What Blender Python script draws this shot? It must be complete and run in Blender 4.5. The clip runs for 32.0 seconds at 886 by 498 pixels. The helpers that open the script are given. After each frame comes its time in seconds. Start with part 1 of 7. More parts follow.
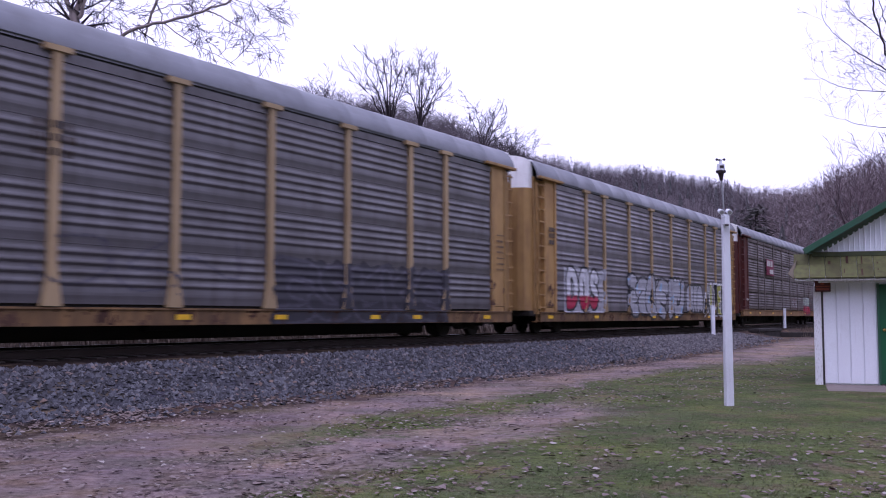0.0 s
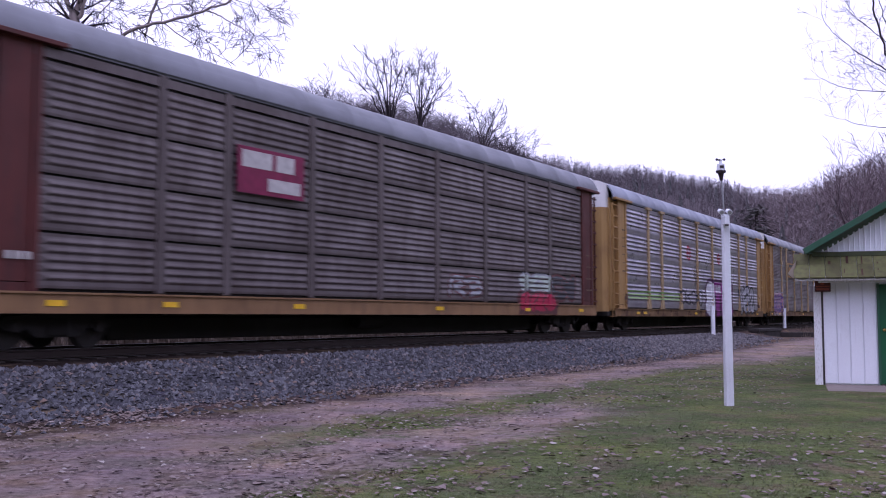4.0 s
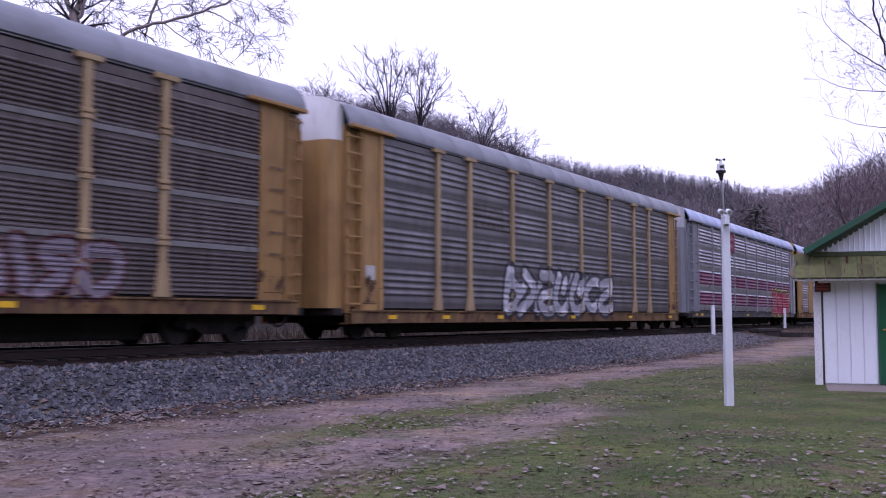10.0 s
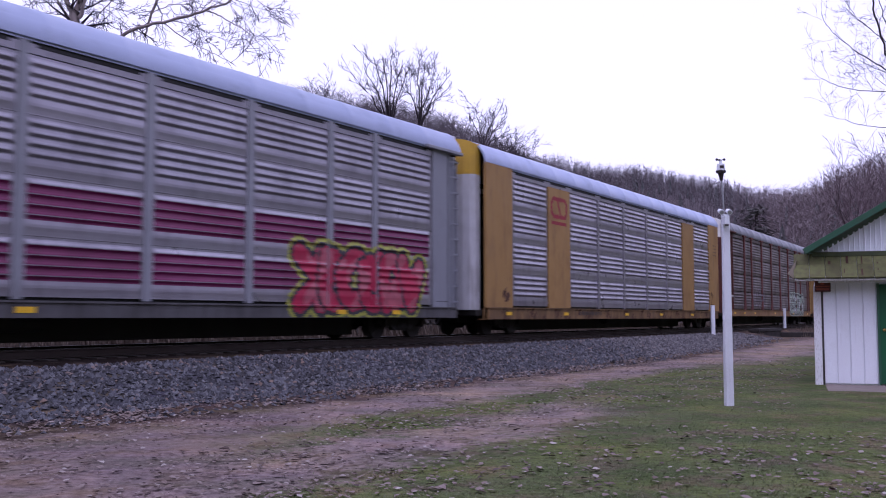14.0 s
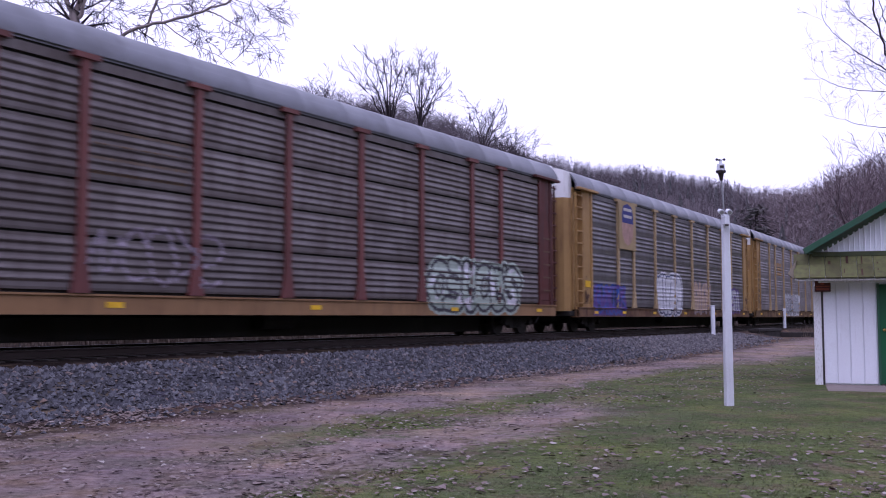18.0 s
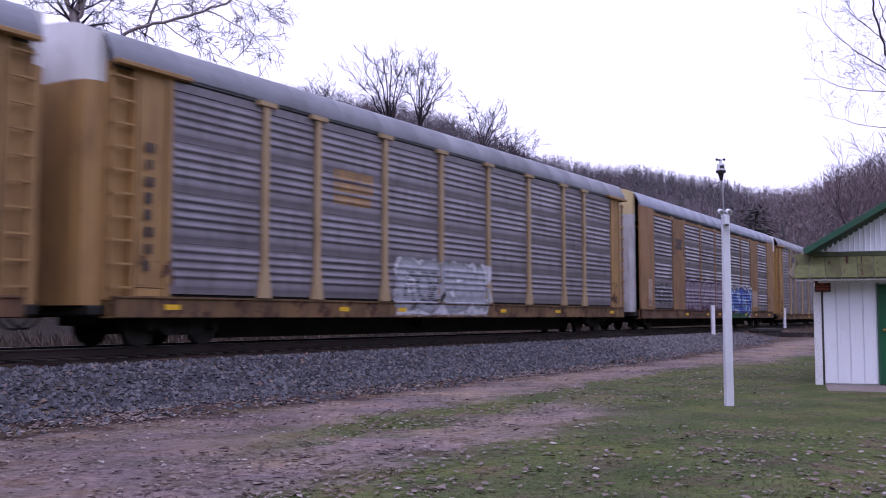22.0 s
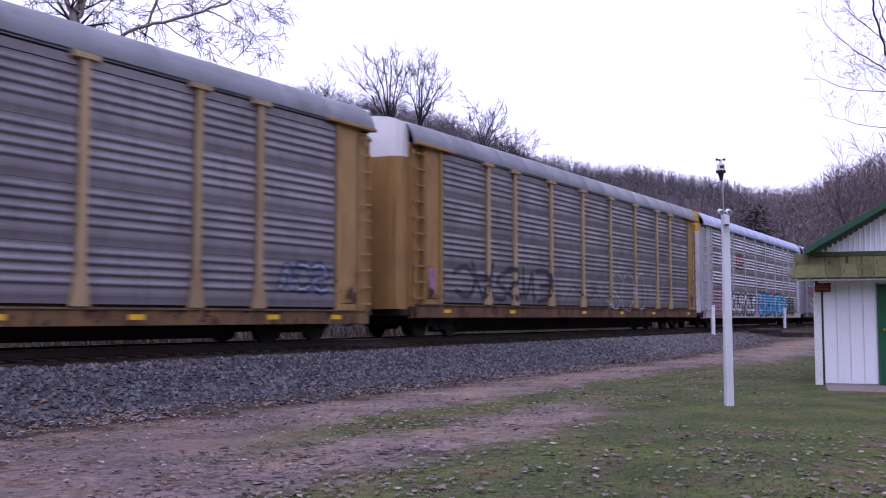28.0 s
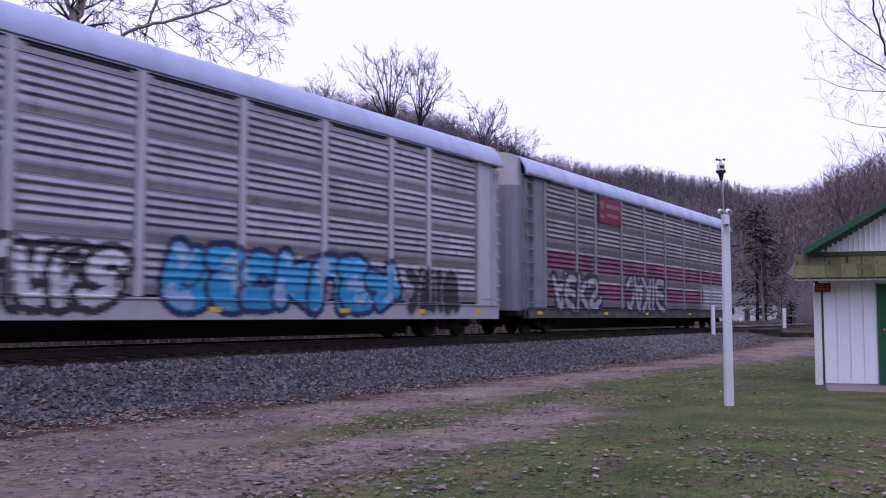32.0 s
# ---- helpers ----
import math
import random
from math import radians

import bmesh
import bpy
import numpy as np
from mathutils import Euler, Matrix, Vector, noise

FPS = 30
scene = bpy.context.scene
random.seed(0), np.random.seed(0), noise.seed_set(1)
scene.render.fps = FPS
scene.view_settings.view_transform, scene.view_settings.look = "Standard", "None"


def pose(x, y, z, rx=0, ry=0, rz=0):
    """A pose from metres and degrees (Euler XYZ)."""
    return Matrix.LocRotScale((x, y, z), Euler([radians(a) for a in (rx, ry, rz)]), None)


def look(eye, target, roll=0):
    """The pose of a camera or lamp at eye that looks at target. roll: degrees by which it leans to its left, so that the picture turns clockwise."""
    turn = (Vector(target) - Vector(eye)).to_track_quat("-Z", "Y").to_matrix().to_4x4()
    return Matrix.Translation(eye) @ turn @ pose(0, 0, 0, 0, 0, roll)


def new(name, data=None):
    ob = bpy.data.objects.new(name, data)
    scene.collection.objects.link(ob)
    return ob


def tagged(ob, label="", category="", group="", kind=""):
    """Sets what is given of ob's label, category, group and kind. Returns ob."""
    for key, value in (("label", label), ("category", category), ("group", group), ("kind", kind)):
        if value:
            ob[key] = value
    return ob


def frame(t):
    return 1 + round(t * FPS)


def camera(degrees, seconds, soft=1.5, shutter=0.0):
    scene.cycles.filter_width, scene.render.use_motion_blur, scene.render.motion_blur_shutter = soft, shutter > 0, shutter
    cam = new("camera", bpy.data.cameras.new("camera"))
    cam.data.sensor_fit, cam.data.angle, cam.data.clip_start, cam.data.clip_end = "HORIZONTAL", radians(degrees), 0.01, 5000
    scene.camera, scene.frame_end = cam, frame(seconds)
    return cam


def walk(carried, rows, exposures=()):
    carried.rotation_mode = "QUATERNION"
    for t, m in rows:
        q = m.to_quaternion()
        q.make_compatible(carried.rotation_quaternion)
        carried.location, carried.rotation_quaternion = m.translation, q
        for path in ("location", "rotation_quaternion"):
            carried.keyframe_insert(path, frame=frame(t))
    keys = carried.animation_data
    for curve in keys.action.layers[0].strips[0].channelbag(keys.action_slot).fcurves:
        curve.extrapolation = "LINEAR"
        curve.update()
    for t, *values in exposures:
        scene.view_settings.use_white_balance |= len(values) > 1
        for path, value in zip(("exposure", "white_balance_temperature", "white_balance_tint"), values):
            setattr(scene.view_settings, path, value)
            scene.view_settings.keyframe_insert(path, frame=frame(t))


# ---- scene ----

# ---------------------------------------------------------------- camera
CLIP = 32.0
EYE_Z = 1.35
cam = camera(49.125, CLIP, soft=1.05, shutter=0.4)
# the camera closes a little while bright cars pass
EXPOSURE = [(0, 0.0), (5, -0.02), (6, -0.07), (7.5, 0.0), (12, 0.0), (13, -0.08), (14, -0.12), (17, -0.12), (18.2, -0.02), (28, 0.0), (30, -0.05), (31, -0.12), (CLIP, -0.17)]
CAM_POSE = pose(0, 0, EYE_Z, 90 + 4.003, 0, 0)
walk(cam, [(0, CAM_POSE), (CLIP, CAM_POSE)], [(t, stops, 5330, 24) for t, stops in EXPOSURE])

# ---------------------------------------------------------------- the track's line, from above
RAIL_Z = 0.75
DEPTH, HEADING, BEND = 28.587, radians(58.22), 0.00059325
RADIUS = 1 / BEND
CENTRE = Vector((-math.sin(HEADING) * RADIUS, DEPTH + math.cos(HEADING) * RADIUS))


TURN_AT, TURN_R = 75.0, 350.0  # from here on the line bends the other way, behind the hut


def along(s):
    return HEADING + BEND * s if s <= TURN_AT else HEADING + BEND * TURN_AT - (s - TURN_AT) / TURN_R


def line(s, off=0.0):
    """A point of the cars' near side line, s metres along it, off metres to its far side."""
    a = along(s)
    if s > TURN_AT:
        return CENTRE_2 + Vector((-math.sin(a), math.cos(a))) * (TURN_R + off)
    return CENTRE + Vector((math.sin(a), -math.cos(a))) * (RADIUS - off)


CENTRE_2 = line(TURN_AT) + Vector((math.sin(along(TURN_AT)), -math.cos(along(TURN_AT)))) * TURN_R


def beside(x, y):
    """s along the line and u, the distance from it on the camera's side."""
    d = Vector((x, y)) - CENTRE
    s, u = (math.atan2(d.y, d.x) + math.pi / 2 - HEADING) * RADIUS, d.length - RADIUS
    if s > TURN_AT:
        q = Vector((x, y)) - CENTRE_2
        turned = (along(TURN_AT) - math.atan2(q.y, q.x) + math.pi / 2 + math.pi) % (2 * math.pi) - math.pi
        s, u = TURN_AT + turned * TURN_R, TURN_R - q.length
    return s, u


CAR_PITCH, CAR_FIRST = 28.4915, -221.838
SLACK = {1: 0.10, 6: 0.15, 10: -0.15, 13: 0.22, 14: -0.12}  # play in the couplers, by car


def rolled(t):
    """Metres that the train has gone, from its place at 16 s."""
    q = (t - 16) / 16
    return 199.2828 * q + 0.7965 * q ** 2 + 2.6567 * q ** 3 - 0.5098 * q ** 4 - 2.1105 * q ** 5


# ---------------------------------------------------------------- sky and light
world = bpy.data.worlds.new("sky")
scene.world = world
world.use_nodes = True
wn = world.node_tree
wn.nodes.clear()
sky = wn.nodes.new("ShaderNodeTexSky")
sky.sky_type = "NISHITA"
sky.sun_disc = False
sky.sun_elevation, sky.sun_rotation = radians(64), radians(197)
sky.air_density, sky.dust_density = 1.0, 6.0
deck = wn.nodes.new("ShaderNodeMix")
deck.data_type = "RGBA"
deck.inputs[0].default_value = 0.86
deck.inputs[7].default_value = (10.0, 9.1, 10.3, 1)
wn.links.new(sky.outputs[0], deck.inputs[6])
bg = wn.nodes.new("ShaderNodeBackground")
bg.inputs[1].default_value = 0.135
wn.links.new(deck.outputs[2], bg.inputs[0])
wo = wn.nodes.new("ShaderNodeOutputWorld")
wn.links.new(bg.outputs[0], wo.inputs[0])

sun = new("sun", bpy.data.lights.new("sun", "SUN"))
sun.data.energy, sun.data.angle, sun.data.color = 0.5, radians(25), (1.0, 0.95, 0.92)
sun.matrix_world = look((-5, -16, 34), (0, 0, 0))


# ---------------------------------------------------------------- materials
def material(name):
    m = bpy.data.materials.new(name)
    m.use_nodes = True
    nt = m.node_tree
    return m, nt, nt.nodes["Principled BSDF"]


def noise_node(nt, scale, detail=4.0, stretch=None, rough=0.55, coord="Object"):
    n = nt.nodes.new("ShaderNodeTexNoise")
    n.inputs["Scale"].default_value, n.inputs["Detail"].default_value = scale, detail
    n.inputs["Roughness"].default_value = rough
    if coord == "Position":
        src = nt.nodes.new("ShaderNodeNewGeometry").outputs["Position"]
    else:
        src = nt.nodes.new("ShaderNodeTexCoord").outputs["Object"]
        rnd = nt.nodes.new("ShaderNodeObjectInfo").outputs["Random"]
        sc = nt.nodes.new("ShaderNodeVectorMath")
        sc.operation = "MULTIPLY_ADD"
        nt.links.new(rnd, sc.inputs[0])
        sc.inputs[1].default_value = (37, 17, 53)
        nt.links.new(src, sc.inputs[2])
        src = sc.outputs[0]
    if stretch:
        mp = nt.nodes.new("ShaderNodeMapping")
        mp.inputs["Scale"].default_value = stretch
        nt.links.new(src, mp.inputs[0])
        src = mp.outputs[0]
    nt.links.new(src, n.inputs["Vector"])
    return n.outputs["Fac"]


def ramp(nt, fac, stops, mode="LINEAR"):
    r = nt.nodes.new("ShaderNodeValToRGB")
    r.color_ramp.interpolation = mode
    el = r.color_ramp.elements
    el[0].position, el[0].color = stops[0][0], (*stops[0][1], 1)
    el[1].position, el[1].color = stops[-1][0], (*stops[-1][1], 1)
    for p, c in stops[1:-1]:
        el.new(p).color = (*c, 1)
    nt.links.new(fac, r.inputs[0])
    return r.outputs[0]


def mix(nt, fac, a, b, blend="MIX"):
    n = nt.nodes.new("ShaderNodeMix")
    n.data_type, n.blend_type = "RGBA", blend
    for sock, v in ((n.inputs[0], fac), (n.inputs[6], a), (n.inputs[7], b)):
        if isinstance(v, bpy.types.NodeSocket):
            nt.links.new(v, sock)
        elif isinstance(v, (int, float)):
            sock.default_value = v
        else:
            sock.default_value = (*v, 1)
    return n.outputs[2]


def bump(nt, bsdf, height, strength, dist):
    b = nt.nodes.new("ShaderNodeBump")
    b.inputs["Strength"].default_value, b.inputs["Distance"].default_value = strength, dist
    nt.links.new(height, b.inputs["Height"])
    nt.links.new(b.outputs[0], bsdf.inputs["Normal"])


def weathered(name, col, dirt, amount=0.5, rough=0.55, metal=0.0, streak=(1.5, 1.5, 0.25), relief=0.15, spread=0.12, gloss=0.5):
    """Paint or metal with broad stains, streaks that run down and fine grain."""
    m, nt, b = material(name)
    broad = noise_node(nt, 0.9, 5)
    runs = noise_node(nt, 3.0, 4, streak)
    fine = noise_node(nt, 60, 2)
    lo, hi = 0.62 - 0.32 * amount, 0.86 - 0.2 * amount
    mask = ramp(nt, broad, [(lo, (0, 0, 0)), (hi, (1, 1, 1))])
    mask2 = ramp(nt, runs, [(lo + 0.04, (0, 0, 0)), (hi + 0.05, (0.8, 0.8, 0.8))])
    c = mix(nt, mask, col, tuple(0.45 * a + 0.55 * d for a, d in zip(col, dirt)))
    c = mix(nt, mask2, c, dirt)
    grain = ramp(nt, fine, [(0.3, (0.94, 0.94, 0.94)), (0.7, (1.03, 1.03, 1.03))])
    c = mix(nt, 1.0, c, grain, "MULTIPLY")
    rnd = nt.nodes.new("ShaderNodeObjectInfo").outputs["Random"]
    tone = ramp(nt, rnd, [(0, (1 - spread,) * 3), (1, (1 + spread * 0.6,) * 3)])
    c = mix(nt, 1.0, c, tone, "MULTIPLY")
    nt.links.new(c, b.inputs["Base Color"])
    rr = ramp(nt, broad, [(0.3, (rough - 0.1,) * 3), (0.7, (min(1, rough + 0.15),) * 3)])
    nt.links.new(rr, b.inputs["Roughness"])
    b.inputs["Metallic"].default_value = metal
    b.inputs["Specular IOR Level"].default_value = gloss
    if relief:
        bump(nt, b, broad, relief, 0.02)
    return m


def flat_paint(name, col, rough=0.6, emit=0.0):
    m, nt, b = material(name)
    n = noise_node(nt, 5.0, 4)
    c = ramp(nt, n, [(0.25, tuple(v * 0.72 for v in col)), (0.7, tuple(min(1, v * 1.12) for v in col))])
    nt.links.new(c, b.inputs["Base Color"])
    b.inputs["Roughness"].default_value = rough
    return m


YELLOW = weathered("yellow_car_paint", (0.40, 0.242, 0.083), (0.19, 0.10, 0.05), 0.5, 0.6)
POST_YELLOW = weathered("faded_yellow_post_paint", (0.41, 0.30, 0.165), (0.23, 0.145, 0.07), 0.45, 0.6)
ORANGE = weathered("orange_car_paint", (0.31, 0.175, 0.075), (0.16, 0.09, 0.045), 0.6, 0.65)
MUSTARD = weathered("mustard_car_paint", (0.34, 0.195, 0.06), (0.17, 0.095, 0.045), 0.45, 0.6)
RED_BROWN = weathered("red_brown_car_paint", (0.095, 0.016, 0.013), (0.036, 0.014, 0.014), 0.55, 0.6)
SILVER_PAINT = weathered("silver_grey_car_paint", (0.265, 0.27, 0.315), (0.15, 0.147, 0.16), 0.35, 0.5)
PALE_PAINT = weathered("pale_grey_car_paint", (0.52, 0.515, 0.57), (0.30, 0.285, 0.30), 0.3, 0.5)
DOOR_PALE = weathered("worn_white_door_paint", (0.62, 0.61, 0.65), (0.26, 0.24, 0.23), 0.45, 0.55)
RUST_STREAK = weathered("brown_rust", (0.10, 0.048, 0.03), (0.05, 0.026, 0.02), 0.5, 0.85)
STEEL = weathered("galvanised_sheet", (0.188, 0.168, 0.192), (0.096, 0.082, 0.087), 0.5, 0.40, 0.15, gloss=0.85)
STEEL_OLD = weathered("dulled_galvanised_sheet", (0.112, 0.103, 0.116), (0.055, 0.046, 0.046), 0.65, 0.42, 0.1, gloss=0.8)
STEEL_MID = weathered("grey_galvanised_sheet", (0.16, 0.147, 0.168), (0.083, 0.071, 0.076), 0.55, 0.42, 0.12, gloss=0.8)
STEEL_NEW = weathered("bright_galvanised_sheet", (0.345, 0.325, 0.38), (0.18, 0.168, 0.195), 0.35, 0.34, 0.55)
STEEL_RUST = weathered("brown_stained_sheet", (0.15, 0.125, 0.125), (0.075, 0.055, 0.052), 0.7, 0.5, 0.3)
STEEL_PINK = weathered("rust_dusted_galvanised_sheet", (0.15, 0.13, 0.128), (0.08, 0.06, 0.055), 0.7, 0.5, 0.3)
STRAP = weathered("pale_strap_steel", (0.2, 0.195, 0.195), (0.10, 0.095, 0.09), 0.5, 0.55)
ROOF_GREY = weathered("grey_roof_sheet", (0.20, 0.207, 0.24), (0.145, 0.145, 0.157), 0.4, 0.5, 0.2, (0.5, 0.8, 0.8))
RUSTY_YELLOW = weathered("rusted_yellow_sill_paint", (0.205, 0.11, 0.048), (0.05, 0.023, 0.016), 0.85, 0.7)
SILL_SILVER = weathered("grimy_silver_sill_paint", (0.125, 0.12, 0.135), (0.045, 0.04, 0.04), 0.78, 0.6)
SILL_YELLOW = weathered("grimy_yellow_sill_paint", (0.25, 0.14, 0.05), (0.045, 0.027, 0.02), 0.8, 0.65)
ROOF_MID = weathered("pale_roof_sheet", (0.25, 0.27, 0.34), (0.16, 0.165, 0.19), 0.4, 0.5, 0.2, (0.5, 0.8, 0.8))
ROOF_BRIGHT = weathered("bright_roof_sheet", (0.38, 0.43, 0.62), (0.29, 0.32, 0.44), 0.3, 0.45, 0.2, (0.5, 0.8, 0.8))
CAP_WHITE = weathered("white_cap_paint", (0.86, 0.85, 0.87), (0.48, 0.44, 0.42), 0.25, 0.5)
CAP_CREAM = weathered("cream_cap_paint", (0.58, 0.46, 0.23), (0.46, 0.42, 0.38), 0.5, 0.5)
CAP_YELLOW = weathered("bright_yellow_cap_paint", (0.62, 0.38, 0.03), (0.3, 0.18, 0.05), 0.35, 0.5)
BLACK_IRON = weathered("black_greasy_iron", (0.016, 0.014, 0.013), (0.034, 0.026, 0.021), 0.5, 0.8, 0.1)
# near-black that stands for the shade inside open gaps and slots
GAP_SHADE = weathered("gap_shade_black", (0.02, 0.02, 0.022), (0.03, 0.03, 0.03), 0.3, 0.9)
WHEEL_STEEL = weathered("wheel_steel", (0.035, 0.03, 0.028), (0.02, 0.016, 0.014), 0.5, 0.7, 0.3)
REFLECT = flat_paint("yellow_reflector", (0.92, 0.55, 0.02), 0.35)
SIGN_RED = flat_paint("red_sign_paint", (0.20, 0.004, 0.055), 0.5)
TAN_PLATE = weathered("tan_faded_plate_paint", (0.42, 0.31, 0.15), (0.26, 0.18, 0.10), 0.4, 0.55)
STRIPE_RED = weathered("dark_red_stripe_paint", (0.15, 0.006, 0.075), (0.08, 0.012, 0.045), 0.3, 0.5)
MARK_DARK = flat_paint("dark_stencil_paint", (0.055, 0.04, 0.035))
MARK_FAINT = flat_paint("worn_brown_stencil_paint", (0.12, 0.075, 0.04))
MARK_PALE = flat_paint("pale_stencil_paint", (0.55, 0.53, 0.52))
SIGN_FADED = flat_paint("faded_pink_sign_lettering", (0.30, 0.15, 0.18))
MARK_RED = flat_paint("red_mark_paint", (0.30, 0.018, 0.035))
SPRAY = {}
for key, col in dict(smoke=(0.075, 0.07, 0.095), soot=(0.035, 0.032, 0.045), plum=(0.055, 0.012, 0.06), white=(0.62, 0.62, 0.67), black=(0.018, 0.018, 0.024), red=(0.40, 0.01, 0.06), rose=(0.42, 0.10, 0.14), royal=(0.045, 0.10, 0.40), pink=(0.36, 0.20, 0.27), blue=(0.04, 0.33, 0.62), sky=(0.30, 0.45, 0.66),
                     navy=(0.02, 0.03, 0.11), purple=(0.10, 0.05, 0.24), magenta=(0.22, 0.012, 0.20), green=(0.24, 0.38, 0.13), lime=(0.35, 0.36, 0.05),
                     grey=(0.30, 0.31, 0.34), haze=(0.24, 0.20, 0.25), pale=(0.38, 0.38, 0.43), mint=(0.38, 0.45, 0.39), peach=(0.42, 0.31, 0.24),
                     brown=(0.10, 0.03, 0.03), deepgreen=(0.02, 0.13, 0.06)).items():
    SPRAY[key] = flat_paint(key + "_spray_paint", col, 0.55)


# ---------------------------------------------------------------- mesh helpers
def mesh_of(name, verts, faces, mats, smooth=False, idx=None):
    me = bpy.data.meshes.new(name)
    me.from_pydata([tuple(v) for v in verts], [], faces)
    for m in mats if isinstance(mats, (list, tuple)) else [mats]:
        me.materials.append(m)
    if idx is not None:
        me.polygons.foreach_set("material_index", idx)
    if smooth:
        me.polygons.foreach_set("use_smooth", [True] * len(me.polygons))
    me.update()
    return me


def part(name, bm, mat, parent, label="", m=None):
    """Links a bmesh or a ready mesh as one object under parent."""
    if isinstance(bm, bmesh.types.BMesh):
        me = bpy.data.meshes.new(name)
        bm.to_mesh(me)
        bm.free()
        me.materials.append(mat)
    else:
        me = bm
    ob = new(name, me)
    ob.parent = parent
    if m is not None:
        ob.matrix_basis = m
    if label:
        ob["label"] = label
    return ob


def add_box(bm, x0, x1, y0, y1, z0, z1, bevel=0.0):
    r = bmesh.ops.create_cube(bm, size=1)
    for v in r["verts"]:
        v.co = Vector((x0 + (v.co.x + 0.5) * (x1 - x0), y0 + (v.co.y + 0.5) * (y1 - y0), z0 + (v.co.z + 0.5) * (z1 - z0)))
    if bevel:
        edges = list({e for v in r["verts"] for e in v.link_edges})
        bmesh.ops.bevel(bm, geom=edges, offset=bevel, segments=1, affect="EDGES")
    return bm


def box(x0, x1, y0, y1, z0, z1, bevel=0.0):
    return add_box(bmesh.new(), x0, x1, y0, y1, z0, z1, bevel)


def add_tube(bm, a, b, r0, r1=None, sides=8, caps=True):
    a, b = Vector(a), Vector(b)
    r1 = r0 if r1 is None else r1
    m = Matrix.Translation((a + b) / 2) @ (b - a).to_track_quat("Z", "Y").to_matrix().to_4x4()
    bmesh.ops.create_cone(bm, cap_ends=caps, segments=sides, radius1=r0, radius2=r1, depth=(b - a).length, matrix=m)
    return bm


def extrude_x(name, profile, x0, x1, mat, closed=True, smooth=False, steps=1):
    """A profile of (y, z) points drawn out along x."""
    n = len(profile)
    verts, faces = [], []
    for i in range(steps + 1):
        x = x0 + (x1 - x0) * i / steps
        verts += [(x, y, z) for y, z in profile]
    for i in range(steps):
        for k in range(n if closed else n - 1):
            a, b = i * n + k, i * n + (k + 1) % n
            faces.append((a, b, b + n, a + n))
    if closed:
        faces.append(tuple(range(n - 1, -1, -1)))
        faces.append(tuple(range(steps * n, steps * n + n)))
    return mesh_of(name, verts, faces, mat, smooth)


def smooth01(x, a, b):
    q = min(1.0, max(0.0, (x - a) / (b - a)))
    return q * q * (3 - 2 * q)




# ---------------------------------------------------------------- ground
def ridge(az):
    """Rise of the wooded hills' crest over the horizon (a slope) and its distance, by bearing in degrees; those behind
    the eye are added, unseen.
    """
    # bearings of 90 and more: unseen slopes, raised to block sky light and reflections
    a = [-180, -90, -45, -28, -12, -5, 0.5, 4, 6, 8, 11.5, 14, 16.5, 18, 20, 21.5, 23.5, 26, 32, 45, 90, 180]
    e = [0.38, 0.34, 0.24, 0.225, 0.215, 0.208, 0.193, 0.168, 0.154, 0.147, 0.140, 0.133, 0.124, 0.117, 0.113, 0.117, 0.128, 0.148, 0.20, 0.24, 0.34, 0.38]
    r = [240, 220, 220, 220, 230, 260, 300, 380, 560, 620, 640, 640, 600, 520, 400, 320, 260, 230, 220, 220, 220, 240]
    return float(np.interp(az, a, e)), float(np.interp(az, a, r))


def hill(x, y):
    d = math.hypot(x, y)
    if d < 60:
        return 0.0
    e, r = ridge(math.degrees(math.atan2(x, y)))
    top = e * r - 9.0
    q = smooth01(d, 0.33 * r, r)
    s, u = beside(x, y)
    clear = smooth01(abs(u + 3), 9, 26)
    wob = 1 + 0.05 * noise.noise((x * 0.012, y * 0.012, 3.0)) + 0.03 * noise.noise((x * 0.04, y * 0.04, 7.0))
    return top * q * clear * wob


def ground_z(x, y):
    s, u = beside(x, y)
    lawn = 0.34 * smooth01(s, -2, 34)
    w = 0.16 * noise.noise((s * 0.25, u * 0.1, 0))
    if u > 0:
        top = RAIL_Z - 0.20
        z = lawn + (top - lawn) * (1 - smooth01(u + w, 1.75, 4.3) ** 0.9)
    else:
        z = RAIL_Z - 0.20 - 0.10 * smooth01(-u, 5.0, 9.0)
    if u > 4:
        z += 0.03 * noise.noise((x * 0.35, y * 0.35, 0)) + 0.012 * noise.noise((x * 1.7, y * 1.7, 4))
    # the dip of the culvert beside the track
    z -= 0.95 * smooth01(s, 27.3, 29) * (1 - smooth01(s, 34.5, 40)) * smooth01(u, 1.9, 2.5) * (1 - smooth01(u, 4.5, 9))
    return z + hill(x, y)


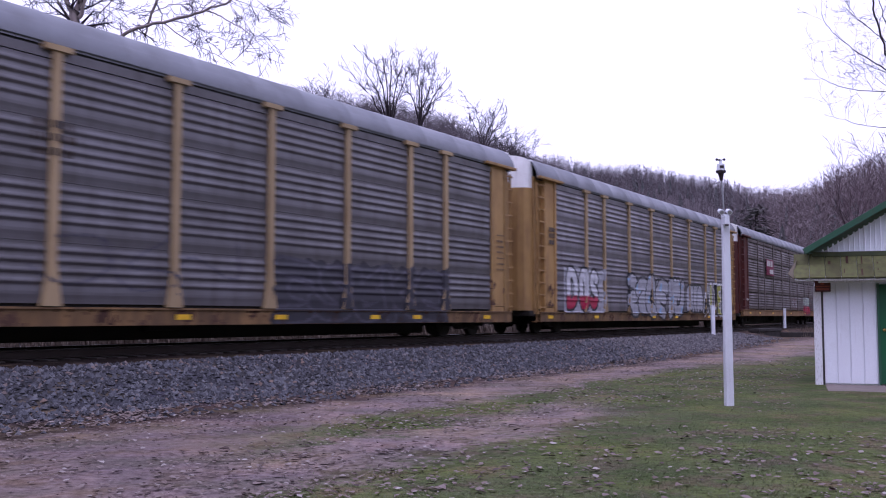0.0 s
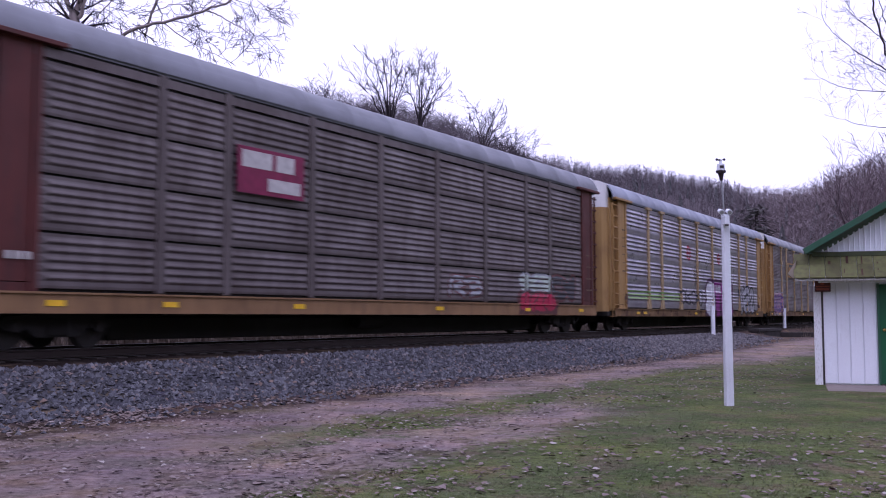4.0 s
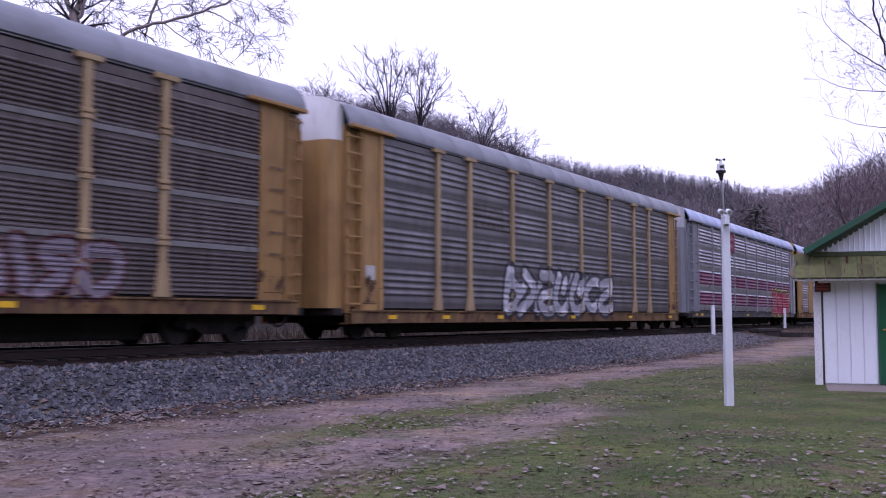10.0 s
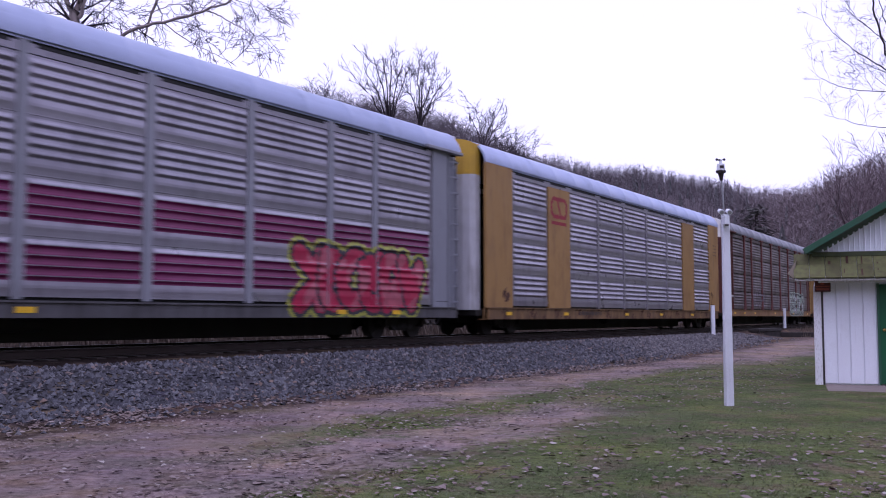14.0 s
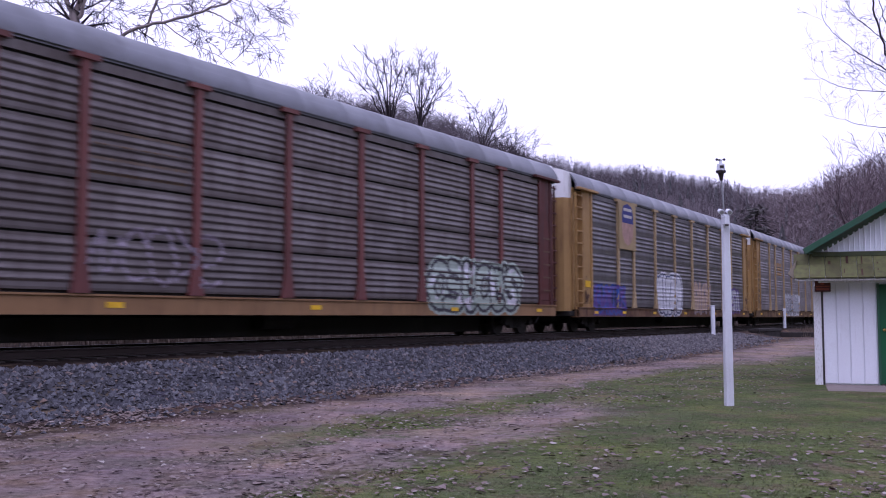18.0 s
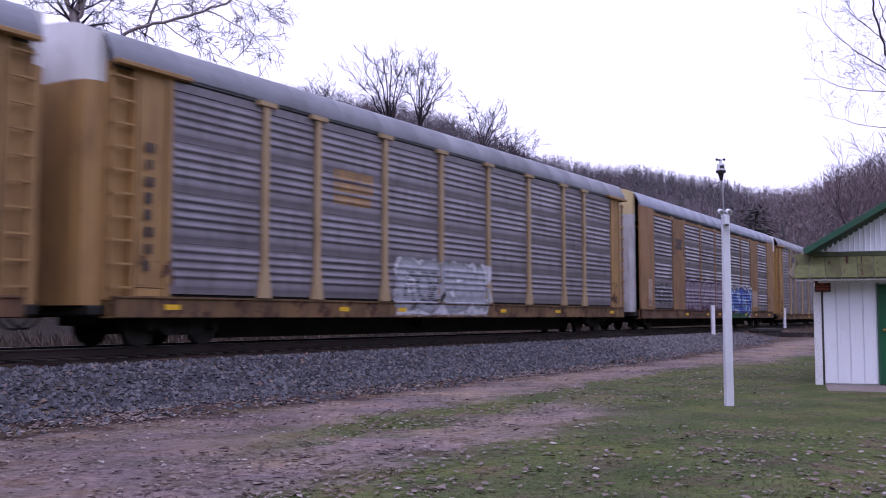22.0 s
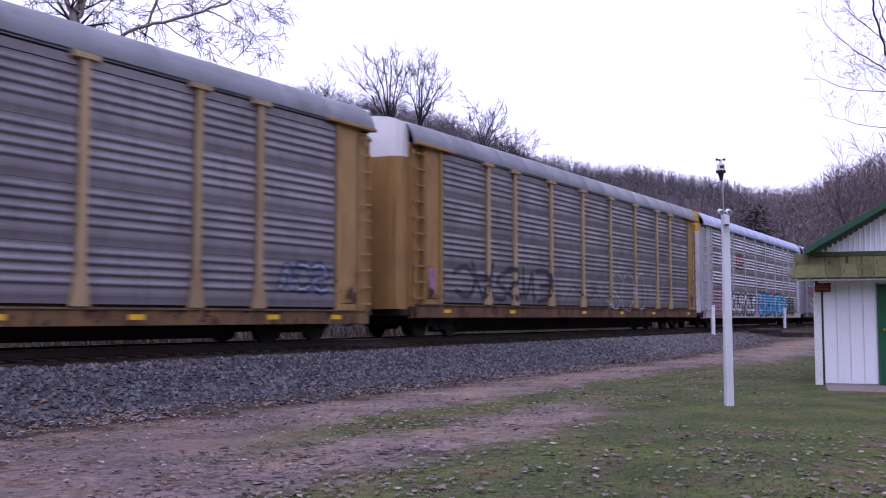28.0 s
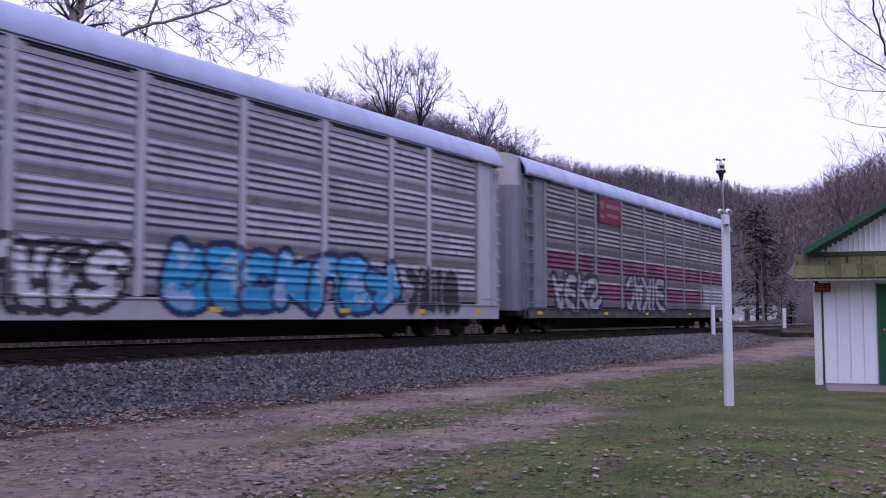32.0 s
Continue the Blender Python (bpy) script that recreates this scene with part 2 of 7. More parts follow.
def ground_material():
    m, nt, b = material("ground_cover")
    geo = nt.nodes.new("ShaderNodeNewGeometry").outputs["Position"]

    def vmath(op, a, v):
        n = nt.nodes.new("ShaderNodeVectorMath")
        n.operation = op
        nt.links.new(a, n.inputs[0])
        if v is not None:
            n.inputs[1].default_value = v
        return n

    def math_node(op, a, c):
        n = nt.nodes.new("ShaderNodeMath")
        n.operation = op
        for sock, v in zip(n.inputs, (a, c)):
            if isinstance(v, bpy.types.NodeSocket):
                nt.links.new(v, sock)
            else:
                sock.default_value = v
        return n.outputs[0]

    flat = vmath("MULTIPLY", geo, (1, 1, 0)).outputs[0]
    d = vmath("SUBTRACT", flat, (CENTRE.x, CENTRE.y, 0)).outputs[0]
    u = math_node("SUBTRACT", vmath("LENGTH", d, None).outputs["Value"], RADIUS)
    xs = nt.nodes.new("ShaderNodeSeparateXYZ")
    nt.links.new(geo, xs.inputs[0])
    rel = vmath("SUBTRACT", flat, (0, DEPTH, 0)).outputs[0]
    s = vmath("DOT_PRODUCT", rel, (math.cos(HEADING), math.sin(HEADING), 0)).outputs["Value"]
    big = noise_node(nt, 0.35, 5, None, 0.6, "Position")
    mid = noise_node(nt, 1.6, 5, None, 0.65, "Position")
    fine = noise_node(nt, 14, 4, None, 0.7, "Position")
    grit = noise_node(nt, 55, 3, None, 0.7, "Position")
    # wavy borders
    w = math_node("ADD", math_node("MULTIPLY", math_node("SUBTRACT", big, 0.5), 2.2), math_node("MULTIPLY", math_node("SUBTRACT", mid, 0.5), 2.4))
    w = math_node("ADD", w, math_node("MULTIPLY", math_node("SUBTRACT", fine, 0.5), 1.3))
    near = ramp(nt, math_node("SUBTRACT", u, 1.0), [(0, (0, 0, 0)), (1, (1, 1, 1))])
    uw = math_node("ADD", u, math_node("MULTIPLY", w, near))
    q = math_node("DIVIDE", math_node("ADD", uw, 20.0), 40.0)

    def at(v):
        return (v + 20.0) / 40.0

    soil, stone, tan, grass, dry = (0.078, 0.056, 0.052), (0.065, 0.063, 0.078), (0.26, 0.207, 0.192), (0.10, 0.124, 0.049), (0.03, 0.026, 0.024)
    leafy = (0.215, 0.17, 0.164)
    # track bed: oil stain with the train's shade mixed into its near-black colour
    oily_shade, far_lane = (0.016, 0.012, 0.011), (0.075, 0.062, 0.056)
    first = [(at(-20), dry), (at(-12), dry), (at(-9), far_lane), (at(-4.6), far_lane), (at(-3.9), oily_shade), (at(1.62), oily_shade), (at(1.95), stone), (at(3.7), stone),
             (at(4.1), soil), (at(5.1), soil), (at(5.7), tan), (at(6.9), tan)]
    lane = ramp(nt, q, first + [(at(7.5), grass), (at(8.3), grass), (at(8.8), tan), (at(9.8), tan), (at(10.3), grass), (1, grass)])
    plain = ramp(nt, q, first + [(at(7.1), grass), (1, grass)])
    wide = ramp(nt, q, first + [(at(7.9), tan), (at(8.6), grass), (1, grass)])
    mx = ramp(nt, math_node("DIVIDE", math_node("ADD", math_node("ADD", xs.outputs[0], w), 10.0), 20.0), [(0.585, (0, 0, 0)), (0.64, (1, 1, 1))])
    c = mix(nt, mx, lane, plain)
    ms = ramp(nt, math_node("DIVIDE", math_node("ADD", math_node("ADD", s, w), 20.0), 40.0), [(0.5, (0, 0, 0)), (0.66, (1, 1, 1))])
    c = mix(nt, ms, c, wide)
    bare = ramp(nt, q, first[:-2] + [(at(5.7), leafy), (1, leafy)])
    mb = ramp(nt, math_node("DIVIDE", math_node("ADD", math_node("ADD", xs.outputs[0], math_node("MULTIPLY", w, 0.6)), 10.0), 20.0), [(0.38, (1, 1, 1)), (0.44, (0, 0, 0))])
    c = mix(nt, mb, c, bare)
    earth = ramp(nt, q, [(at(-20), dry), (at(1.2), oily_shade), (at(1.8), soil), (at(4.4), (0.12, 0.085, 0.065)), (at(6.0), tan), (at(7.9), tan), (at(8.6), grass), (1, grass)])
    me2 = ramp(nt, math_node("DIVIDE", math_node("ADD", s, w), 60.0), [(0.36, (0, 0, 0)), (0.46, (1, 1, 1))])
    c = mix(nt, me2, c, earth)
    # worn and leafy places in the lawn
    worn = ramp(nt, mid, [(0.50, (0, 0, 0)), (0.62, (0.7, 0.7, 0.7))])
    c = mix(nt, math_node("MULTIPLY", worn, ramp(nt, u, [(0.0, (0, 0, 0)), (1, (1, 1, 1))])), c, (0.15, 0.115, 0.085))
    sward = noise_node(nt, 0.55, 3, None, 0.5, "Position")
    c = mix(nt, 1.0, c, ramp(nt, sward, [(0.35, (0.85, 0.84, 0.94)), (0.5, (0.92, 0.91, 0.92)), (0.62, (1.0, 0.98, 0.86))]), "MULTIPLY")
    patch = noise_node(nt, 0.9, 4, None, 0.55, "Position")
    c = mix(nt, 1.0, c, ramp(nt, patch, [(0.36, (0.74, 0.80, 0.72)), (0.5, (1, 1, 1)), (0.64, (1.22, 1.16, 1.08))]), "MULTIPLY")
    litter = noise_node(nt, 9.0, 4, None, 0.75, "Position")
    c = mix(nt, 1.0, c, ramp(nt, litter, [(0.38, (0.76, 0.70, 0.70)), (0.5, (1, 1, 1)), (0.62, (1.16, 1.15, 1.15))]), "MULTIPLY")
    hillside = ramp(nt, math_node("DIVIDE", vmath("LENGTH", flat, None).outputs["Value"], 200.0), [(0.72, (0, 0, 0)), (0.92, (1, 1, 1))])
    c = mix(nt, hillside, c, mix(nt, mid, (0.095, 0.08, 0.086), (0.125, 0.104, 0.112)))
    clump = noise_node(nt, 5.5, 5, None, 0.7, "Position")
    c = mix(nt, ramp(nt, clump, [(0.50, (0, 0, 0)), (0.68, (0.24, 0.24, 0.24))]), c, (0.075, 0.05, 0.043))
    tone = ramp(nt, fine, [(0.25, (0.72, 0.72, 0.72)), (0.75, (1.2, 1.2, 1.2))])
    c = mix(nt, 1.0, c, tone, "MULTIPLY")
    tone2 = ramp(nt, grit, [(0.3, (0.84, 0.84, 0.84)), (0.7, (1.12, 1.12, 1.12))])
    c = mix(nt, 1.0, c, tone2, "MULTIPLY")
    nt.links.new(c, b.inputs["Base Color"])
    b.inputs["Roughness"].default_value = 0.95
    b.inputs["Specular IOR Level"].default_value = 0.04
    bump(nt, b, mix(nt, 0.5, fine, grit), 0.6, 0.05)
    return m


def build_ground():
    az = [a * 0.3 for a in range(-100, 101)]
    az += [30 + i * 1.5 for i in range(1, 201)]
    az = sorted({round((a + 180) % 360 - 180, 3) for a in az})
    radii = [0.0]
    r = 1.2
    while r < 4500:
        radii.append(r)
        r *= 1.014 if 6 < r < 75 else (1.05 if r < 900 else 1.2)
    verts, faces = [(0, 0, ground_z(0, 0.01))], []
    n = len(az)
    for r in radii[1:]:
        for a in az:
            x, y = r * math.sin(radians(a)), r * math.cos(radians(a))
            verts.append((x, y, ground_z(x, y)))
    for k in range(n):
        faces.append((0, 1 + (k + 1) % n, 1 + k))
    for j in range(len(radii) - 2):
        for k in range(n):
            a, b = 1 + j * n + k, 1 + j * n + (k + 1) % n
            faces.append((a, b, b + n, a + n))
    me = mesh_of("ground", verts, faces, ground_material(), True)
    tagged(new("ground", me), "lawn, dirt lane and wooded hills beside the railway", "ground", kind="structure")


build_ground()


# ---------------------------------------------------------------- track
RAIL_STEEL = weathered("worn_rail_steel", (0.62, 0.61, 0.62), (0.35, 0.32, 0.30), 0.3, 0.35, 0.9)
RAIL_RUST = weathered("rusty_rail_side", (0.035, 0.023, 0.019), (0.03, 0.02, 0.017), 0.5, 0.8)
TIE_WOOD = weathered("creosoted_tie_wood", (0.03, 0.023, 0.019), (0.02, 0.016, 0.014), 0.5, 0.9, 0.0, (0.5, 4, 4))


def sweep(name, profile, off, s0, s1, step, mats, idx):
    verts, faces, mi = [], [], []
    n, k = len(profile), int((s1 - s0) / step)
    for i in range(k + 1):
        s = s0 + (s1 - s0) * i / k
        for y, z in profile:
            p = line(s, off + y)
            verts.append((p.x, p.y, z))
    for i in range(k):
        for j in range(n):
            a, b = i * n + j, i * n + (j + 1) % n
            faces.append((a, b, b + n, a + n))
            mi.append(idx[j])
    return mesh_of(name, verts, faces, mats, False, mi)


def build_track():
    track = tagged(new("railway_track"), "railway track of steel rails on wooden ties in ballast", "track", kind="structure")
    h = 0.17
    prof = [(-0.07, 0), (0.07, 0), (0.07, 0.015), (0.012, 0.035), (0.012, h - 0.045), (0.036, h - 0.035), (0.036, h - 0.006), (0.028, h),
            (-0.028, h), (-0.036, h - 0.006), (-0.036, h - 0.035), (-0.012, h - 0.045), (-0.012, 0.035), (-0.07, 0.015)]
    prof = [(y, z + RAIL_Z - h) for y, z in prof]
    idx = [1, 1, 1, 1, 1, 1, 0, 0, 0, 1, 1, 1, 1, 1]
    for off in (0.77, 2.275):
        part("rail", sweep("rail", prof, off, -440, 640, 4.0, [RAIL_STEEL, RAIL_RUST], idx), None, track)
    bm = box(-0.115, 0.115, -1.3, 1.3, -0.17, 0.0, 0.012)
    tie = bpy.data.meshes.new("tie")
    bm.to_mesh(tie)
    bm.free()
    tie.materials.append(TIE_WOOD)
    rng = random.Random(4)
    z = RAIL_Z - h
    for i in range(260):
        s = -26 + i * 0.52
        p = line(s, 1.52 + rng.uniform(-0.05, 0.05))
        part("tie", tie, None, track, "", pose(p.x, p.y, z + 0.004 - rng.uniform(0, 0.012), 0, 0, math.degrees(along(s)) + rng.uniform(-1, 1)))
    verts, faces = [], []
    for s0, s1 in ((-440, -26.3), (109.5, 640)):
        for i in range(int((s1 - s0) / 0.52)):
            s = s0 + i * 0.52
            c, a = line(s, 1.52), along(s)
            ex, ey = Vector((math.cos(a), math.sin(a))), Vector((-math.sin(a), math.cos(a)))
            k = len(verts)
            for dz in (-0.17, 0):
                for dx, dy in ((-0.115, -1.3), (0.115, -1.3), (0.115, 1.3), (-0.115, 1.3)):
                    q = c + ex * dx + ey * dy
                    verts.append((q.x, q.y, z + dz))
            faces += [(k + 4, k + 5, k + 6, k + 7), (k, k + 1, k + 5, k + 4), (k + 2, k + 3, k + 7, k + 6), (k + 1, k + 2, k + 6, k + 5), (k + 3, k, k + 4, k + 7)]
    ob = part("far_ties", mesh_of("far_ties", verts, faces, TIE_WOOD), None, track)
    ob["kind"] = "stuff"


build_track()


# ---------------------------------------------------------------- train
BAYS = [1.52, 4.30, 6.18, 9.04, 11.92, 14.78, 17.66, 20.52, 22.40, 25.18]
BAYS_PLATED = [1.85, 4.65, 6.55, 9.40, 12.25, 15.10, 17.95, 20.30, 22.15, 25.10]
CAR_L = 26.70
HALF_W = 1.52
EAVE = 5.62
FOOT = 0.05  # open slot between the side sheets and the sill
MESHES = {}


def shared(key, make):
    if key not in MESHES:
        MESHES[key] = make()
    return MESHES[key]


def panel_profile(style, h):
    """(outward, height) down one ribbed sheet of height h."""
    pts = [(0.0, h)]
    if style in ("ribs4", "shallow"):
        deep = 1.0 if style == "ribs4" else 0.62
        # four rounded ribs, then a nearly plain band with one low swell
        pitch = h * 0.172
        z = h * 0.955
        for _ in range(4):
            pts += [(o * deep, z - f * pitch) for f, o in ((0.0, 0.0), (0.16, 0.009), (0.34, 0.030), (0.46, 0.038), (0.56, 0.036), (0.68, 0.018), (0.78, 0.001), (0.9, -0.003))]
            z -= pitch
        pts += [(0.0, z), (0.010, z - h * 0.07), (0.012, z - h * 0.12), (0.004, z - h * 0.18), (0.0, 0.03)]
    elif style == "ribs5":
        pitch = h * 0.165
        z = h * 0.94
        for _ in range(5):
            pts += [(o, z - f * pitch) for f, o in ((0.0, 0.0), (0.2, 0.008), (0.4, 0.024), (0.54, 0.030), (0.68, 0.022), (0.8, 0.004), (0.9, -0.002))]
            z -= pitch
        pts += [(0.0, z), (0.006, 0.05)]
    else:
        n = 9
        pitch = (h - 0.16) / n
        z = h - 0.13
        for _ in range(n):
            pts += [(0.0, z), (0.03, z - pitch * 0.35), (0.024, z - pitch * 0.6), (-0.012, z - pitch * 0.68)]
            z -= pitch
    pts.append((0.0, 0.0))
    return pts


def panel_mesh(style, w, h, mat, stripe=False, margin=0.08):
    def make():
        prof = panel_profile(style, h)
        t = 0.05
        verts, faces, mi = [], [], []
        n = len(prof)
        flat_end = style != "dense"
        # the pressed ribs run out before the edges of the sheet
        for x, full in ((-w / 2, 0), (-w / 2 + margin, 0), (-w / 2 + margin + 0.04, 1), (w / 2 - margin - 0.04, 1), (w / 2 - margin, 0), (w / 2, 0)):
            verts += [(x, -o if full or not flat_end else -max(0.0, min(o, 0.006)), z) for o, z in prof]
        for k in range(n - 1):
            o = 0.5 * (prof[k][0] + prof[k + 1][0])
            for c in range(5):
                faces.append((c * n + k, c * n + k + 1, c * n + k + 1 + n, c * n + k + n))
                mi.append(1 if stripe and 0 < c < 4 and h * 0.27 < prof[k][1] < h * 0.87 and o < 0.0362 else 0)
        k = len(verts)
        verts += [(-w / 2, t, h), (-w / 2, t, 0), (w / 2, t, h), (w / 2, t, 0)]
        faces += [(k, 0, n, 2 * n, 3 * n, 4 * n, 5 * n, k + 2), (n - 1, k + 1, k + 3, 6 * n - 1, 5 * n - 1, 4 * n - 1, 3 * n - 1, 2 * n - 1), (k + 1, k, k + 2, k + 3)]
        mi += [0, 0, 0]
        return mesh_of("side_panel", verts, faces, [mat, STRIPE_RED] if stripe else mat, False, mi)
    return shared(("panel", style, round(w, 2), round(h, 2), mat.name, stripe, margin), make)


def post_mesh(h, mat, kind):
    def make():
        bm = bmesh.new()
        if kind == "flat":
            add_box(bm, -0.10, 0.10, -0.035, 0.05, 0, h - 0.02, 0.008)
        else:
            add_box(bm, -0.095, 0.095, -0.085, 0.03, 0.0, h, 0.008)
            add_box(bm, -0.30, 0.30, -0.12, 0.02, h - 0.11, h, 0.006)
            # flared foot
            r = bmesh.ops.create_cube(bm, size=1)
            for v in r["verts"]:
                w = 0.20 if v.co.z < 0 else 0.097
                v.co = Vector((w * (1 if v.co.x > 0 else -1), -0.095 if v.co.y < 0 else 0.02, 0.0 if v.co.z < 0 else 0.7))
            if kind == "clamped":
                for i in range(1, 4):
                    z = h * i / 4
                    add_box(bm, -0.14, 0.14, -0.115, 0.0, z - 0.10, z - 0.02, 0.01)
                    add_box(bm, -0.14, 0.14, -0.115, 0.0, z + 0.02, z + 0.10, 0.01)
        me = bpy.data.meshes.new("post")
        bm.to_mesh(me)
        bm.free()
        me.materials.append(mat)
        return me
    return shared(("post", kind, round(h, 2), mat.name), make)


def curved(pts):
    """The points with their corners rounded off."""
    for _ in range(2):
        cut = [pts[0]]
        for (ax, az), (bx, bz) in zip(pts, pts[1:]):
            cut += [(ax * 0.75 + bx * 0.25, az * 0.75 + bz * 0.25), (ax * 0.25 + bx * 0.75, az * 0.25 + bz * 0.75)]
        pts = cut + [pts[-1]]
    return pts


ROOF_LINE = [(-0.05, EAVE - 0.075), (-0.05, EAVE + 0.06), (0.03, EAVE + 0.24), (0.14, EAVE + 0.41), (0.32, EAVE + 0.57), (0.62, EAVE + 0.67), (1.0, EAVE + 0.72), (1.52, EAVE + 0.74)]


def roof_z(y):
    return float(np.interp(HALF_W - abs(y), [p[0] for p in ROOF_LINE[1:]], [p[1] for p in ROOF_LINE[1:]]))


def roof_mesh(mat):
    def make():
        half = [(y - HALF_W, z) for y, z in ROOF_LINE[:2] + curved(ROOF_LINE[2:])]
        prof = half + [(-y, z) for y, z in half[-2::-1]]
        n = len(prof)
        verts, faces = [], []
        xs = []
        x = -CAR_L / 2 - 0.05
        k = 0
        while x < CAR_L / 2 + 0.04:
            xs.append((x, 0.0))
            if 0 < k:
                xs += [(x + 0.02, 0.018), (x + 0.07, 0.018), (x + 0.09, 0.0)]
            x += 1.78
            k += 1
        xs.append((CAR_L / 2 + 0.05, 0.0))
        for x, lift in xs:
            verts += [(x, y * (1 + lift * 0.1), z + lift * 0.4) for y, z in prof]
        for i in range(len(xs) - 1):
            for k in range(n - 1):
                a = i * n + k
                faces.append((a, a + 1, a + 1 + n, a + n)[::-1])
        # a lining, so that the roof has thickness
        m = len(verts)
        for x in (-CAR_L / 2 - 0.05, CAR_L / 2 + 0.05):
            verts += [(x, y * 0.975, z - 0.05) for y, z in prof]
        for k in range(n - 1):
            faces.append((m + k, m + k + 1, m + k + 1 + n, m + k + n))
        e = (len(xs) - 1) * n
        for k in range(n - 1):
            faces.append((k, k + 1, m + k + 1, m + k))
            faces.append((e + k + 1, e + k, m + n + k, m + n + k + 1))
        me = mesh_of("roof", verts, faces, mat, True)
        me.set_sharp_from_angle(angle=radians(32))
        return me
    return shared(("roof", mat.name), make)


END_PLAN = [(0.06, -1.30), (-0.20, -1.28), (-0.36, -1.16), (-0.44, -0.95), (-0.47, -0.5), (-0.48, 0.0), (-0.47, 0.5), (-0.44, 0.95), (-0.36, 1.16), (-0.20, 1.28), (0.06, 1.30)]


def end_mesh(name, z0, z1, mat, half=0):
    """The bowed end door between two heights; z1 None: up to under the roof."""
    def make():
        plan = END_PLAN if half == 0 else (END_PLAN[:6] if half < 0 else END_PLAN[5:])
        if half:
            plan = [(x, y + (-0.012 if half < 0 else 0.012) * (abs(y) < 0.01)) for x, y in plan]
        n = len(plan)
        verts = [(x, y, z0) for x, y in plan]
        tops = [z1 if z1 is not None else roof_z(y) + 0.03 + 0.10 * min(0.0, x) for x, y in plan]
        verts += [(x, y, z) for (x, y), z in zip(plan, tops)]
        faces = [(k, k + n, k + 1 + n, k + 1) for k in range(n - 1)]
        # top leaf back under the roof
        m = len(verts)
        verts += [(0.10, y, (z1 if z1 is not None else roof_z(y) - 0.06)) for x, y in plan]
        faces += [(k + n, k + m, k + 1 + m, k + 1 + n) for k in range(n - 1)]
        k = len(verts)
        verts += [(0.10, y, z0) for x, y in plan]
        faces += [(k + j, k + j + 1, j + 1, j)[::-1] for j in range(n - 1)]
        return mesh_of(name, verts, faces, mat, False)
    return shared((name, z0, z1, mat.name, half), make)


def ladder_mesh(mat, z0, z1):
    def make():
        bm = bmesh.new()
        for x in (-0.25, 0.25):
            add_box(bm, x - 0.02, x + 0.02, -0.03, 0.03, z0, z1)
        n = int((z1 - z0) / 0.42)
        for i in range(n):
            z = z0 + 0.25 + i * (z1 - z0 - 0.35) / (n - 1)
            add_box(bm, -0.29, 0.25, -0.075, -0.035, z - 0.02, z + 0.02)
            for x in (-0.27, 0.23):
                add_box(bm, x - 0.025, x + 0.025, -0.06, 0.03, z - 0.035, z + 0.035)
        me = bpy.data.meshes.new("ladder")
        bm.to_mesh(me)
        bm.free()
        me.materials.append(mat)
        return me
    return shared(("ladder", mat.name, z0, z1), make)


def truck_meshes():
    def side_frame():
        bm = bmesh.new()
        prof = [(-1.2, 0.44), (-1.05, 0.60), (-0.75, 0.62), (-0.42, 0.66), (0.42, 0.66), (0.75, 0.62), (1.05, 0.60), (1.2, 0.44), (1.0, 0.34), (0.7, 0.40), (0.42, 0.22),
                (-0.42, 0.22), (-0.7, 0.40), (-1.0, 0.34)]
        front = [bm.verts.new((x, -0.09, z)) for x, z in prof]
        back = [bm.verts.new((x, 0.09, z)) for x, z in prof]
        bm.faces.new(front)
        bm.faces.new(back[::-1])
        for i in range(len(prof)):
            j = (i + 1) % len(prof)
            bm.faces.new((front[j], front[i], back[i], back[j]))
        for x in (-0.16, 0.0, 0.16):
            add_tube(bm, (x, -0.10, 0.26), (x, -0.10, 0.56), 0.06, sides=8)
        for x in (-0.89, 0.89):
            add_tube(bm, (x, -0.17, 0.42), (x, 0.05, 0.42), 0.11, sides=10)
        me = bpy.data.meshes.new("side_frame")
        bm.to_mesh(me)
        bm.free()
        me.materials.append(BLACK_IRON)
        return me

    def wheelset():
        bm = bmesh.new()
        for y in (-0.75, 0.75):
            k = 1 if y > 0 else -1
            add_tube(bm, (0, y - 0.055, 0), (0, y + 0.055, 0), 0.42, sides=28)
            add_tube(bm, (0, y - k * 0.055, 0), (0, y - k * 0.09, 0), 0.45, sides=28)
            add_tube(bm, (0, y + k * 0.05, 0), (0, y + k * 0.075, 0), 0.15, sides=12)
            for i in range(3):
                a = i * 2.094
                add_tube(bm, (0.26 * math.cos(a), y + k * 0.05, 0.26 * math.sin(a)), (0.26 * math.cos(a), y + k * 0.062, 0.26 * math.sin(a)), 0.035, sides=6)
        add_tube(bm, (0, -1.0, 0), (0, 1.0, 0), 0.08, sides=10)
        me = bpy.data.meshes.new("wheelset")
        bm.to_mesh(me)
        bm.free()
        me.materials.append(WHEEL_STEEL)
        return me

    def bolster():
        bm = box(-0.2, 0.2, -0.95, 0.95, 0.36, 0.62, 0.03)
        add_tube(bm, (0, 0, 0.6), (0, 0, 0.72), 0.2, sides=14)
        me = bpy.data.meshes.new("bolster")
        bm.to_mesh(me)
        bm.free()
        me.materials.append(BLACK_IRON)
        return me
    return shared("truck_frame", side_frame), shared("wheelset", wheelset), shared("bolster", bolster)


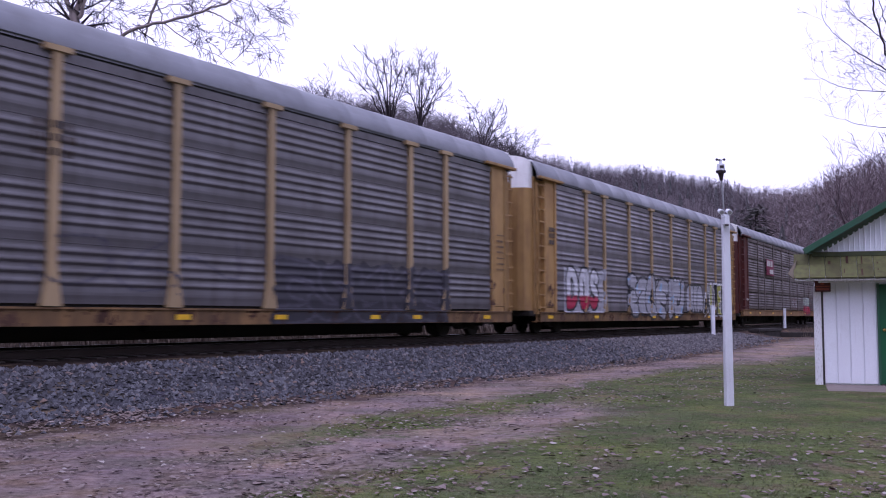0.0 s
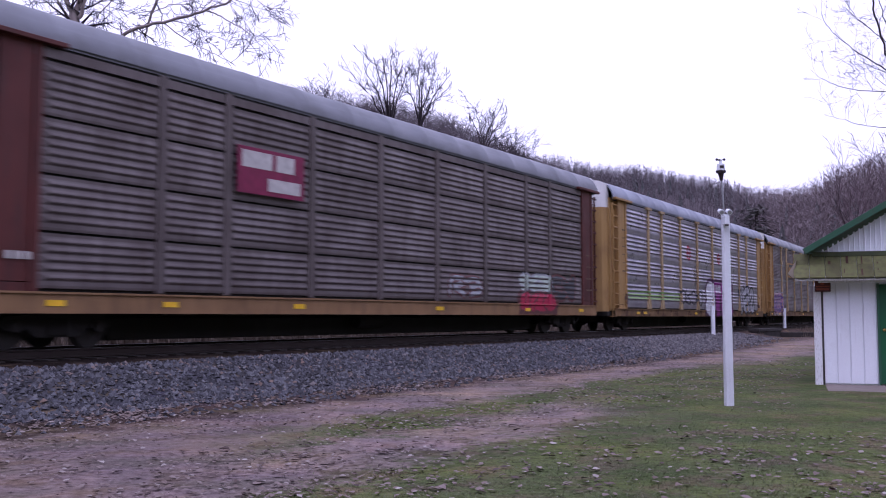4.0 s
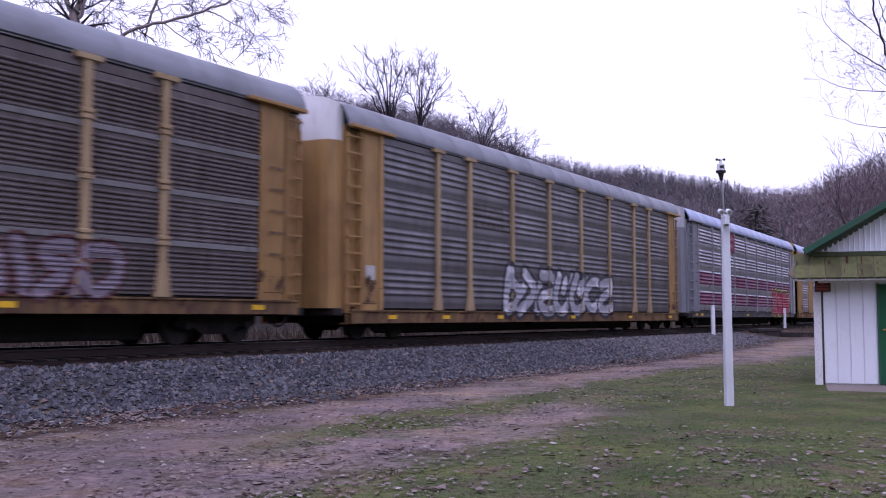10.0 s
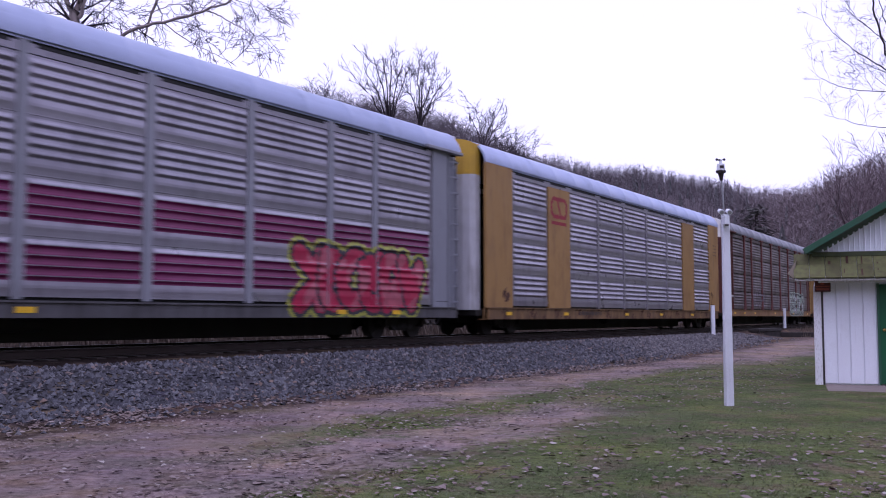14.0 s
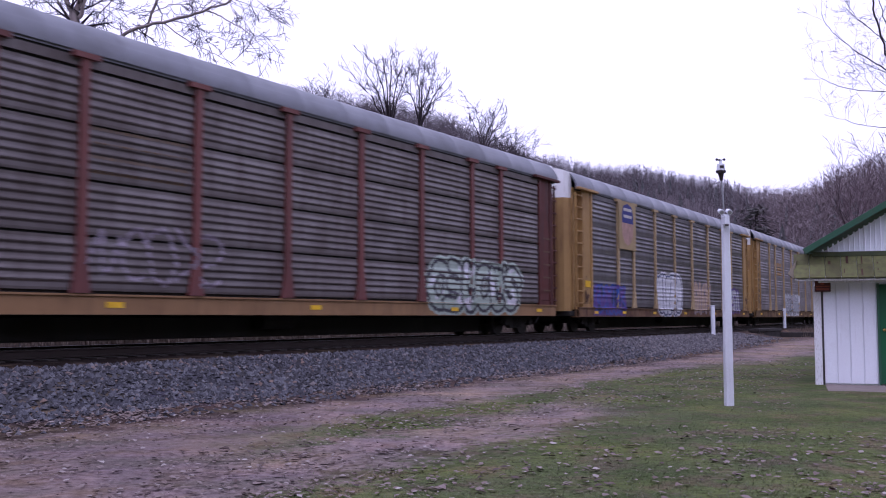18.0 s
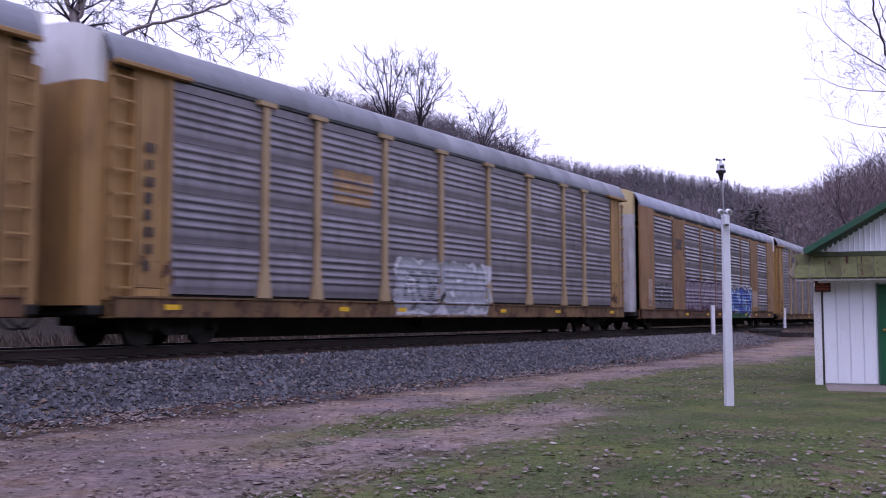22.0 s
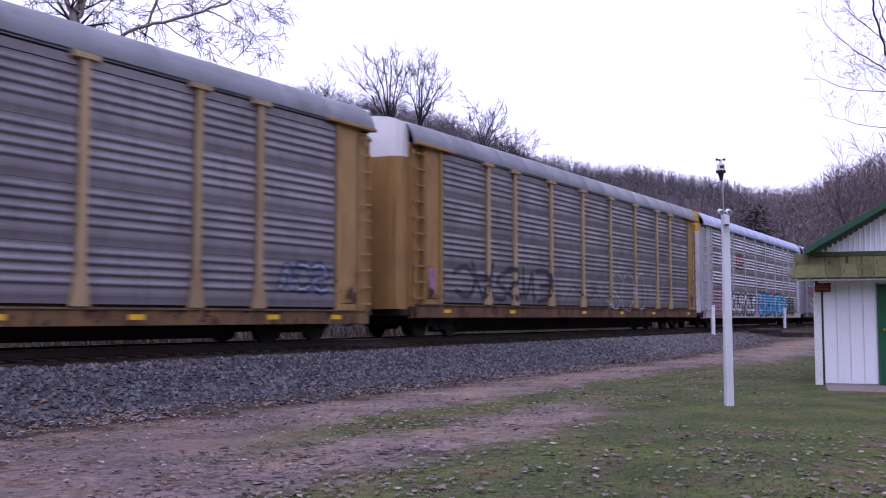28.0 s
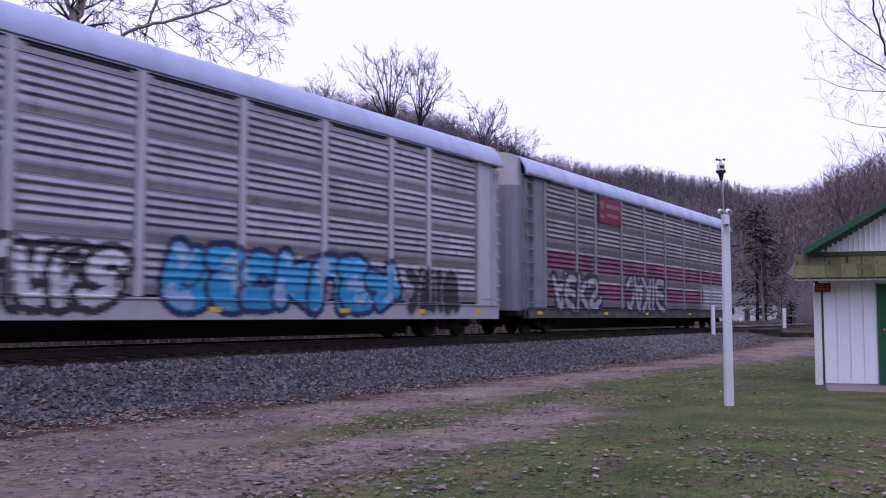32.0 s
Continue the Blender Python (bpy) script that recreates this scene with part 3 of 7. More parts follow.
def coupler_mesh():
    def make():
        bm = box(-0.62, 0.3, -0.09, 0.09, 0.72, 0.92, 0.02)
        add_box(bm, -0.86, -0.58, -0.16, 0.10, 0.68, 0.96, 0.04)
        for i in range(8):
            a0, a1 = i / 8 * math.pi, (i + 1) / 8 * math.pi
            p = [(-0.05 - 0.10 * i, 0.35, 0.62 - 0.26 * math.sin(a0)), (-0.05 - 0.10 * (i + 1), 0.35, 0.62 - 0.26 * math.sin(a1))]
            add_tube(bm, p[0], p[1], 0.022, sides=6)
        me = bpy.data.meshes.new("coupler")
        bm.to_mesh(me)
        bm.free()
        me.materials.append(BLACK_IRON)
        return me
    return shared("coupler", make)


WHEELSETS = []
CARS = []


def build_car(spec):
    """One covered car-carrier wagon. x runs along it from its leading end at -CAR_L/2, -y is the side towards the lawn, z from the rail top."""
    sill_lo, z0 = spec["sill"]
    main, sheet, roof_mat, cap = spec["main"], spec["sheet"], spec["roof"], spec["cap"]
    style, kind = spec["style"], spec["posts"]
    plated = kind == "plated"
    bays = BAYS_PLATED if plated else BAYS
    car = tagged(new("autorack_car"), spec["label"], "train car", "cars of the freight train")
    CARS.append(car)
    sill_mat = spec.get("sill_mat", main)
    post_mat = spec.get("post_mat", main)
    top = EAVE - 0.36
    X = -CAR_L / 2
    rows = 4
    gap = 0.05 if style == "ribs5" else 0.008
    ph = (top - z0 - FOOT) / rows
    for side in (-1, 1):
        turn = pose(0, 0, 0) if side < 0 else pose(0, 0, 0, 0, 0, 180)
        # floor girder with its flange
        key = ("sill", sill_lo, z0, sill_mat.name)
        def sill_make():
            pr = [(-HALF_W - 0.02, sill_lo), (-HALF_W - 0.02, z0 - 0.05), (-HALF_W - 0.06, z0 - 0.05), (-HALF_W - 0.06, z0 - 0.012), (-HALF_W + 0.15, z0 - 0.012), (-HALF_W + 0.15, z0 - 0.08),
                  (-HALF_W + 0.02, z0 - 0.08), (-HALF_W + 0.02, sill_lo + 0.03), (-HALF_W + 0.12, sill_lo + 0.03), (-HALF_W + 0.12, sill_lo)]
            return extrude_x("side_sill", pr, X + 0.15, -X - 0.15, sill_mat)
        part("side_sill", shared(key, sill_make), None, car, "", turn)
        def chord_make():
            pr = [(-HALF_W - 0.01, top + 0.01), (-HALF_W - 0.01, EAVE - 0.17), (-HALF_W + 0.10, EAVE - 0.17), (-HALF_W + 0.10, top + 0.01)]
            return extrude_x("top_chord", pr, X + 1.3, -X - 1.3, spec.get("chord", sheet))
        part("top_chord", shared(("chord", spec.get("chord", sheet).name), chord_make), None, car, "", turn)
        # black strip under the roof edge, painted as the shade of the open eave
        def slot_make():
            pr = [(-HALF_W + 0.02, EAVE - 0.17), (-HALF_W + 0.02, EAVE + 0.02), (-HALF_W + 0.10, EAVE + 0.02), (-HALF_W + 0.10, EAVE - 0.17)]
            return extrude_x("eave_gap", pr, X + 0.1, -X - 0.1, GAP_SHADE)
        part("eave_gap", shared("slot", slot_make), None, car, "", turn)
        # black sheet behind the panels, so that their gaps look shaded
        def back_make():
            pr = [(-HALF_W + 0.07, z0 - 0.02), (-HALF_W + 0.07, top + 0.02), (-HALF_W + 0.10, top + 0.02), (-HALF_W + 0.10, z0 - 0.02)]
            return extrude_x("inner_frame", pr, X + 1.2, -X - 1.2, GAP_SHADE)
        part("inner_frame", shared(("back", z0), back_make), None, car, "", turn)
        for b0, b1 in zip(bays, bays[1:]):
            w = b1 - b0
            if plated and (abs(b0 - 4.65) < 0.01 or abs(b0 - 20.30) < 0.01):
                part("plate", shared(("plate", round(w, 2), z0, main.name), lambda: extrude_x("plate", [(-0.045, 0), (-0.045, top - z0 + 0.02), (0.05, top - z0 + 0.02), (0.05, 0)], -w / 2, w / 2, main)),
                     None, car, "", turn @ pose(X + (b0 + b1) / 2, -HALF_W, z0))
                continue
            for r in range(rows):
                stripe = bool(spec.get("stripe")) and r < 2
                me = panel_mesh(style, w - 0.02, ph - gap, sheet, stripe, 0.14 if kind in ("flat", "plated") else 0.06)
                part("side_panel", me, None, car, "", turn @ pose(X + (b0 + b1) / 2, -HALF_W, z0 + FOOT + r * ph))
            if spec.get("strap"):
                for r in range(1, rows):
                    part("strap", shared(("strap", round(w, 2)), lambda: extrude_x("strap", [(-0.035, -0.055), (-0.035, 0.055), (0.0, 0.055), (0.0, -0.055)], -w / 2, w / 2, STRAP)),
                         None, car, "", turn @ pose(X + (b0 + b1) / 2, -HALF_W, z0 + FOOT + r * ph))
        # vent openings as black strips: their inner shade is only colour
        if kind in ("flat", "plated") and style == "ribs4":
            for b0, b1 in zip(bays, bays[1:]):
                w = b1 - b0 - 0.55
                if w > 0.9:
                    part("vent_slot", shared(("vent", round(w, 2)), lambda: extrude_x("vent_slot", [(-0.016, -0.03), (-0.016, 0.03), (0.0, 0.03), (0.0, -0.03)], -w / 2, w / 2, GAP_SHADE)),
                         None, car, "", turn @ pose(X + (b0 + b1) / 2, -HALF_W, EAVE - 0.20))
        for i, p in enumerate(bays[1:-1]):
            if plated and i in (0, 1, 6, 7):
                continue
            me = post_mesh(EAVE - 0.10 - z0 if kind != "plated" else top - z0 + 0.03, spec.get("post_mat", sheet) if plated else post_mat, "flat" if kind in ("plated", "flat") else kind)
            part("post", me, None, car, "", turn @ pose(X + p, -HALF_W, z0))
        # the ends of the side: shear plate, its edge post, ladder, hood
        for end in (-1, 1):
            m = turn @ (pose(X, 0, 0) if end < 0 else Matrix.Translation((-X, 0, 0)) @ Matrix.Diagonal((-1, 1, 1, 1)))
            e = bays[0]
            cm = spec.get("corner", main)
            if plated:
                pieces = [("shear_plate", (0.0, e - 0.01, -HALF_W - 0.045, -HALF_W + 0.06, z0 - 0.04, top + 0.3, 0.02))]
            else:
                pieces = [("shear_plate", (0.66, e - 0.18, -HALF_W - 0.01, -HALF_W + 0.06, z0 + 0.155, EAVE - 0.12, 0.006)),
                          ("edge_post", (e - 0.18, e - 0.01, -HALF_W - 0.05, -HALF_W + 0.06, z0 - 0.04, EAVE - 0.10, 0.006)),
                          ("ladder_recess", (0.02, 0.58, -HALF_W + 0.16, -HALF_W + 0.22, z0 - 0.1, EAVE - 0.05, 0.006)),
                          ("jamb", (0.54, 0.61, -HALF_W - 0.02, -HALF_W + 0.2, z0 - 0.1, EAVE - 0.12, 0.006)),
                          # door_slot: black strip for the shade between plate and ladder
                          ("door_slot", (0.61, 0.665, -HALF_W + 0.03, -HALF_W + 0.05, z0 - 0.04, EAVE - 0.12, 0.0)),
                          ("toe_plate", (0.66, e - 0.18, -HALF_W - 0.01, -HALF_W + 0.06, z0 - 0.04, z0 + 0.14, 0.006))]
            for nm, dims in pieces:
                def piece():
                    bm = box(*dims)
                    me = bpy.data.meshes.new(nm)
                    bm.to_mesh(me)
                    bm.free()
                    me.materials.append(GAP_SHADE if nm == "door_slot" else cm)
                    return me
                part(nm, shared((nm, cm.name, z0, plated), piece), None, car, "", m)
            if not plated:
                lad = ladder_mesh(spec.get("corner", main), z0 - 0.1, EAVE - 0.25)
                part("ladder", lad, None, car, "", m @ pose(0.32, -HALF_W + 0.06, 0))
                def hood():
                    bm = box(-0.02, 1.95, -HALF_W - 0.16, -HALF_W + 0.02, EAVE - 0.14, EAVE - 0.05, 0.01)
                    me = bpy.data.meshes.new("door_hood")
                    bm.to_mesh(me)
                    bm.free()
                    me.materials.append(spec.get("corner", main))
                    return me
                part("door_hood", shared(("hood", spec.get("corner", main).name), hood), None, car, "", m)
            def step_make():
                bm = box(0.06, 0.5, -HALF_W + 0.05, -HALF_W + 0.3, sill_lo - 0.02, sill_lo + 0.02, 0.005)
                add_box(bm, 0.06, 0.10, -HALF_W + 0.05, -HALF_W + 0.12, sill_lo, z0 - 0.05)
                add_box(bm, 0.46, 0.50, -HALF_W + 0.05, -HALF_W + 0.12, sill_lo, z0 - 0.05)
                me = bpy.data.meshes.new("step")
                bm.to_mesh(me)
                bm.free()
                me.materials.append(sill_mat)
                return me
            part("step", shared(("step", sill_lo, z0, sill_mat.name), step_make), None, car, "", m)
    part("roof", roof_mesh(roof_mat), None, car)
    for end in (-1, 1):
        m = pose(X, 0, 0) if end < 0 else pose(-X, 0, 0, 0, 0, 180)
        lowc = spec.get("door", main)
        for half in (-1, 1):
            part("end_door", end_mesh("end_door", 0.82, 5.14, lowc, half), None, car, "", m)
        part("end_cap", end_mesh("end_cap", 5.14, None, cap), None, car, spec.get("cap_label", "white painted top of the end door"), m)
        def beam():
            bm = box(-0.28, 0.25, -1.35, 1.35, 0.62, 0.82, 0.03)
            me = bpy.data.meshes.new("end_beam")
            bm.to_mesh(me)
            bm.free()
            me.materials.append(BLACK_IRON)
            return me
        part("end_beam", shared("end_beam", beam), None, car, "", m)
        part("coupler", coupler_mesh(), None, car, "", m)
        sf, ws, bo = truck_meshes()
        truck = part("truck", bo, None, car, "", m @ pose(2.3, 0, 0))
        for y, a in ((-0.98, 0), (0.98, 180)):
            part("side_frame", sf, None, truck, "", pose(0, y, 0, 0, 0, a))
        for x in (-0.89, 0.89):
            w = part("wheelset", ws, None, truck, "", pose(x, 0, 0.42))
            WHEELSETS.append((w, len(CARS) - 1, x, end))
    def under():
        bm = box(X + 0.3, -X - 0.3, -0.35, 0.35, 0.42, 0.80, 0.02)
        add_box(bm, X + 3.9, -X - 3.9, -0.5, 0.5, 0.12, 0.6, 0.03)
        add_box(bm, X + 0.3, -X - 0.3, -HALF_W + 0.16, HALF_W - 0.16, 0.80, 0.86)
        for x in np.arange(X + 4.6, -X - 4.5, 1.9):
            add_box(bm, x - 0.05, x + 0.05, -HALF_W + 0.16, HALF_W - 0.16, 0.62, 0.80)
        add_tube(bm, (-1.5, -0.75, 0.5), (-0.4, -0.75, 0.5), 0.2, sides=12)
        me = bpy.data.meshes.new("underframe")
        bm.to_mesh(me)
        bm.free()
        me.materials.append(BLACK_IRON)
        return me
    part("underframe", shared("under", under), None, car)
    return car


# ---------------------------------------------------------------- paint on the cars
def glyph(kind):
    """Strokes of a letter-like shape in a unit box."""
    ring = [(0.5 + 0.5 * math.cos(a), 0.5 + 0.5 * math.sin(a)) for a in np.linspace(0, 2 * math.pi, 17)]
    return {
        "ring": [ring],
        "bar": [[(0.5, 0), (0.5, 1)]],
        "bow": [[(0.05, 0), (0.05, 1), (0.6, 0.97), (0.98, 0.65), (0.95, 0.3), (0.6, 0.03), (0.05, 0)]],
        "snake": [[(0.95, 0.85), (0.6, 1), (0.15, 0.85), (0.2, 0.58), (0.75, 0.45), (0.92, 0.2), (0.5, 0), (0.05, 0.15)]],
        "zig": [[(0.02, 0), (0.05, 1), (0.95, 0), (0.98, 1)]],
        "fork": [[(0.05, 0), (0.05, 1)], [(0.95, 1), (0.1, 0.5), (0.98, 0)]],
        "tent": [[(0, 0), (0.45, 1), (0.6, 1), (1, 0)], [(0.2, 0.35), (0.8, 0.35)]],
        "comb": [[(0.95, 1), (0.05, 0.95), (0.05, 0.05), (0.98, 0)], [(0.05, 0.5), (0.75, 0.52)]],
        "hook": [[(0.95, 0.75), (0.55, 1), (0.08, 0.7), (0.05, 0.3), (0.45, 0), (0.95, 0.2)]],
        "flag": [[(0.05, 0), (0.05, 1), (0.8, 0.95), (0.9, 0.65), (0.1, 0.5), (0.95, 0)]],
        "wave": [[(0, 0.8), (0.2, 1), (0.3, 0.3), (0.5, 0.05), (0.65, 0.8), (0.8, 0.95), (1, 0.1)]],
        "cross": [[(0.05, 1), (0.95, 0)], [(0.95, 1), (0.05, 0)]],
        "arrow": [[(0, 0.5), (1, 0.5)], [(0.6, 1), (1, 0.5), (0.6, 0)]],
        "dome": [[(0.1, 0), (0.08, 0.7), (0.3, 1), (0.7, 1), (0.92, 0.7), (0.9, 0)], [(0.5, 0.05), (0.5, 0.45)]],
        "cup": [[(0.08, 1), (0.1, 0.25), (0.4, 0), (0.7, 0.05), (0.92, 0.3), (0.92, 1)]],
    }[kind]


def wild(kinds, x0, x1, z0, z1, slant=0.0, gap=-0.12, seed=0):
    """Fat upright shapes side by side that spell nothing: one list of strokes for each."""
    rng = random.Random(seed)
    n = len(kinds)
    w = (x1 - x0) / (n - gap * 0.5)
    out = []
    for i, k in enumerate(kinds):
        cx, cz = x0 + (i + 0.5 - gap * 0.25) * w, (z0 + z1) / 2
        sx = rng.choice((-1, 1))
        sz = rng.choice((-1, 1))
        turn, lean = rng.uniform(-0.32, 0.32), slant + rng.uniform(-0.15, 0.15)
        hw, hz = w * (1 - gap) / 2 * rng.uniform(0.86, 1.04), (z1 - z0) / 2 * rng.uniform(0.88, 1.0)
        shape = []
        for st in glyph(k):
            pts = []
            for px, pz in st:
                u, v = sx * (2 * px - 1) + rng.uniform(-0.17, 0.17), sz * (2 * pz - 1) + rng.uniform(-0.12, 0.12)
                u, v = u * math.cos(turn) - v * math.sin(turn), u * math.sin(turn) + v * math.cos(turn)
                pts.append((cx + hw * (u + lean * v), min(z1, max(z0, cz + hz * v))))
            shape.append(curved(pts))
        out.append(shape)
    return out


def word(kinds, x0, x1, z0, z1, seed=0):
    return [st for shape in wild(kinds, x0, x1, z0, z1, 0.0, -0.1, seed) for st in shape]


def distance(px, pz, strokes):
    best = np.full(px.shape, 9.0)
    for st in strokes:
        for (ax, az), (bx, bz) in zip(st, st[1:]):
            dx, dz = bx - ax, bz - az
            t = np.clip(((px - ax) * dx + (pz - az) * dz) / (dx * dx + dz * dz + 1e-9), 0, 1)
            best = np.minimum(best, np.hypot(px - ax - t * dx, pz - az - t * dz))
    return best


def outward(spec, x, z):
    """How far the near side stands out at x and z, as arrays."""
    sill_lo, z0 = spec["sill"]
    top = EAVE - 0.36
    ph = (top - z0 - FOOT) / 4
    bays = BAYS_PLATED if spec["posts"] == "plated" else BAYS
    prof = panel_profile(spec["style"], ph - 0.016)[::-1]
    o = np.interp((z - z0 - FOOT) % ph, [p[1] for p in prof], [p[0] for p in prof])
    o = np.maximum(o, 0.0)
    if spec.get("strap"):
        d = np.abs(((z - z0 - FOOT) / ph) - np.round((z - z0 - FOOT) / ph)) * ph
        o = np.where((d < 0.06) & (z > z0 + 0.3), 0.036, o)
    flat = spec["posts"] in ("plated", "flat")
    edge = np.min([np.abs(x - p) for p in bays], axis=0) - 0.01
    run_out = 0.14 if flat else 0.06
    o = np.where(spec["style"] == "dense", o, o * np.clip((edge - run_out) / 0.04, 0, 1))
    for i, p in enumerate(bays[1:-1]):
        if flat:
            o = np.where(np.abs(x - p) < 0.10, np.maximum(o, 0.036), o)
        else:
            o = np.where(np.abs(x - p) < 0.10 + 0.10 * np.clip(1 - (z - z0) / 0.7, 0, 1), 0.10, o)
    if spec["posts"] == "plated":
        for a, b in ((4.65, 6.55), (20.30, 22.15)):
            o = np.where((x > a) & (x < b), 0.046, o)
    o = np.where((x < bays[0]) | (x > CAR_L - bays[0]), 0.051, o)
    o = np.where(z < z0, 0.062, o)
    return np.where(z < z0 - 0.055, 0.021, o)


def paint(spec, car, name, x0, x1, z0, z1, layers, label, dx=0.05, dz=0.026):
    """Spray paint or lettering that follows the ribs. layers, from the bottom up: (strokes or a test, half width, material, lower z, upper z)."""
    xs, zs = np.arange(x0, x1, dx), np.arange(z0, z1, dz)
    nx, nz = len(xs), len(zs)
    px, pz = np.meshgrid(xs + dx / 2, zs + dz / 2, indexing="ij")
    rag = 0.014 * np.sin(px * 31 + pz * 17) + 0.012 * np.sin(px * 67 - pz * 43)
    cls = np.full(px.shape, -1)
    mats = []
    for strokes, half, mat, lo, hi in layers:
        if mat not in mats:
            mats.append(mat)
        hit = (strokes(px, pz) if callable(strokes) else distance(px, pz, strokes) + rag < half) & (pz > lo + 2 * rag) & (pz < hi + 2 * rag)
        cls[hit] = mats.index(mat)
    gx, gz = np.meshgrid(np.append(xs, xs[-1] + dx), np.append(zs, zs[-1] + dz), indexing="ij")
    y = -HALF_W - outward(spec, gx, gz) - 0.005
    verts = np.stack([gx - CAR_L / 2, y, gz], -1).reshape(-1, 3)
    i, j = np.nonzero(cls >= 0)
    a = i * (nz + 1) + j
    faces = np.stack([a, a + nz + 1, a + nz + 2, a + 1], -1)
    used, inv = np.unique(faces, return_inverse=True)
    if not len(used):
        return None
    me = mesh_of(name, verts[used].tolist(), inv.reshape(-1, 4).tolist(), mats, False, cls[i, j].tolist())
    ob = part(name, me, None, car, label)
    if name in ("rust_stain", "stencil"):
        ob["kind"] = "stuff"
    return ob


def rect(x0, x1, z0, z1):
    return lambda px, pz: (px > x0) & (px < x1) & (pz > z0) & (pz < z1)


def bubble(spec, car, kinds, x0, x1, z0, z1, fill, edge, label, w=0.13, e=0.05, halo=None, low=None, split=0.0, slant=0.0, seed=0, patch=None, second=None, more=0.75, lines=False):
    """A sprayed piece: fat shapes one after another, each laid over the last with its own edge; lines: the edge alone."""
    e = e if lines else max(0.075, 1.6 * e)
    m = w + e
    shapes = wild(kinds, x0 + m, x1 - m, z0 + m, z1 - m, slant, -0.12, seed)
    every = [st for shape in shapes for st in shape]
    layers = []
    if patch:
        zt = z1 - 0.15
        layers.append((lambda px, pz: (px > x0 + 0.08 * np.sin(pz * 9)) & (px < x1 + 0.08 * np.sin(pz * 7)) & (pz < zt + 0.10 * np.abs(np.sin(px * 3.1 + seed)) + 0.05 * np.sin(px * 11)), 0, SPRAY[patch], z0, z1))
    if lines:
        layers.append((every, e, SPRAY[edge], 0, 9))
    else:
        if halo:
            layers.append((every, m + 0.09, SPRAY[halo], 0, 9))
        layers.append((every, m, SPRAY[edge], 0, 9))
        for shape in shapes:
            layers.append((shape, m * 0.96, SPRAY[edge], 0, 9))
            layers.append((shape, w, SPRAY[fill], 0, 9))
            if low:
                layers.append((shape, w, SPRAY[low], 0, split))
            if second:
                layers.append((lambda px, pz, shape=shape: (distance(px, pz, shape) < w * 0.85) & (np.sin(px * 4.1 + seed) + np.sin(pz * 5.3 + px * 1.7) + 0.6 * np.sin(px * 9.7 - pz * 7) > more), 0, SPRAY[second], 0, 9))
    paint(spec, car, "graffiti", x0 - 0.3, x1 + 0.3, max(z0 - 0.15, spec["sill"][0] + 0.01), z1 + 0.2, layers, label)


STROKES = {
    "A": [[(0, 0), (0.5, 1), (1, 0)], [(0.2, 0.35), (0.8, 0.35)]], "L": [[(0.2, 1), (0.1, 0), (1, 0.05)]], "I": [[(0.5, 0), (0.5, 1)], [(0.15, 1), (0.9, 1)], [(0.1, 0), (0.85, 0)]],
    "E": [[(0.95, 1), (0.1, 0.95), (0.05, 0.05), (0.95, 0)], [(0.08, 0.5), (0.75, 0.52)]], "N": [[(0, 0), (0.1, 1), (0.85, 0), (1, 1)]],
    "D": [[(0.1, 0.02), (0.08, 1), (0.6, 0.98), (0.95, 0.7), (0.95, 0.3), (0.6, 0.02), (0.1, 0.02)]], "O": [[(0.5 + 0.5 * math.cos(a), 0.5 + 0.5 * math.sin(a)) for a in np.linspace(0, 2 * math.pi, 17)]],
    "T": [[(0.0, 0.95), (1.0, 0.95)], [(0.5, 0.95), (0.5, 0.0)]], "K": [[(0.1, 0), (0.1, 1)], [(0.95, 1), (0.2, 0.5), (0.95, 0)]],
    "S": [[(0.95, 0.82), (0.55, 1), (0.1, 0.85), (0.12, 0.6), (0.55, 0.5), (0.92, 0.38), (0.9, 0.12), (0.45, 0), (0.02, 0.15)]],
}


def lettering(spec, car, letters, z0, z1, w, e, edge, label, low=None, split=0.0, patch=None):
    """Sprayed letters one by one: (letter, from x, to x, material)."""
    e = max(0.1, 1.5 * e)
    layers = []
    if patch:
        a, b = letters[0][1] - 0.35, letters[-1][2] + 0.75
        layers.append((lambda px, pz: (px > a) & (px < b + 0.1 * np.sin(pz * 6)) & (pz < z1 + 0.16 + 0.07 * np.sin(px * 4.3)), 0, SPRAY[patch], z0 - 0.3, 9))
    shapes = [([curved([(x0 + px * (x1 - x0), z0 + pz * (z1 - z0)) for px, pz in q]) if ch in "SDO" else [(x0 + px * (x1 - x0), z0 + pz * (z1 - z0)) for px, pz in q] for q in STROKES[ch]], fill) for ch, x0, x1, fill in letters]
    layers.append(([q for st, _ in shapes for q in st], w + e, SPRAY[edge], 0, 9))
    for st, fill in shapes:
        layers += [(st, w + e * 0.7, SPRAY[edge], 0, 9), (st, w, SPRAY[fill], 0, 9)]
        if low:
            layers.append((st, w, SPRAY[low], 0, split))
    paint(spec, car, "graffiti", letters[0][1] - 0.6, letters[-1][2] + 0.9, max(z0 - 0.5, spec["sill"][0] + 0.01), z1 + 0.5, layers, label)


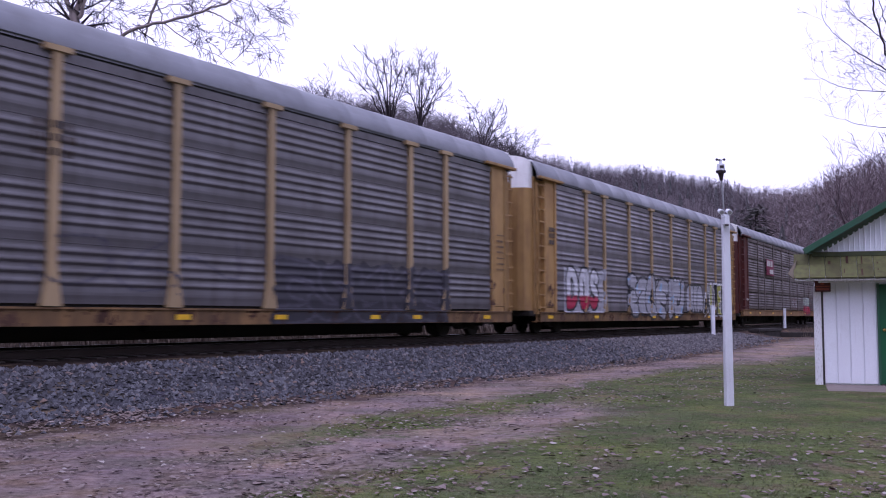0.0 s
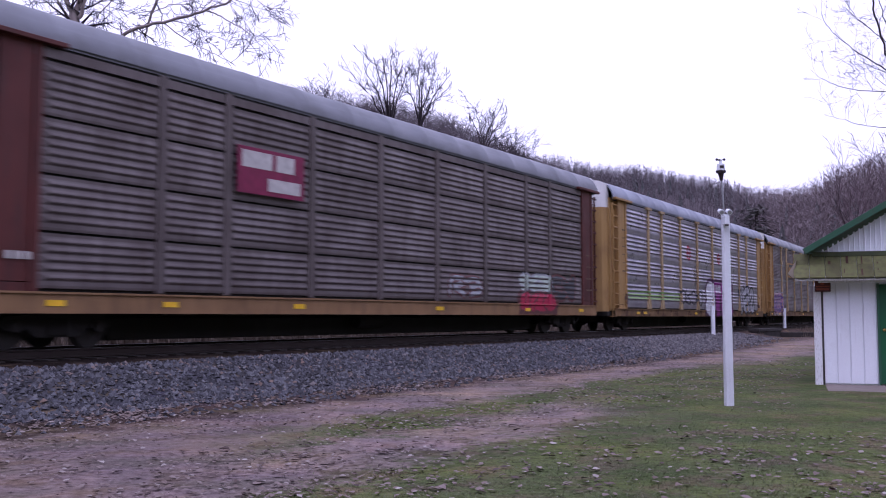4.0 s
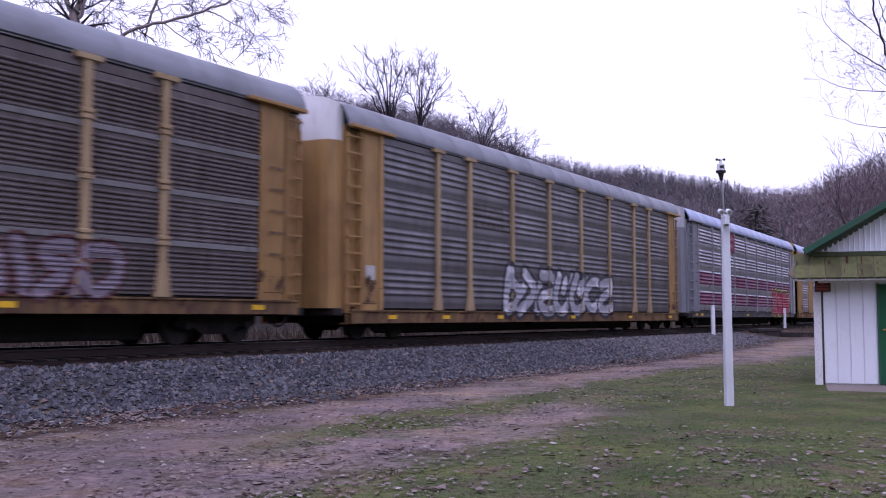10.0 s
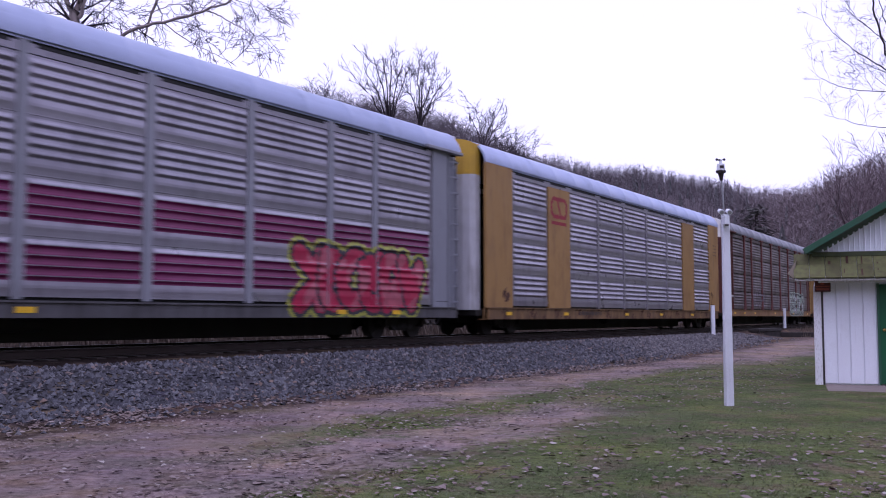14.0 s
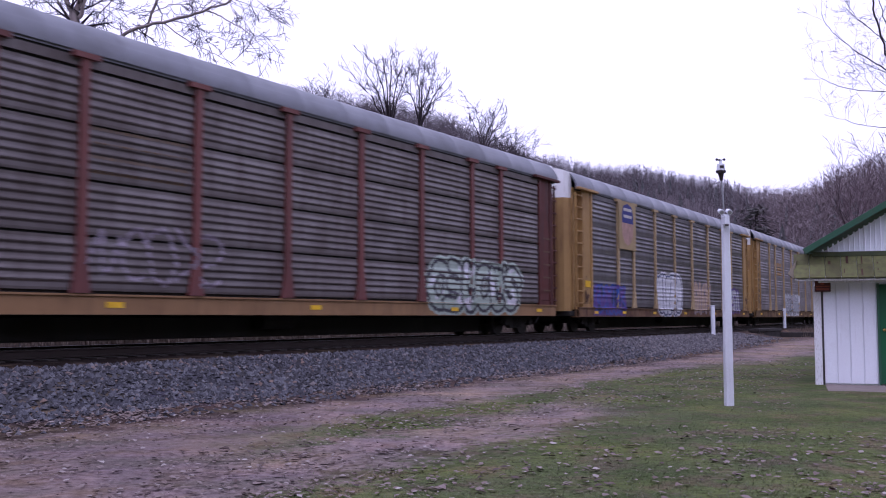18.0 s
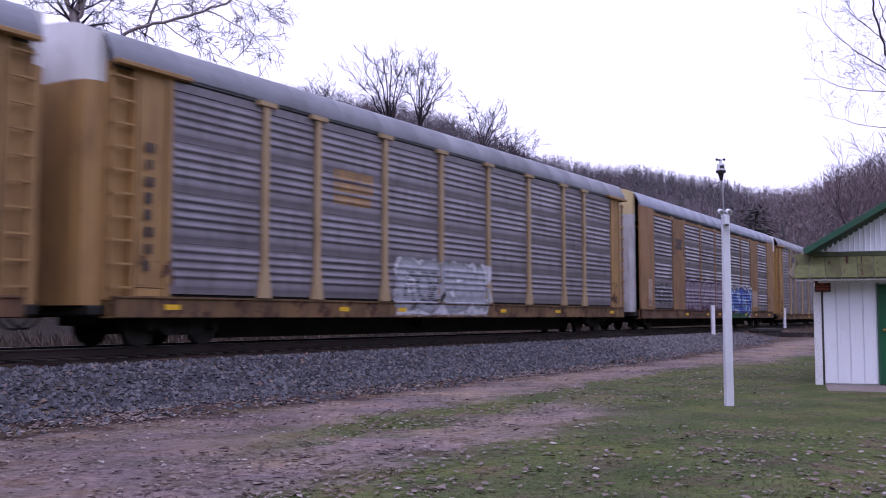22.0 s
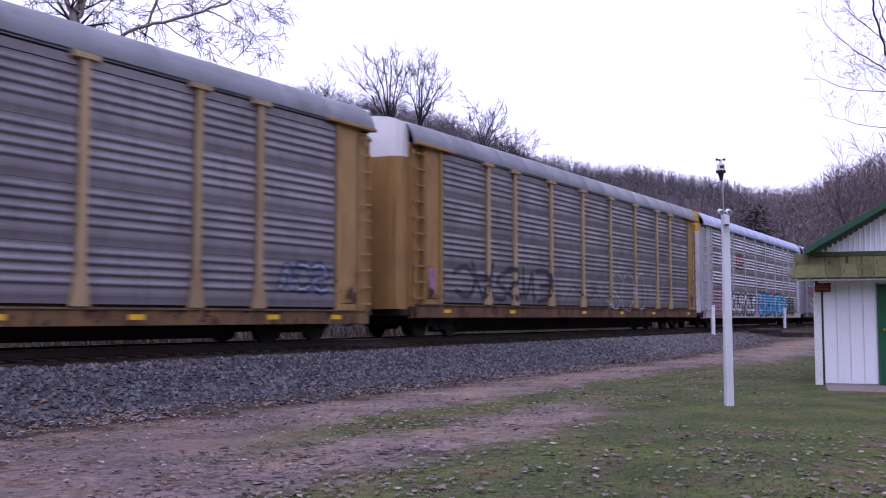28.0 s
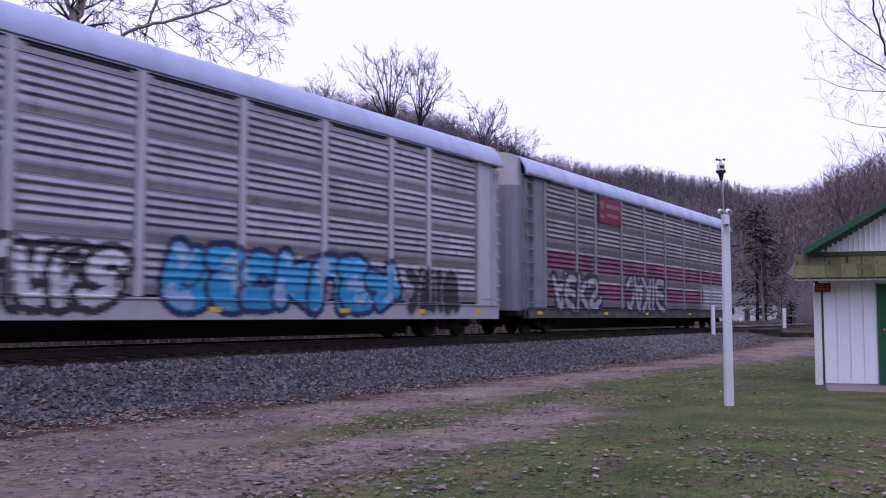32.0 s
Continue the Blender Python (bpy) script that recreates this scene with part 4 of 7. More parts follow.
def bars(spec, car, x0, x1, z0, z1, n, mat, name="stencil", label="", frac=0.55, seed=0, faint=True):
    """Unreadable lettering as short plain bars in n lines."""
    rng = random.Random(seed)
    h = (z1 - z0) / n
    if n > 3 and faint:
        mat = MARK_FAINT
    boxes = []
    for i in range(n):
        x = x0
        while x < x1 - 0.06:
            w = min(rng.uniform(0.06, 0.2), x1 - x)
            boxes.append((x, x + w, z0 + i * h, z0 + i * h + (h * frac if n < 4 or not faint else 0.055)))
            x += w + 0.05
    paint(spec, car, name, x0 - 0.02, x1 + 0.05, z0 - 0.02, z1 + 0.02, [(rect(*b), 0, mat, 0, 9) for b in boxes], label, 0.02, 0.02)


def reflectors(spec, car, xs):
    lo, hi = spec["sill"]
    z = lo + 0.55 * (hi - 0.06 - lo)
    me = shared("reflector", lambda: extrude_x("reflector", [(-0.008, -0.055), (-0.008, 0.055), (0, 0.055), (0, -0.055)], -0.2, 0.2, REFLECT))
    for x in xs:
        part("reflector", me, None, car, "", pose(x - CAR_L / 2, -HALF_W - 0.022, z))


def plate(spec, car, name, x0, x1, z0, z1, mat, label, out=0.11):
    bm = box(x0 - CAR_L / 2, x1 - CAR_L / 2, -HALF_W - out - 0.012, -HALF_W - out, z0, z1, 0.003)
    return part(name, bm, mat, car, label)


def on_plate(board, x0, z0, x1, z1, out, shapes):
    """Flat shapes on a plate, in fractions of it: (material, [(u0, v0, u1, v1)...])."""
    for mat, rects in shapes:
        bm = bmesh.new()
        for u0, v0, u1, v1 in rects:
            add_box(bm, x0 + u0 * (x1 - x0) - CAR_L / 2, x0 + u1 * (x1 - x0) - CAR_L / 2, -HALF_W - out - 0.018, -HALF_W - out - 0.0125, z0 + v0 * (z1 - z0), z0 + v1 * (z1 - z0))
        part("emblem", bm, mat, board)


def round_mark(x0, x1, z0, z1):
    """A plain rounded emblem: a long ring with a slanting bar across it."""
    w, h = x1 - x0, z1 - z0
    ring = [(0.16, 0.88), (0.05, 0.7), (0.05, 0.3), (0.16, 0.12), (0.84, 0.12), (0.95, 0.3), (0.95, 0.7), (0.84, 0.88), (0.16, 0.88)]
    bar = [(0.38, 0.88), (0.62, 0.12)]
    return [[(x0 + w * u, z0 + h * v) for u, v in p] for p in (ring, bar)]


DEEP = (0.43, 0.79)
SPECS = [
    dict(main=YELLOW, sheet=STEEL_OLD, roof=ROOF_GREY, cap=CAP_WHITE, style="shallow", post_mat=POST_YELLOW, posts="tee", sill=DEEP, sill_mat=SILL_YELLOW, label="yellow-posted car-carrier wagon with faded dark graffiti"),
    dict(main=YELLOW, sheet=STEEL_MID, roof=ROOF_GREY, cap=CAP_WHITE, style="shallow", post_mat=POST_YELLOW, posts="tee", sill=DEEP, sill_mat=SILL_YELLOW, label="yellow-posted car-carrier wagon with white, red and lime graffiti"),
    dict(main=RED_BROWN, sheet=STEEL_RUST, roof=ROOF_GREY, cap=CAP_WHITE, style="ribs5", posts="flat", post_mat=STEEL_RUST, sill=(0.66, 1.06), sill_mat=ORANGE, label="red-brown car-carrier wagon with a red plate and stained dark sheets"),
    dict(main=YELLOW, sheet=STEEL_NEW, roof=ROOF_MID, cap=CAP_WHITE, style="ribs4", post_mat=POST_YELLOW, posts="tee", sill=(0.62, 0.96), sill_mat=SILL_YELLOW, label="yellow-posted car-carrier wagon with bright silver sheets, purple graffiti"),
    dict(main=MUSTARD, sheet=STEEL_RUST, roof=ROOF_GREY, cap=CAP_WHITE, style="dense", post_mat=POST_YELLOW, posts="clamped", sill=(0.66, 1.0), sill_mat=SILL_YELLOW, strap=True, label="yellow-posted car-carrier wagon with dark brown louvred sheets"),
    dict(main=YELLOW, sheet=STEEL_OLD, roof=ROOF_GREY, cap=CAP_WHITE, style="shallow", post_mat=POST_YELLOW, posts="tee", sill=DEEP, sill_mat=SILL_YELLOW, label="yellow-posted car-carrier wagon with dull sheets and white graffiti"),
    dict(main=SILVER_PAINT, sheet=STEEL_NEW, roof=ROOF_BRIGHT, cap=PALE_PAINT, style="ribs4", posts="flat", sill=(0.58, 0.90), sill_mat=SILL_SILVER, stripe=True, cap_label="silver top of the end door", label="silver car-carrier wagon with dark red rib stripes and a red sign"),
    dict(main=MUSTARD, sheet=STEEL_NEW, roof=ROOF_BRIGHT, cap=CAP_YELLOW, style="ribs4", posts="plated", sill=(0.52, 0.92), sill_mat=SILL_YELLOW, door=DOOR_PALE, cap_label="bright yellow top of the end door", label="car-carrier wagon with mustard plates and bright silver ribbed sheets"),
    dict(main=RED_BROWN, sheet=STEEL_PINK, roof=ROOF_GREY, cap=CAP_WHITE, style="ribs5", posts="tee", post_mat=weathered("dusty_red_post_paint", (0.16, 0.05, 0.045), (0.09, 0.04, 0.04), 0.5, 0.6), sill=(0.64, 1.04), sill_mat=ORANGE, label="red-brown car-carrier wagon with rust-dusted sheets and pale green graffiti"),
    dict(main=YELLOW, sheet=STEEL_OLD, roof=ROOF_GREY, cap=CAP_WHITE, style="shallow", post_mat=POST_YELLOW, posts="tee", sill=(0.60, 0.98), sill_mat=RUSTY_YELLOW, label="yellow-posted car-carrier wagon with a shield sign and purple graffiti"),
    dict(main=YELLOW, sheet=STEEL, roof=ROOF_GREY, cap=CAP_WHITE, style="shallow", post_mat=POST_YELLOW, posts="tee", sill=(0.59, 1.02), sill_mat=SILL_YELLOW, label="yellow-posted car-carrier wagon with a white graffiti block"),
    dict(main=ORANGE, sheet=STEEL, roof=ROOF_MID, post_mat=ORANGE, chord=ORANGE, cap=CAP_CREAM, style="ribs4", posts="plated", sill=(0.53, 0.96), sill_mat=RUSTY_YELLOW, door=DOOR_PALE, cap_label="cream yellow top of the end door", label="car-carrier wagon with faded orange plates and blue graffiti"),
    dict(main=YELLOW, sheet=STEEL, roof=ROOF_GREY, cap=CAP_WHITE, style="shallow", post_mat=POST_YELLOW, posts="tee", sill=DEEP, sill_mat=SILL_YELLOW, label="yellow-posted car-carrier wagon with a pale sign, plain sheets"),
    dict(main=MUSTARD, sheet=STEEL_MID, roof=ROOF_GREY, cap=CAP_WHITE, style="shallow", post_mat=POST_YELLOW, posts="tee", sill=(0.58, 0.98), sill_mat=RUSTY_YELLOW, label="yellow-posted car-carrier wagon with rusty sill, faded black graffiti"),
    dict(main=PALE_PAINT, sheet=STEEL_NEW, roof=ROOF_BRIGHT, cap=CAP_YELLOW, style="ribs4", posts="flat", sill=(0.54, 1.0), door=DOOR_PALE, cap_label="bright yellow top of the end door", label="pale silver car-carrier wagon with bright blue and pink graffiti"),
    dict(main=SILVER_PAINT, sheet=STEEL, roof=ROOF_BRIGHT, cap=PALE_PAINT, style="ribs4", posts="flat", sill=(0.56, 0.94), sill_mat=SILL_SILVER, stripe=True, cap_label="silver top of the end door", label="last silver car-carrier wagon with red stripes and white graffiti"),
]
for spec in SPECS:
    build_car(spec)


def rust(spec, car, seed):
    """Rust at the feet of the end plates and in patches along the sill."""
    lo, hi = spec["sill"]

    def blot(limit):
        return lambda px, pz: (np.sin(px * 6.3 + seed) + np.sin(pz * 9 + px * 2.7 + seed * 2) + 0.8 * np.sin(px * 17 - pz * 13 + seed) + 0.6 * np.sin(px * 41 + pz * 29)
                               - 1.2 * np.clip((pz - hi) / 0.7, 0, 2)) > limit
    for x0, x1 in ((0.72, 1.62), (CAR_L - 1.62, CAR_L - 0.72)):
        paint(spec, car, "rust_stain", x0 - 0.02, x0 + 0.24, hi + 0.2, EAVE - 0.4, [(blot(1.0), 0, RUST_STREAK, 0, 9)], "brown rust runs", 0.03, 0.05)
        paint(spec, car, "rust_stain", x0, x1, hi + 0.18, hi + 0.95, [(blot(0.25), 0, RUST_STREAK, 0, 9)], "brown rust blotches", 0.04, 0.04)
    paint(spec, car, "rust_stain", 0.8, CAR_L - 0.8, lo + 0.01, hi - 0.06, [(blot(1.15), 0, RUST_STREAK, 0, 9)], "brown rust blotches", 0.06, 0.05)


def decorate():
    for i in (0, 1, 3, 4, 5, 7, 9, 10, 11, 12, 13):
        rust(SPECS[i], CARS[i], i * 1.7)
    S, C = SPECS, CARS
    # 0: faded dark lettering
    s, c = S[0], C[0]
    bubble(s, c, ["comb", "snake", "flag", "fork", "comb"], 14.9, 22.6, 0.35, 2.05, "soot", "smoke", "faded dark block graffiti", 0.17, 0.05, patch="soot", seed=1)
    bubble(s, c, ["hook", "flag", "zig"], 8.6, 13.9, 0.95, 2.3, "brown", "smoke", "faint brownish tag", 0.1, 0.022, lines=True, seed=2)
    bars(s, c, 8.6, 9.5, 3.5, 4.25, 3, MARK_DARK, "stencil", "", 0.6, 3)
    bars(s, c, 25.5, 26.0, 2.1, 3.4, 7, MARK_DARK, "stencil", "", 0.35, 4)
    reflectors(s, c, (0.9, 12.2, 15.2, 18.9, 20.9, 24.9))
    # 1
    s, c = S[1], C[1]
    lettering(s, c, [("D", 2.55, 3.35, "white"), ("O", 3.8, 4.3, "white"), ("S", 4.8, 5.35, "white")], 1.05, 2.3, 0.18, 0.055, "black", "white graffiti letters with black edges and red feet", "red", 1.4, "pale")
    bubble(s, c, ["snake", "snake", "dome", "comb", "bar", "dome"], 8.5, 16.9, 0.4, 2.6, "pale", "black", "grey-white graffiti with black edges", 0.27, 0.07, second="sky", more=1.75, seed=4)
    bubble(s, c, ["dome", "bar", "dome", "dome"], 17.0, 20.1, 0.75, 2.3, "pale", "black", "grey-white graffiti with black edges", 0.22, 0.06, seed=60)
    lettering(s, c, [("A", 20.35, 21.2, "black"), ("L", 21.45, 22.0, "lime"), ("I", 22.1, 22.7, "black"), ("E", 22.85, 23.4, "lime"), ("N", 23.65, 24.35, "black")], 0.85, 2.2, 0.15, 0.05, "white", "lime green, black and white graffiti letters")
    bars(s, c, 0.85, 1.35, 3.2, 3.9, 3, MARK_DARK, "stencil", "", 0.7, 6)
    bars(s, c, 25.5, 26.0, 1.9, 4.4, 9, MARK_DARK, "stencil", "", 0.3, 7)
    reflectors(s, c, (1.0, 5.3, 12.2, 15.5, 21.0, 25.2))
    # 2
    s, c = S[2], C[2]
    b = plate(s, c, "sign_plate", 6.35, 8.6, 3.35, 4.4, SIGN_RED, "dark red plate with white blocks")
    on_plate(b, 6.35, 3.35, 8.6, 4.4, 0.11, [(MARK_PALE, [(0.06, 0.56, 0.5, 0.92), (0.56, 0.56, 0.84, 0.92), (0.44, 0.1, 0.94, 0.38)])])
    bubble(s, c, ["flag", "hook", "comb"], 19.9, 22.6, 1.4, 2.15, "mint", "grey", "faded pale green graffiti", 0.1, 0.04, seed=8)
    bubble(s, c, ["snake", "wave", "comb", "hook"], 19.9, 23.0, 0.68, 1.55, "red", "brown", "dull red graffiti", 0.16, 0.06, patch="brown", seed=9)
    bubble(s, c, ["ring", "tent"], 22.4, 24.8, 1.1, 2.2, "black", "brown", "dark graffiti", 0.14, 0.05, seed=10)
    bubble(s, c, ["flag", "comb"], 15.3, 17.6, 1.15, 1.95, "grey", "brown", "small grey tag", 0.07, 0.03, seed=11)
    bars(s, c, 0.85, 1.35, 1.6, 1.85, 1, MARK_PALE, "stencil", "", 0.6, 12)
    bars(s, c, 25.5, 26.0, 1.6, 3.4, 4, MARK_PALE, "stencil", "", 0.35, 13)
    reflectors(s, c, (1.9, 4.6, 8.6, 14.9, 20.6, 25.1))
    # 3
    s, c = S[3], C[3]
    for z in (1.42, 1.56, 1.70):
        paint(s, c, "paint_band", 1.55, 8.9, z - 0.03, z + 0.05, [(rect(1.5, 8.9, z - 0.03, z + 0.05), 0, SPRAY["green"], 0, 9)], "pale green sprayed line")
    bubble(s, c, ["hook", "flag", "hook", "ring"], 8.6, 13.2, 0.9, 2.25, "grey", "soot", "sparse black graffiti strokes", 0.22, 0.05, lines=True, seed=14)
    lettering(s, c, [("S", 13.75, 14.85, "white"), ("T", 15.35, 16.35, "magenta"), ("K", 16.75, 17.55, "magenta"), ("E", 17.95, 18.6, "magenta")], 0.95, 2.2, 0.34, 0.13, "plum", "white and magenta graffiti letters with a heavy dark edge")
    paint(s, c, "graffiti", 15.2, 16.7, 1.75, 2.45, [(rect(15.35, 16.45, 1.9, 2.35), 0, SPRAY["white"], 0, 9)], "white top of a sprayed letter")
    bubble(s, c, ["fork", "comb", "bar", "snake"], 20.5, 24.4, 0.65, 2.5, "pale", "black", "grey-white graffiti with black strokes", 0.18, 0.07, seed=17)
    paint(s, c, "tag", 10.1, 10.9, 3.4, 4.3, [([[(10.2 + 0.55 * u, 3.5 + 0.65 * v) for u, v in glyph("ring")[0]], [(10.3, 3.82), (10.65, 3.82)]], 0.07, MARK_RED, 0, 9)], "small round red mark")
    paint(s, c, "tag", 15.8, 16.5, 3.5, 4.2, [([[(15.9 + 0.45 * u, 3.55 + 0.5 * v) for u, v in glyph("ring")[0]], [(16.0, 3.8), (16.3, 3.8)]], 0.06, MARK_RED, 0, 9)], "small round red mark")
    bars(s, c, 0.9, 1.3, 2.5, 4.6, 6, MARK_DARK, "stencil", "", 0.25, 18)
    reflectors(s, c, (2.9, 3.8, 11.6, 14.9, 17.3, 25.0))
    # 4
    s, c = S[4], C[4]
    b = plate(s, c, "sign_plate", 6.30, 8.90, 3.45, 4.5, YELLOW, "faded yellow plate with a dark rounded emblem")
    bm = bmesh.new()
    for st in round_mark(6.5, 8.7, 3.55, 4.4):
        for (ax, az), (bx, bz) in zip(st, st[1:]):
            add_tube(bm, (ax - CAR_L / 2, -HALF_W - 0.125, az), (bx - CAR_L / 2, -HALF_W - 0.125, bz), 0.10, sides=8)
    for v in bm.verts:
        v.co.y = -HALF_W - 0.123 + max(-0.008, min(0.0, (v.co.y + HALF_W + 0.123) * 0.1))
    part("emblem", bm, MARK_DARK, b)
    bubble(s, c, ["dome", "snake", "ring", "comb", "snake"], 1.5, 4.9, 0.75, 2.3, "purple", "pink", "lilac graffiti on purple", 0.12, 0.07, halo="pale", seed=20)
    bubble(s, c, ["zig", "bar", "flag", "hook"], 17.7, 21.6, 0.8, 2.15, "haze", "brown", "faded pinkish graffiti with dark edges", 0.14, 0.04, seed=21)
    bars(s, c, 25.5, 26.0, 2.0, 4.5, 5, MARK_DARK, "stencil", "", 0.25, 22)
    reflectors(s, c, (0.9, 3.4, 5.4, 12.6, 19.0, 25.2))
    # 5
    s, c = S[5], C[5]
    bubble(s, c, ["tent", "fork", "snake", "dome", "dome", "hook", "snake"], 8.0, 18.4, 0.45, 2.45, "pale", "soot", "white graffiti with black edges", 0.19, 0.09, second="white", more=0.9, slant=0.3, seed=23)
    bars(s, c, 6.35, 8.5, 3.45, 4.3, 3, MARK_DARK, "stencil", "dark faded lettering", 0.5, 24)
    plate(s, c, "sticker", 0.75, 1.15, 1.55, 1.95, MARK_PALE, "white sticker", 0.02)
    reflectors(s, c, (2.0, 4.8, 8.2, 14.0, 20.0, 25.3))
    # 6
    s, c = S[6], C[6]
    b = plate(s, c, "sign_plate", 6.45, 8.95, 4.35, 5.42, SIGN_RED, "red sign with unreadable pale lettering", 0.05)
    on_plate(b, 6.45, 4.35, 8.95, 5.42, 0.05, [(SIGN_FADED, [(0.06, 0.52, 0.22, 0.85), (0.06, 0.18, 0.22, 0.32), (0.12, 0.36, 0.2, 0.46), (0.30, 0.60, 0.92, 0.78), (0.34, 0.24, 0.86, 0.40)])])
    bubble(s, c, ["fork", "dome", "ring", "dome", "dome", "tent"], 19.0, 24.9, 0.58, 2.45, "red", "soot", "red and yellow-green graffiti with dark strokes", 0.24, 0.06, halo="lime", low="red", split=1.3, second="rose", more=0.3, seed=26)
    bars(s, c, 0.8, 1.3, 2.4, 4.7, 5, MARK_DARK, "stencil", "", 0.3, 27)
    bars(s, c, 4.6, 8.0, 0.66, 0.80, 1, MARK_DARK, "stencil", "", 0.9, 28)
    reflectors(s, c, (1.0, 2.0, 7.0, 12.1, 21.0, 23.4))
    # 7
    s, c = S[7], C[7]
    paint(s, c, "emblem", 4.7, 6.5, 3.9, 5.2, [(round_mark(4.85, 6.3, 4.15, 5.0), 0.07, MARK_RED, 0, 9), (rect(4.9, 6.2, 3.95, 4.07), 0, MARK_RED, 0, 9)], "orange-red rounded emblem", 0.03, 0.025)
    bars(s, c, 7.4, 9.6, 0.66, 0.8, 1, MARK_DARK, "stencil", "", 1.0, 29)
    reflectors(s, c, (1.6, 6.2, 12.5, 17.0, 21.8, 25.4))
    bars(s, c, 25.6, 26.3, 3.9, 4.6, 4, MARK_DARK, "stencil", "", 0.4, 30)
    # 8
    s, c = S[8], C[8]
    bubble(s, c, ["wave", "hook", "ring", "fork", "snake"], 6.3, 10.0, 1.1, 2.5, "grey", "haze", "faint lilac scribble", 0.06, 0.045, lines=True, seed=31)
    bubble(s, c, ["ring", "comb", "dome", "ring", "dome", "snake"], 17.9, 23.9, 0.66, 2.4, "mint", "soot", "pale green graffiti with white and dark edges", 0.16, 0.065, halo="mint", second="white", more=1.0, slant=0.12, seed=32)
    bars(s, c, 6.4, 8.8, 3.3, 4.4, 4, MARK_DARK, "stencil", "dark faded lettering", 0.4, 33)
    bars(s, c, 0.85, 1.35, 1.75, 1.95, 1, MARK_PALE, "stencil", "", 0.6, 34)
    bars(s, c, 25.5, 26.0, 1.5, 3.8, 5, MARK_PALE, "stencil", "", 0.3, 35)
    reflectors(s, c, (1.8, 4.2, 7.0, 13.0, 19.5, 25.2))
    # 9
    s, c = S[9], C[9]
    b = plate(s, c, "sign_plate", 4.22, 6.26, 3.45, 5.5, TAN_PLATE, "tall tan plate with a blue and pale shield")
    shield = [(0.25, 0.9), (0.5, 0.96), (0.75, 0.9), (0.84, 0.72), (0.82, 0.3), (0.68, 0.14), (0.5, 0.08), (0.32, 0.14), (0.18, 0.3), (0.16, 0.72)]
    for mat, lo, hi, y in ((flat_paint("pale_pink_enamel", (0.42, 0.26, 0.22)), 0.0, 0.58, 0.126), (flat_paint("blue_enamel", (0.025, 0.03, 0.20)), 0.55, 1.0, 0.128)):
        bm = bmesh.new()
        pts = [(u, min(hi, max(lo, v))) for u, v in shield]
        bm.faces.new([bm.verts.new((4.22 + u * 2.04 - CAR_L / 2, -HALF_W - y, 3.45 + v * 2.05)) for u, v in dict.fromkeys(pts)])
        part("emblem", bm, mat, b)
    on_plate(b, 4.22, 3.45, 6.26, 5.5, 0.115, [(MARK_PALE, [(0.26, 0.80, 0.74, 0.86), (0.26, 0.66, 0.74, 0.72)])])
    bubble(s, c, ["hook", "zig", "tent", "bar", "fork"], 1.6, 5.2, 0.66, 1.95, "purple", "royal", "purple graffiti", 0.15, 0.03, patch="purple", second="navy", seed=36)
    bubble(s, c, ["dome", "bar", "dome", "fork", "comb"], 9.1, 13.2, 0.62, 2.65, "white", "navy", "white graffiti with dark blots", 0.27, 0.03, halo="white", second="white", more=1.65, seed=37)
    bubble(s, c, ["dome", "bar", "dome", "fork"], 14.9, 18.3, 0.7, 2.5, "peach", "haze", "pale peach graffiti", 0.17, 0.03, seed=38)
    bubble(s, c, ["fork", "comb", "dome", "bar"], 20.7, 24.8, 0.7, 2.3, "pale", "purple", "pale and purple graffiti", 0.17, 0.07, seed=39)
    plate(s, c, "sticker", 0.8, 1.3, 1.75, 2.0, REFLECT, "yellow sticker", 0.02)
    reflectors(s, c, (1.9, 5.0, 8.9, 13.6, 18.9, 25.2))
    # 10
    s, c = S[10], C[10]
    bars(s, c, 6.85, 8.5, 3.45, 4.4, 3, YELLOW, "emblem", "dull yellow block of unreadable lettering", 0.75, 61)
    bubble(s, c, ["bow", "snake", "flag", "comb", "wave"], 9.6, 14.8, 0.66, 2.3, "pale", "grey", "white graffiti block with grey strokes", 0.14, 0.07, patch="white", seed=41)
    paint(s, c, "graffiti", 9.9, 12.2, 0.9, 2.1, [(word(["flag", "bow", "snake"], 10.1, 12.0, 1.0, 1.9), 0.07, SPRAY["black"], 0, 9)], "dark strokes")
    bars(s, c, 0.8, 1.05, 1.5, 4.2, 8, MARK_DARK, "stencil", "dark vertical column of unreadable marks", 0.6, 42, False)
    reflectors(s, c, (1.6, 7.3, 9.9, 15.8, 20.0, 25.2))
    # 11
    s, c = S[11], C[11]
    paint(s, c, "emblem", 4.66, 6.5, 3.5, 4.8, [([[(5.1, 4.32), (6.02, 4.32)], [(5.1, 3.98), (6.02, 3.98)], [(5.3, 4.15), (5.85, 4.15)]], 0.085, MARK_DARK, 0, 9), ([[(4.95, 4.65), (4.8, 4.65), (4.8, 3.65), (4.95, 3.65)], [(6.2, 4.65), (6.38, 4.65), (6.38, 3.65), (6.2, 3.65)]], 0.04, MARK_DARK, 0, 9)], "dark faded emblem in brackets", 0.03, 0.026)
    bubble(s, c, ["dome", "dome", "fork", "dome", "comb", "dome"], 6.3, 14.2, 0.85, 2.6, "haze", "plum", "grey graffiti with dark red and black outlines", 0.25, 0.06, seed=43)
    bubble(s, c, ["hook", "ring", "flag", "wave"], 8.0, 13.6, 0.9, 2.1, "pale", "black", "thin black graffiti strokes", 0.1, 0.03, lines=True, seed=63)
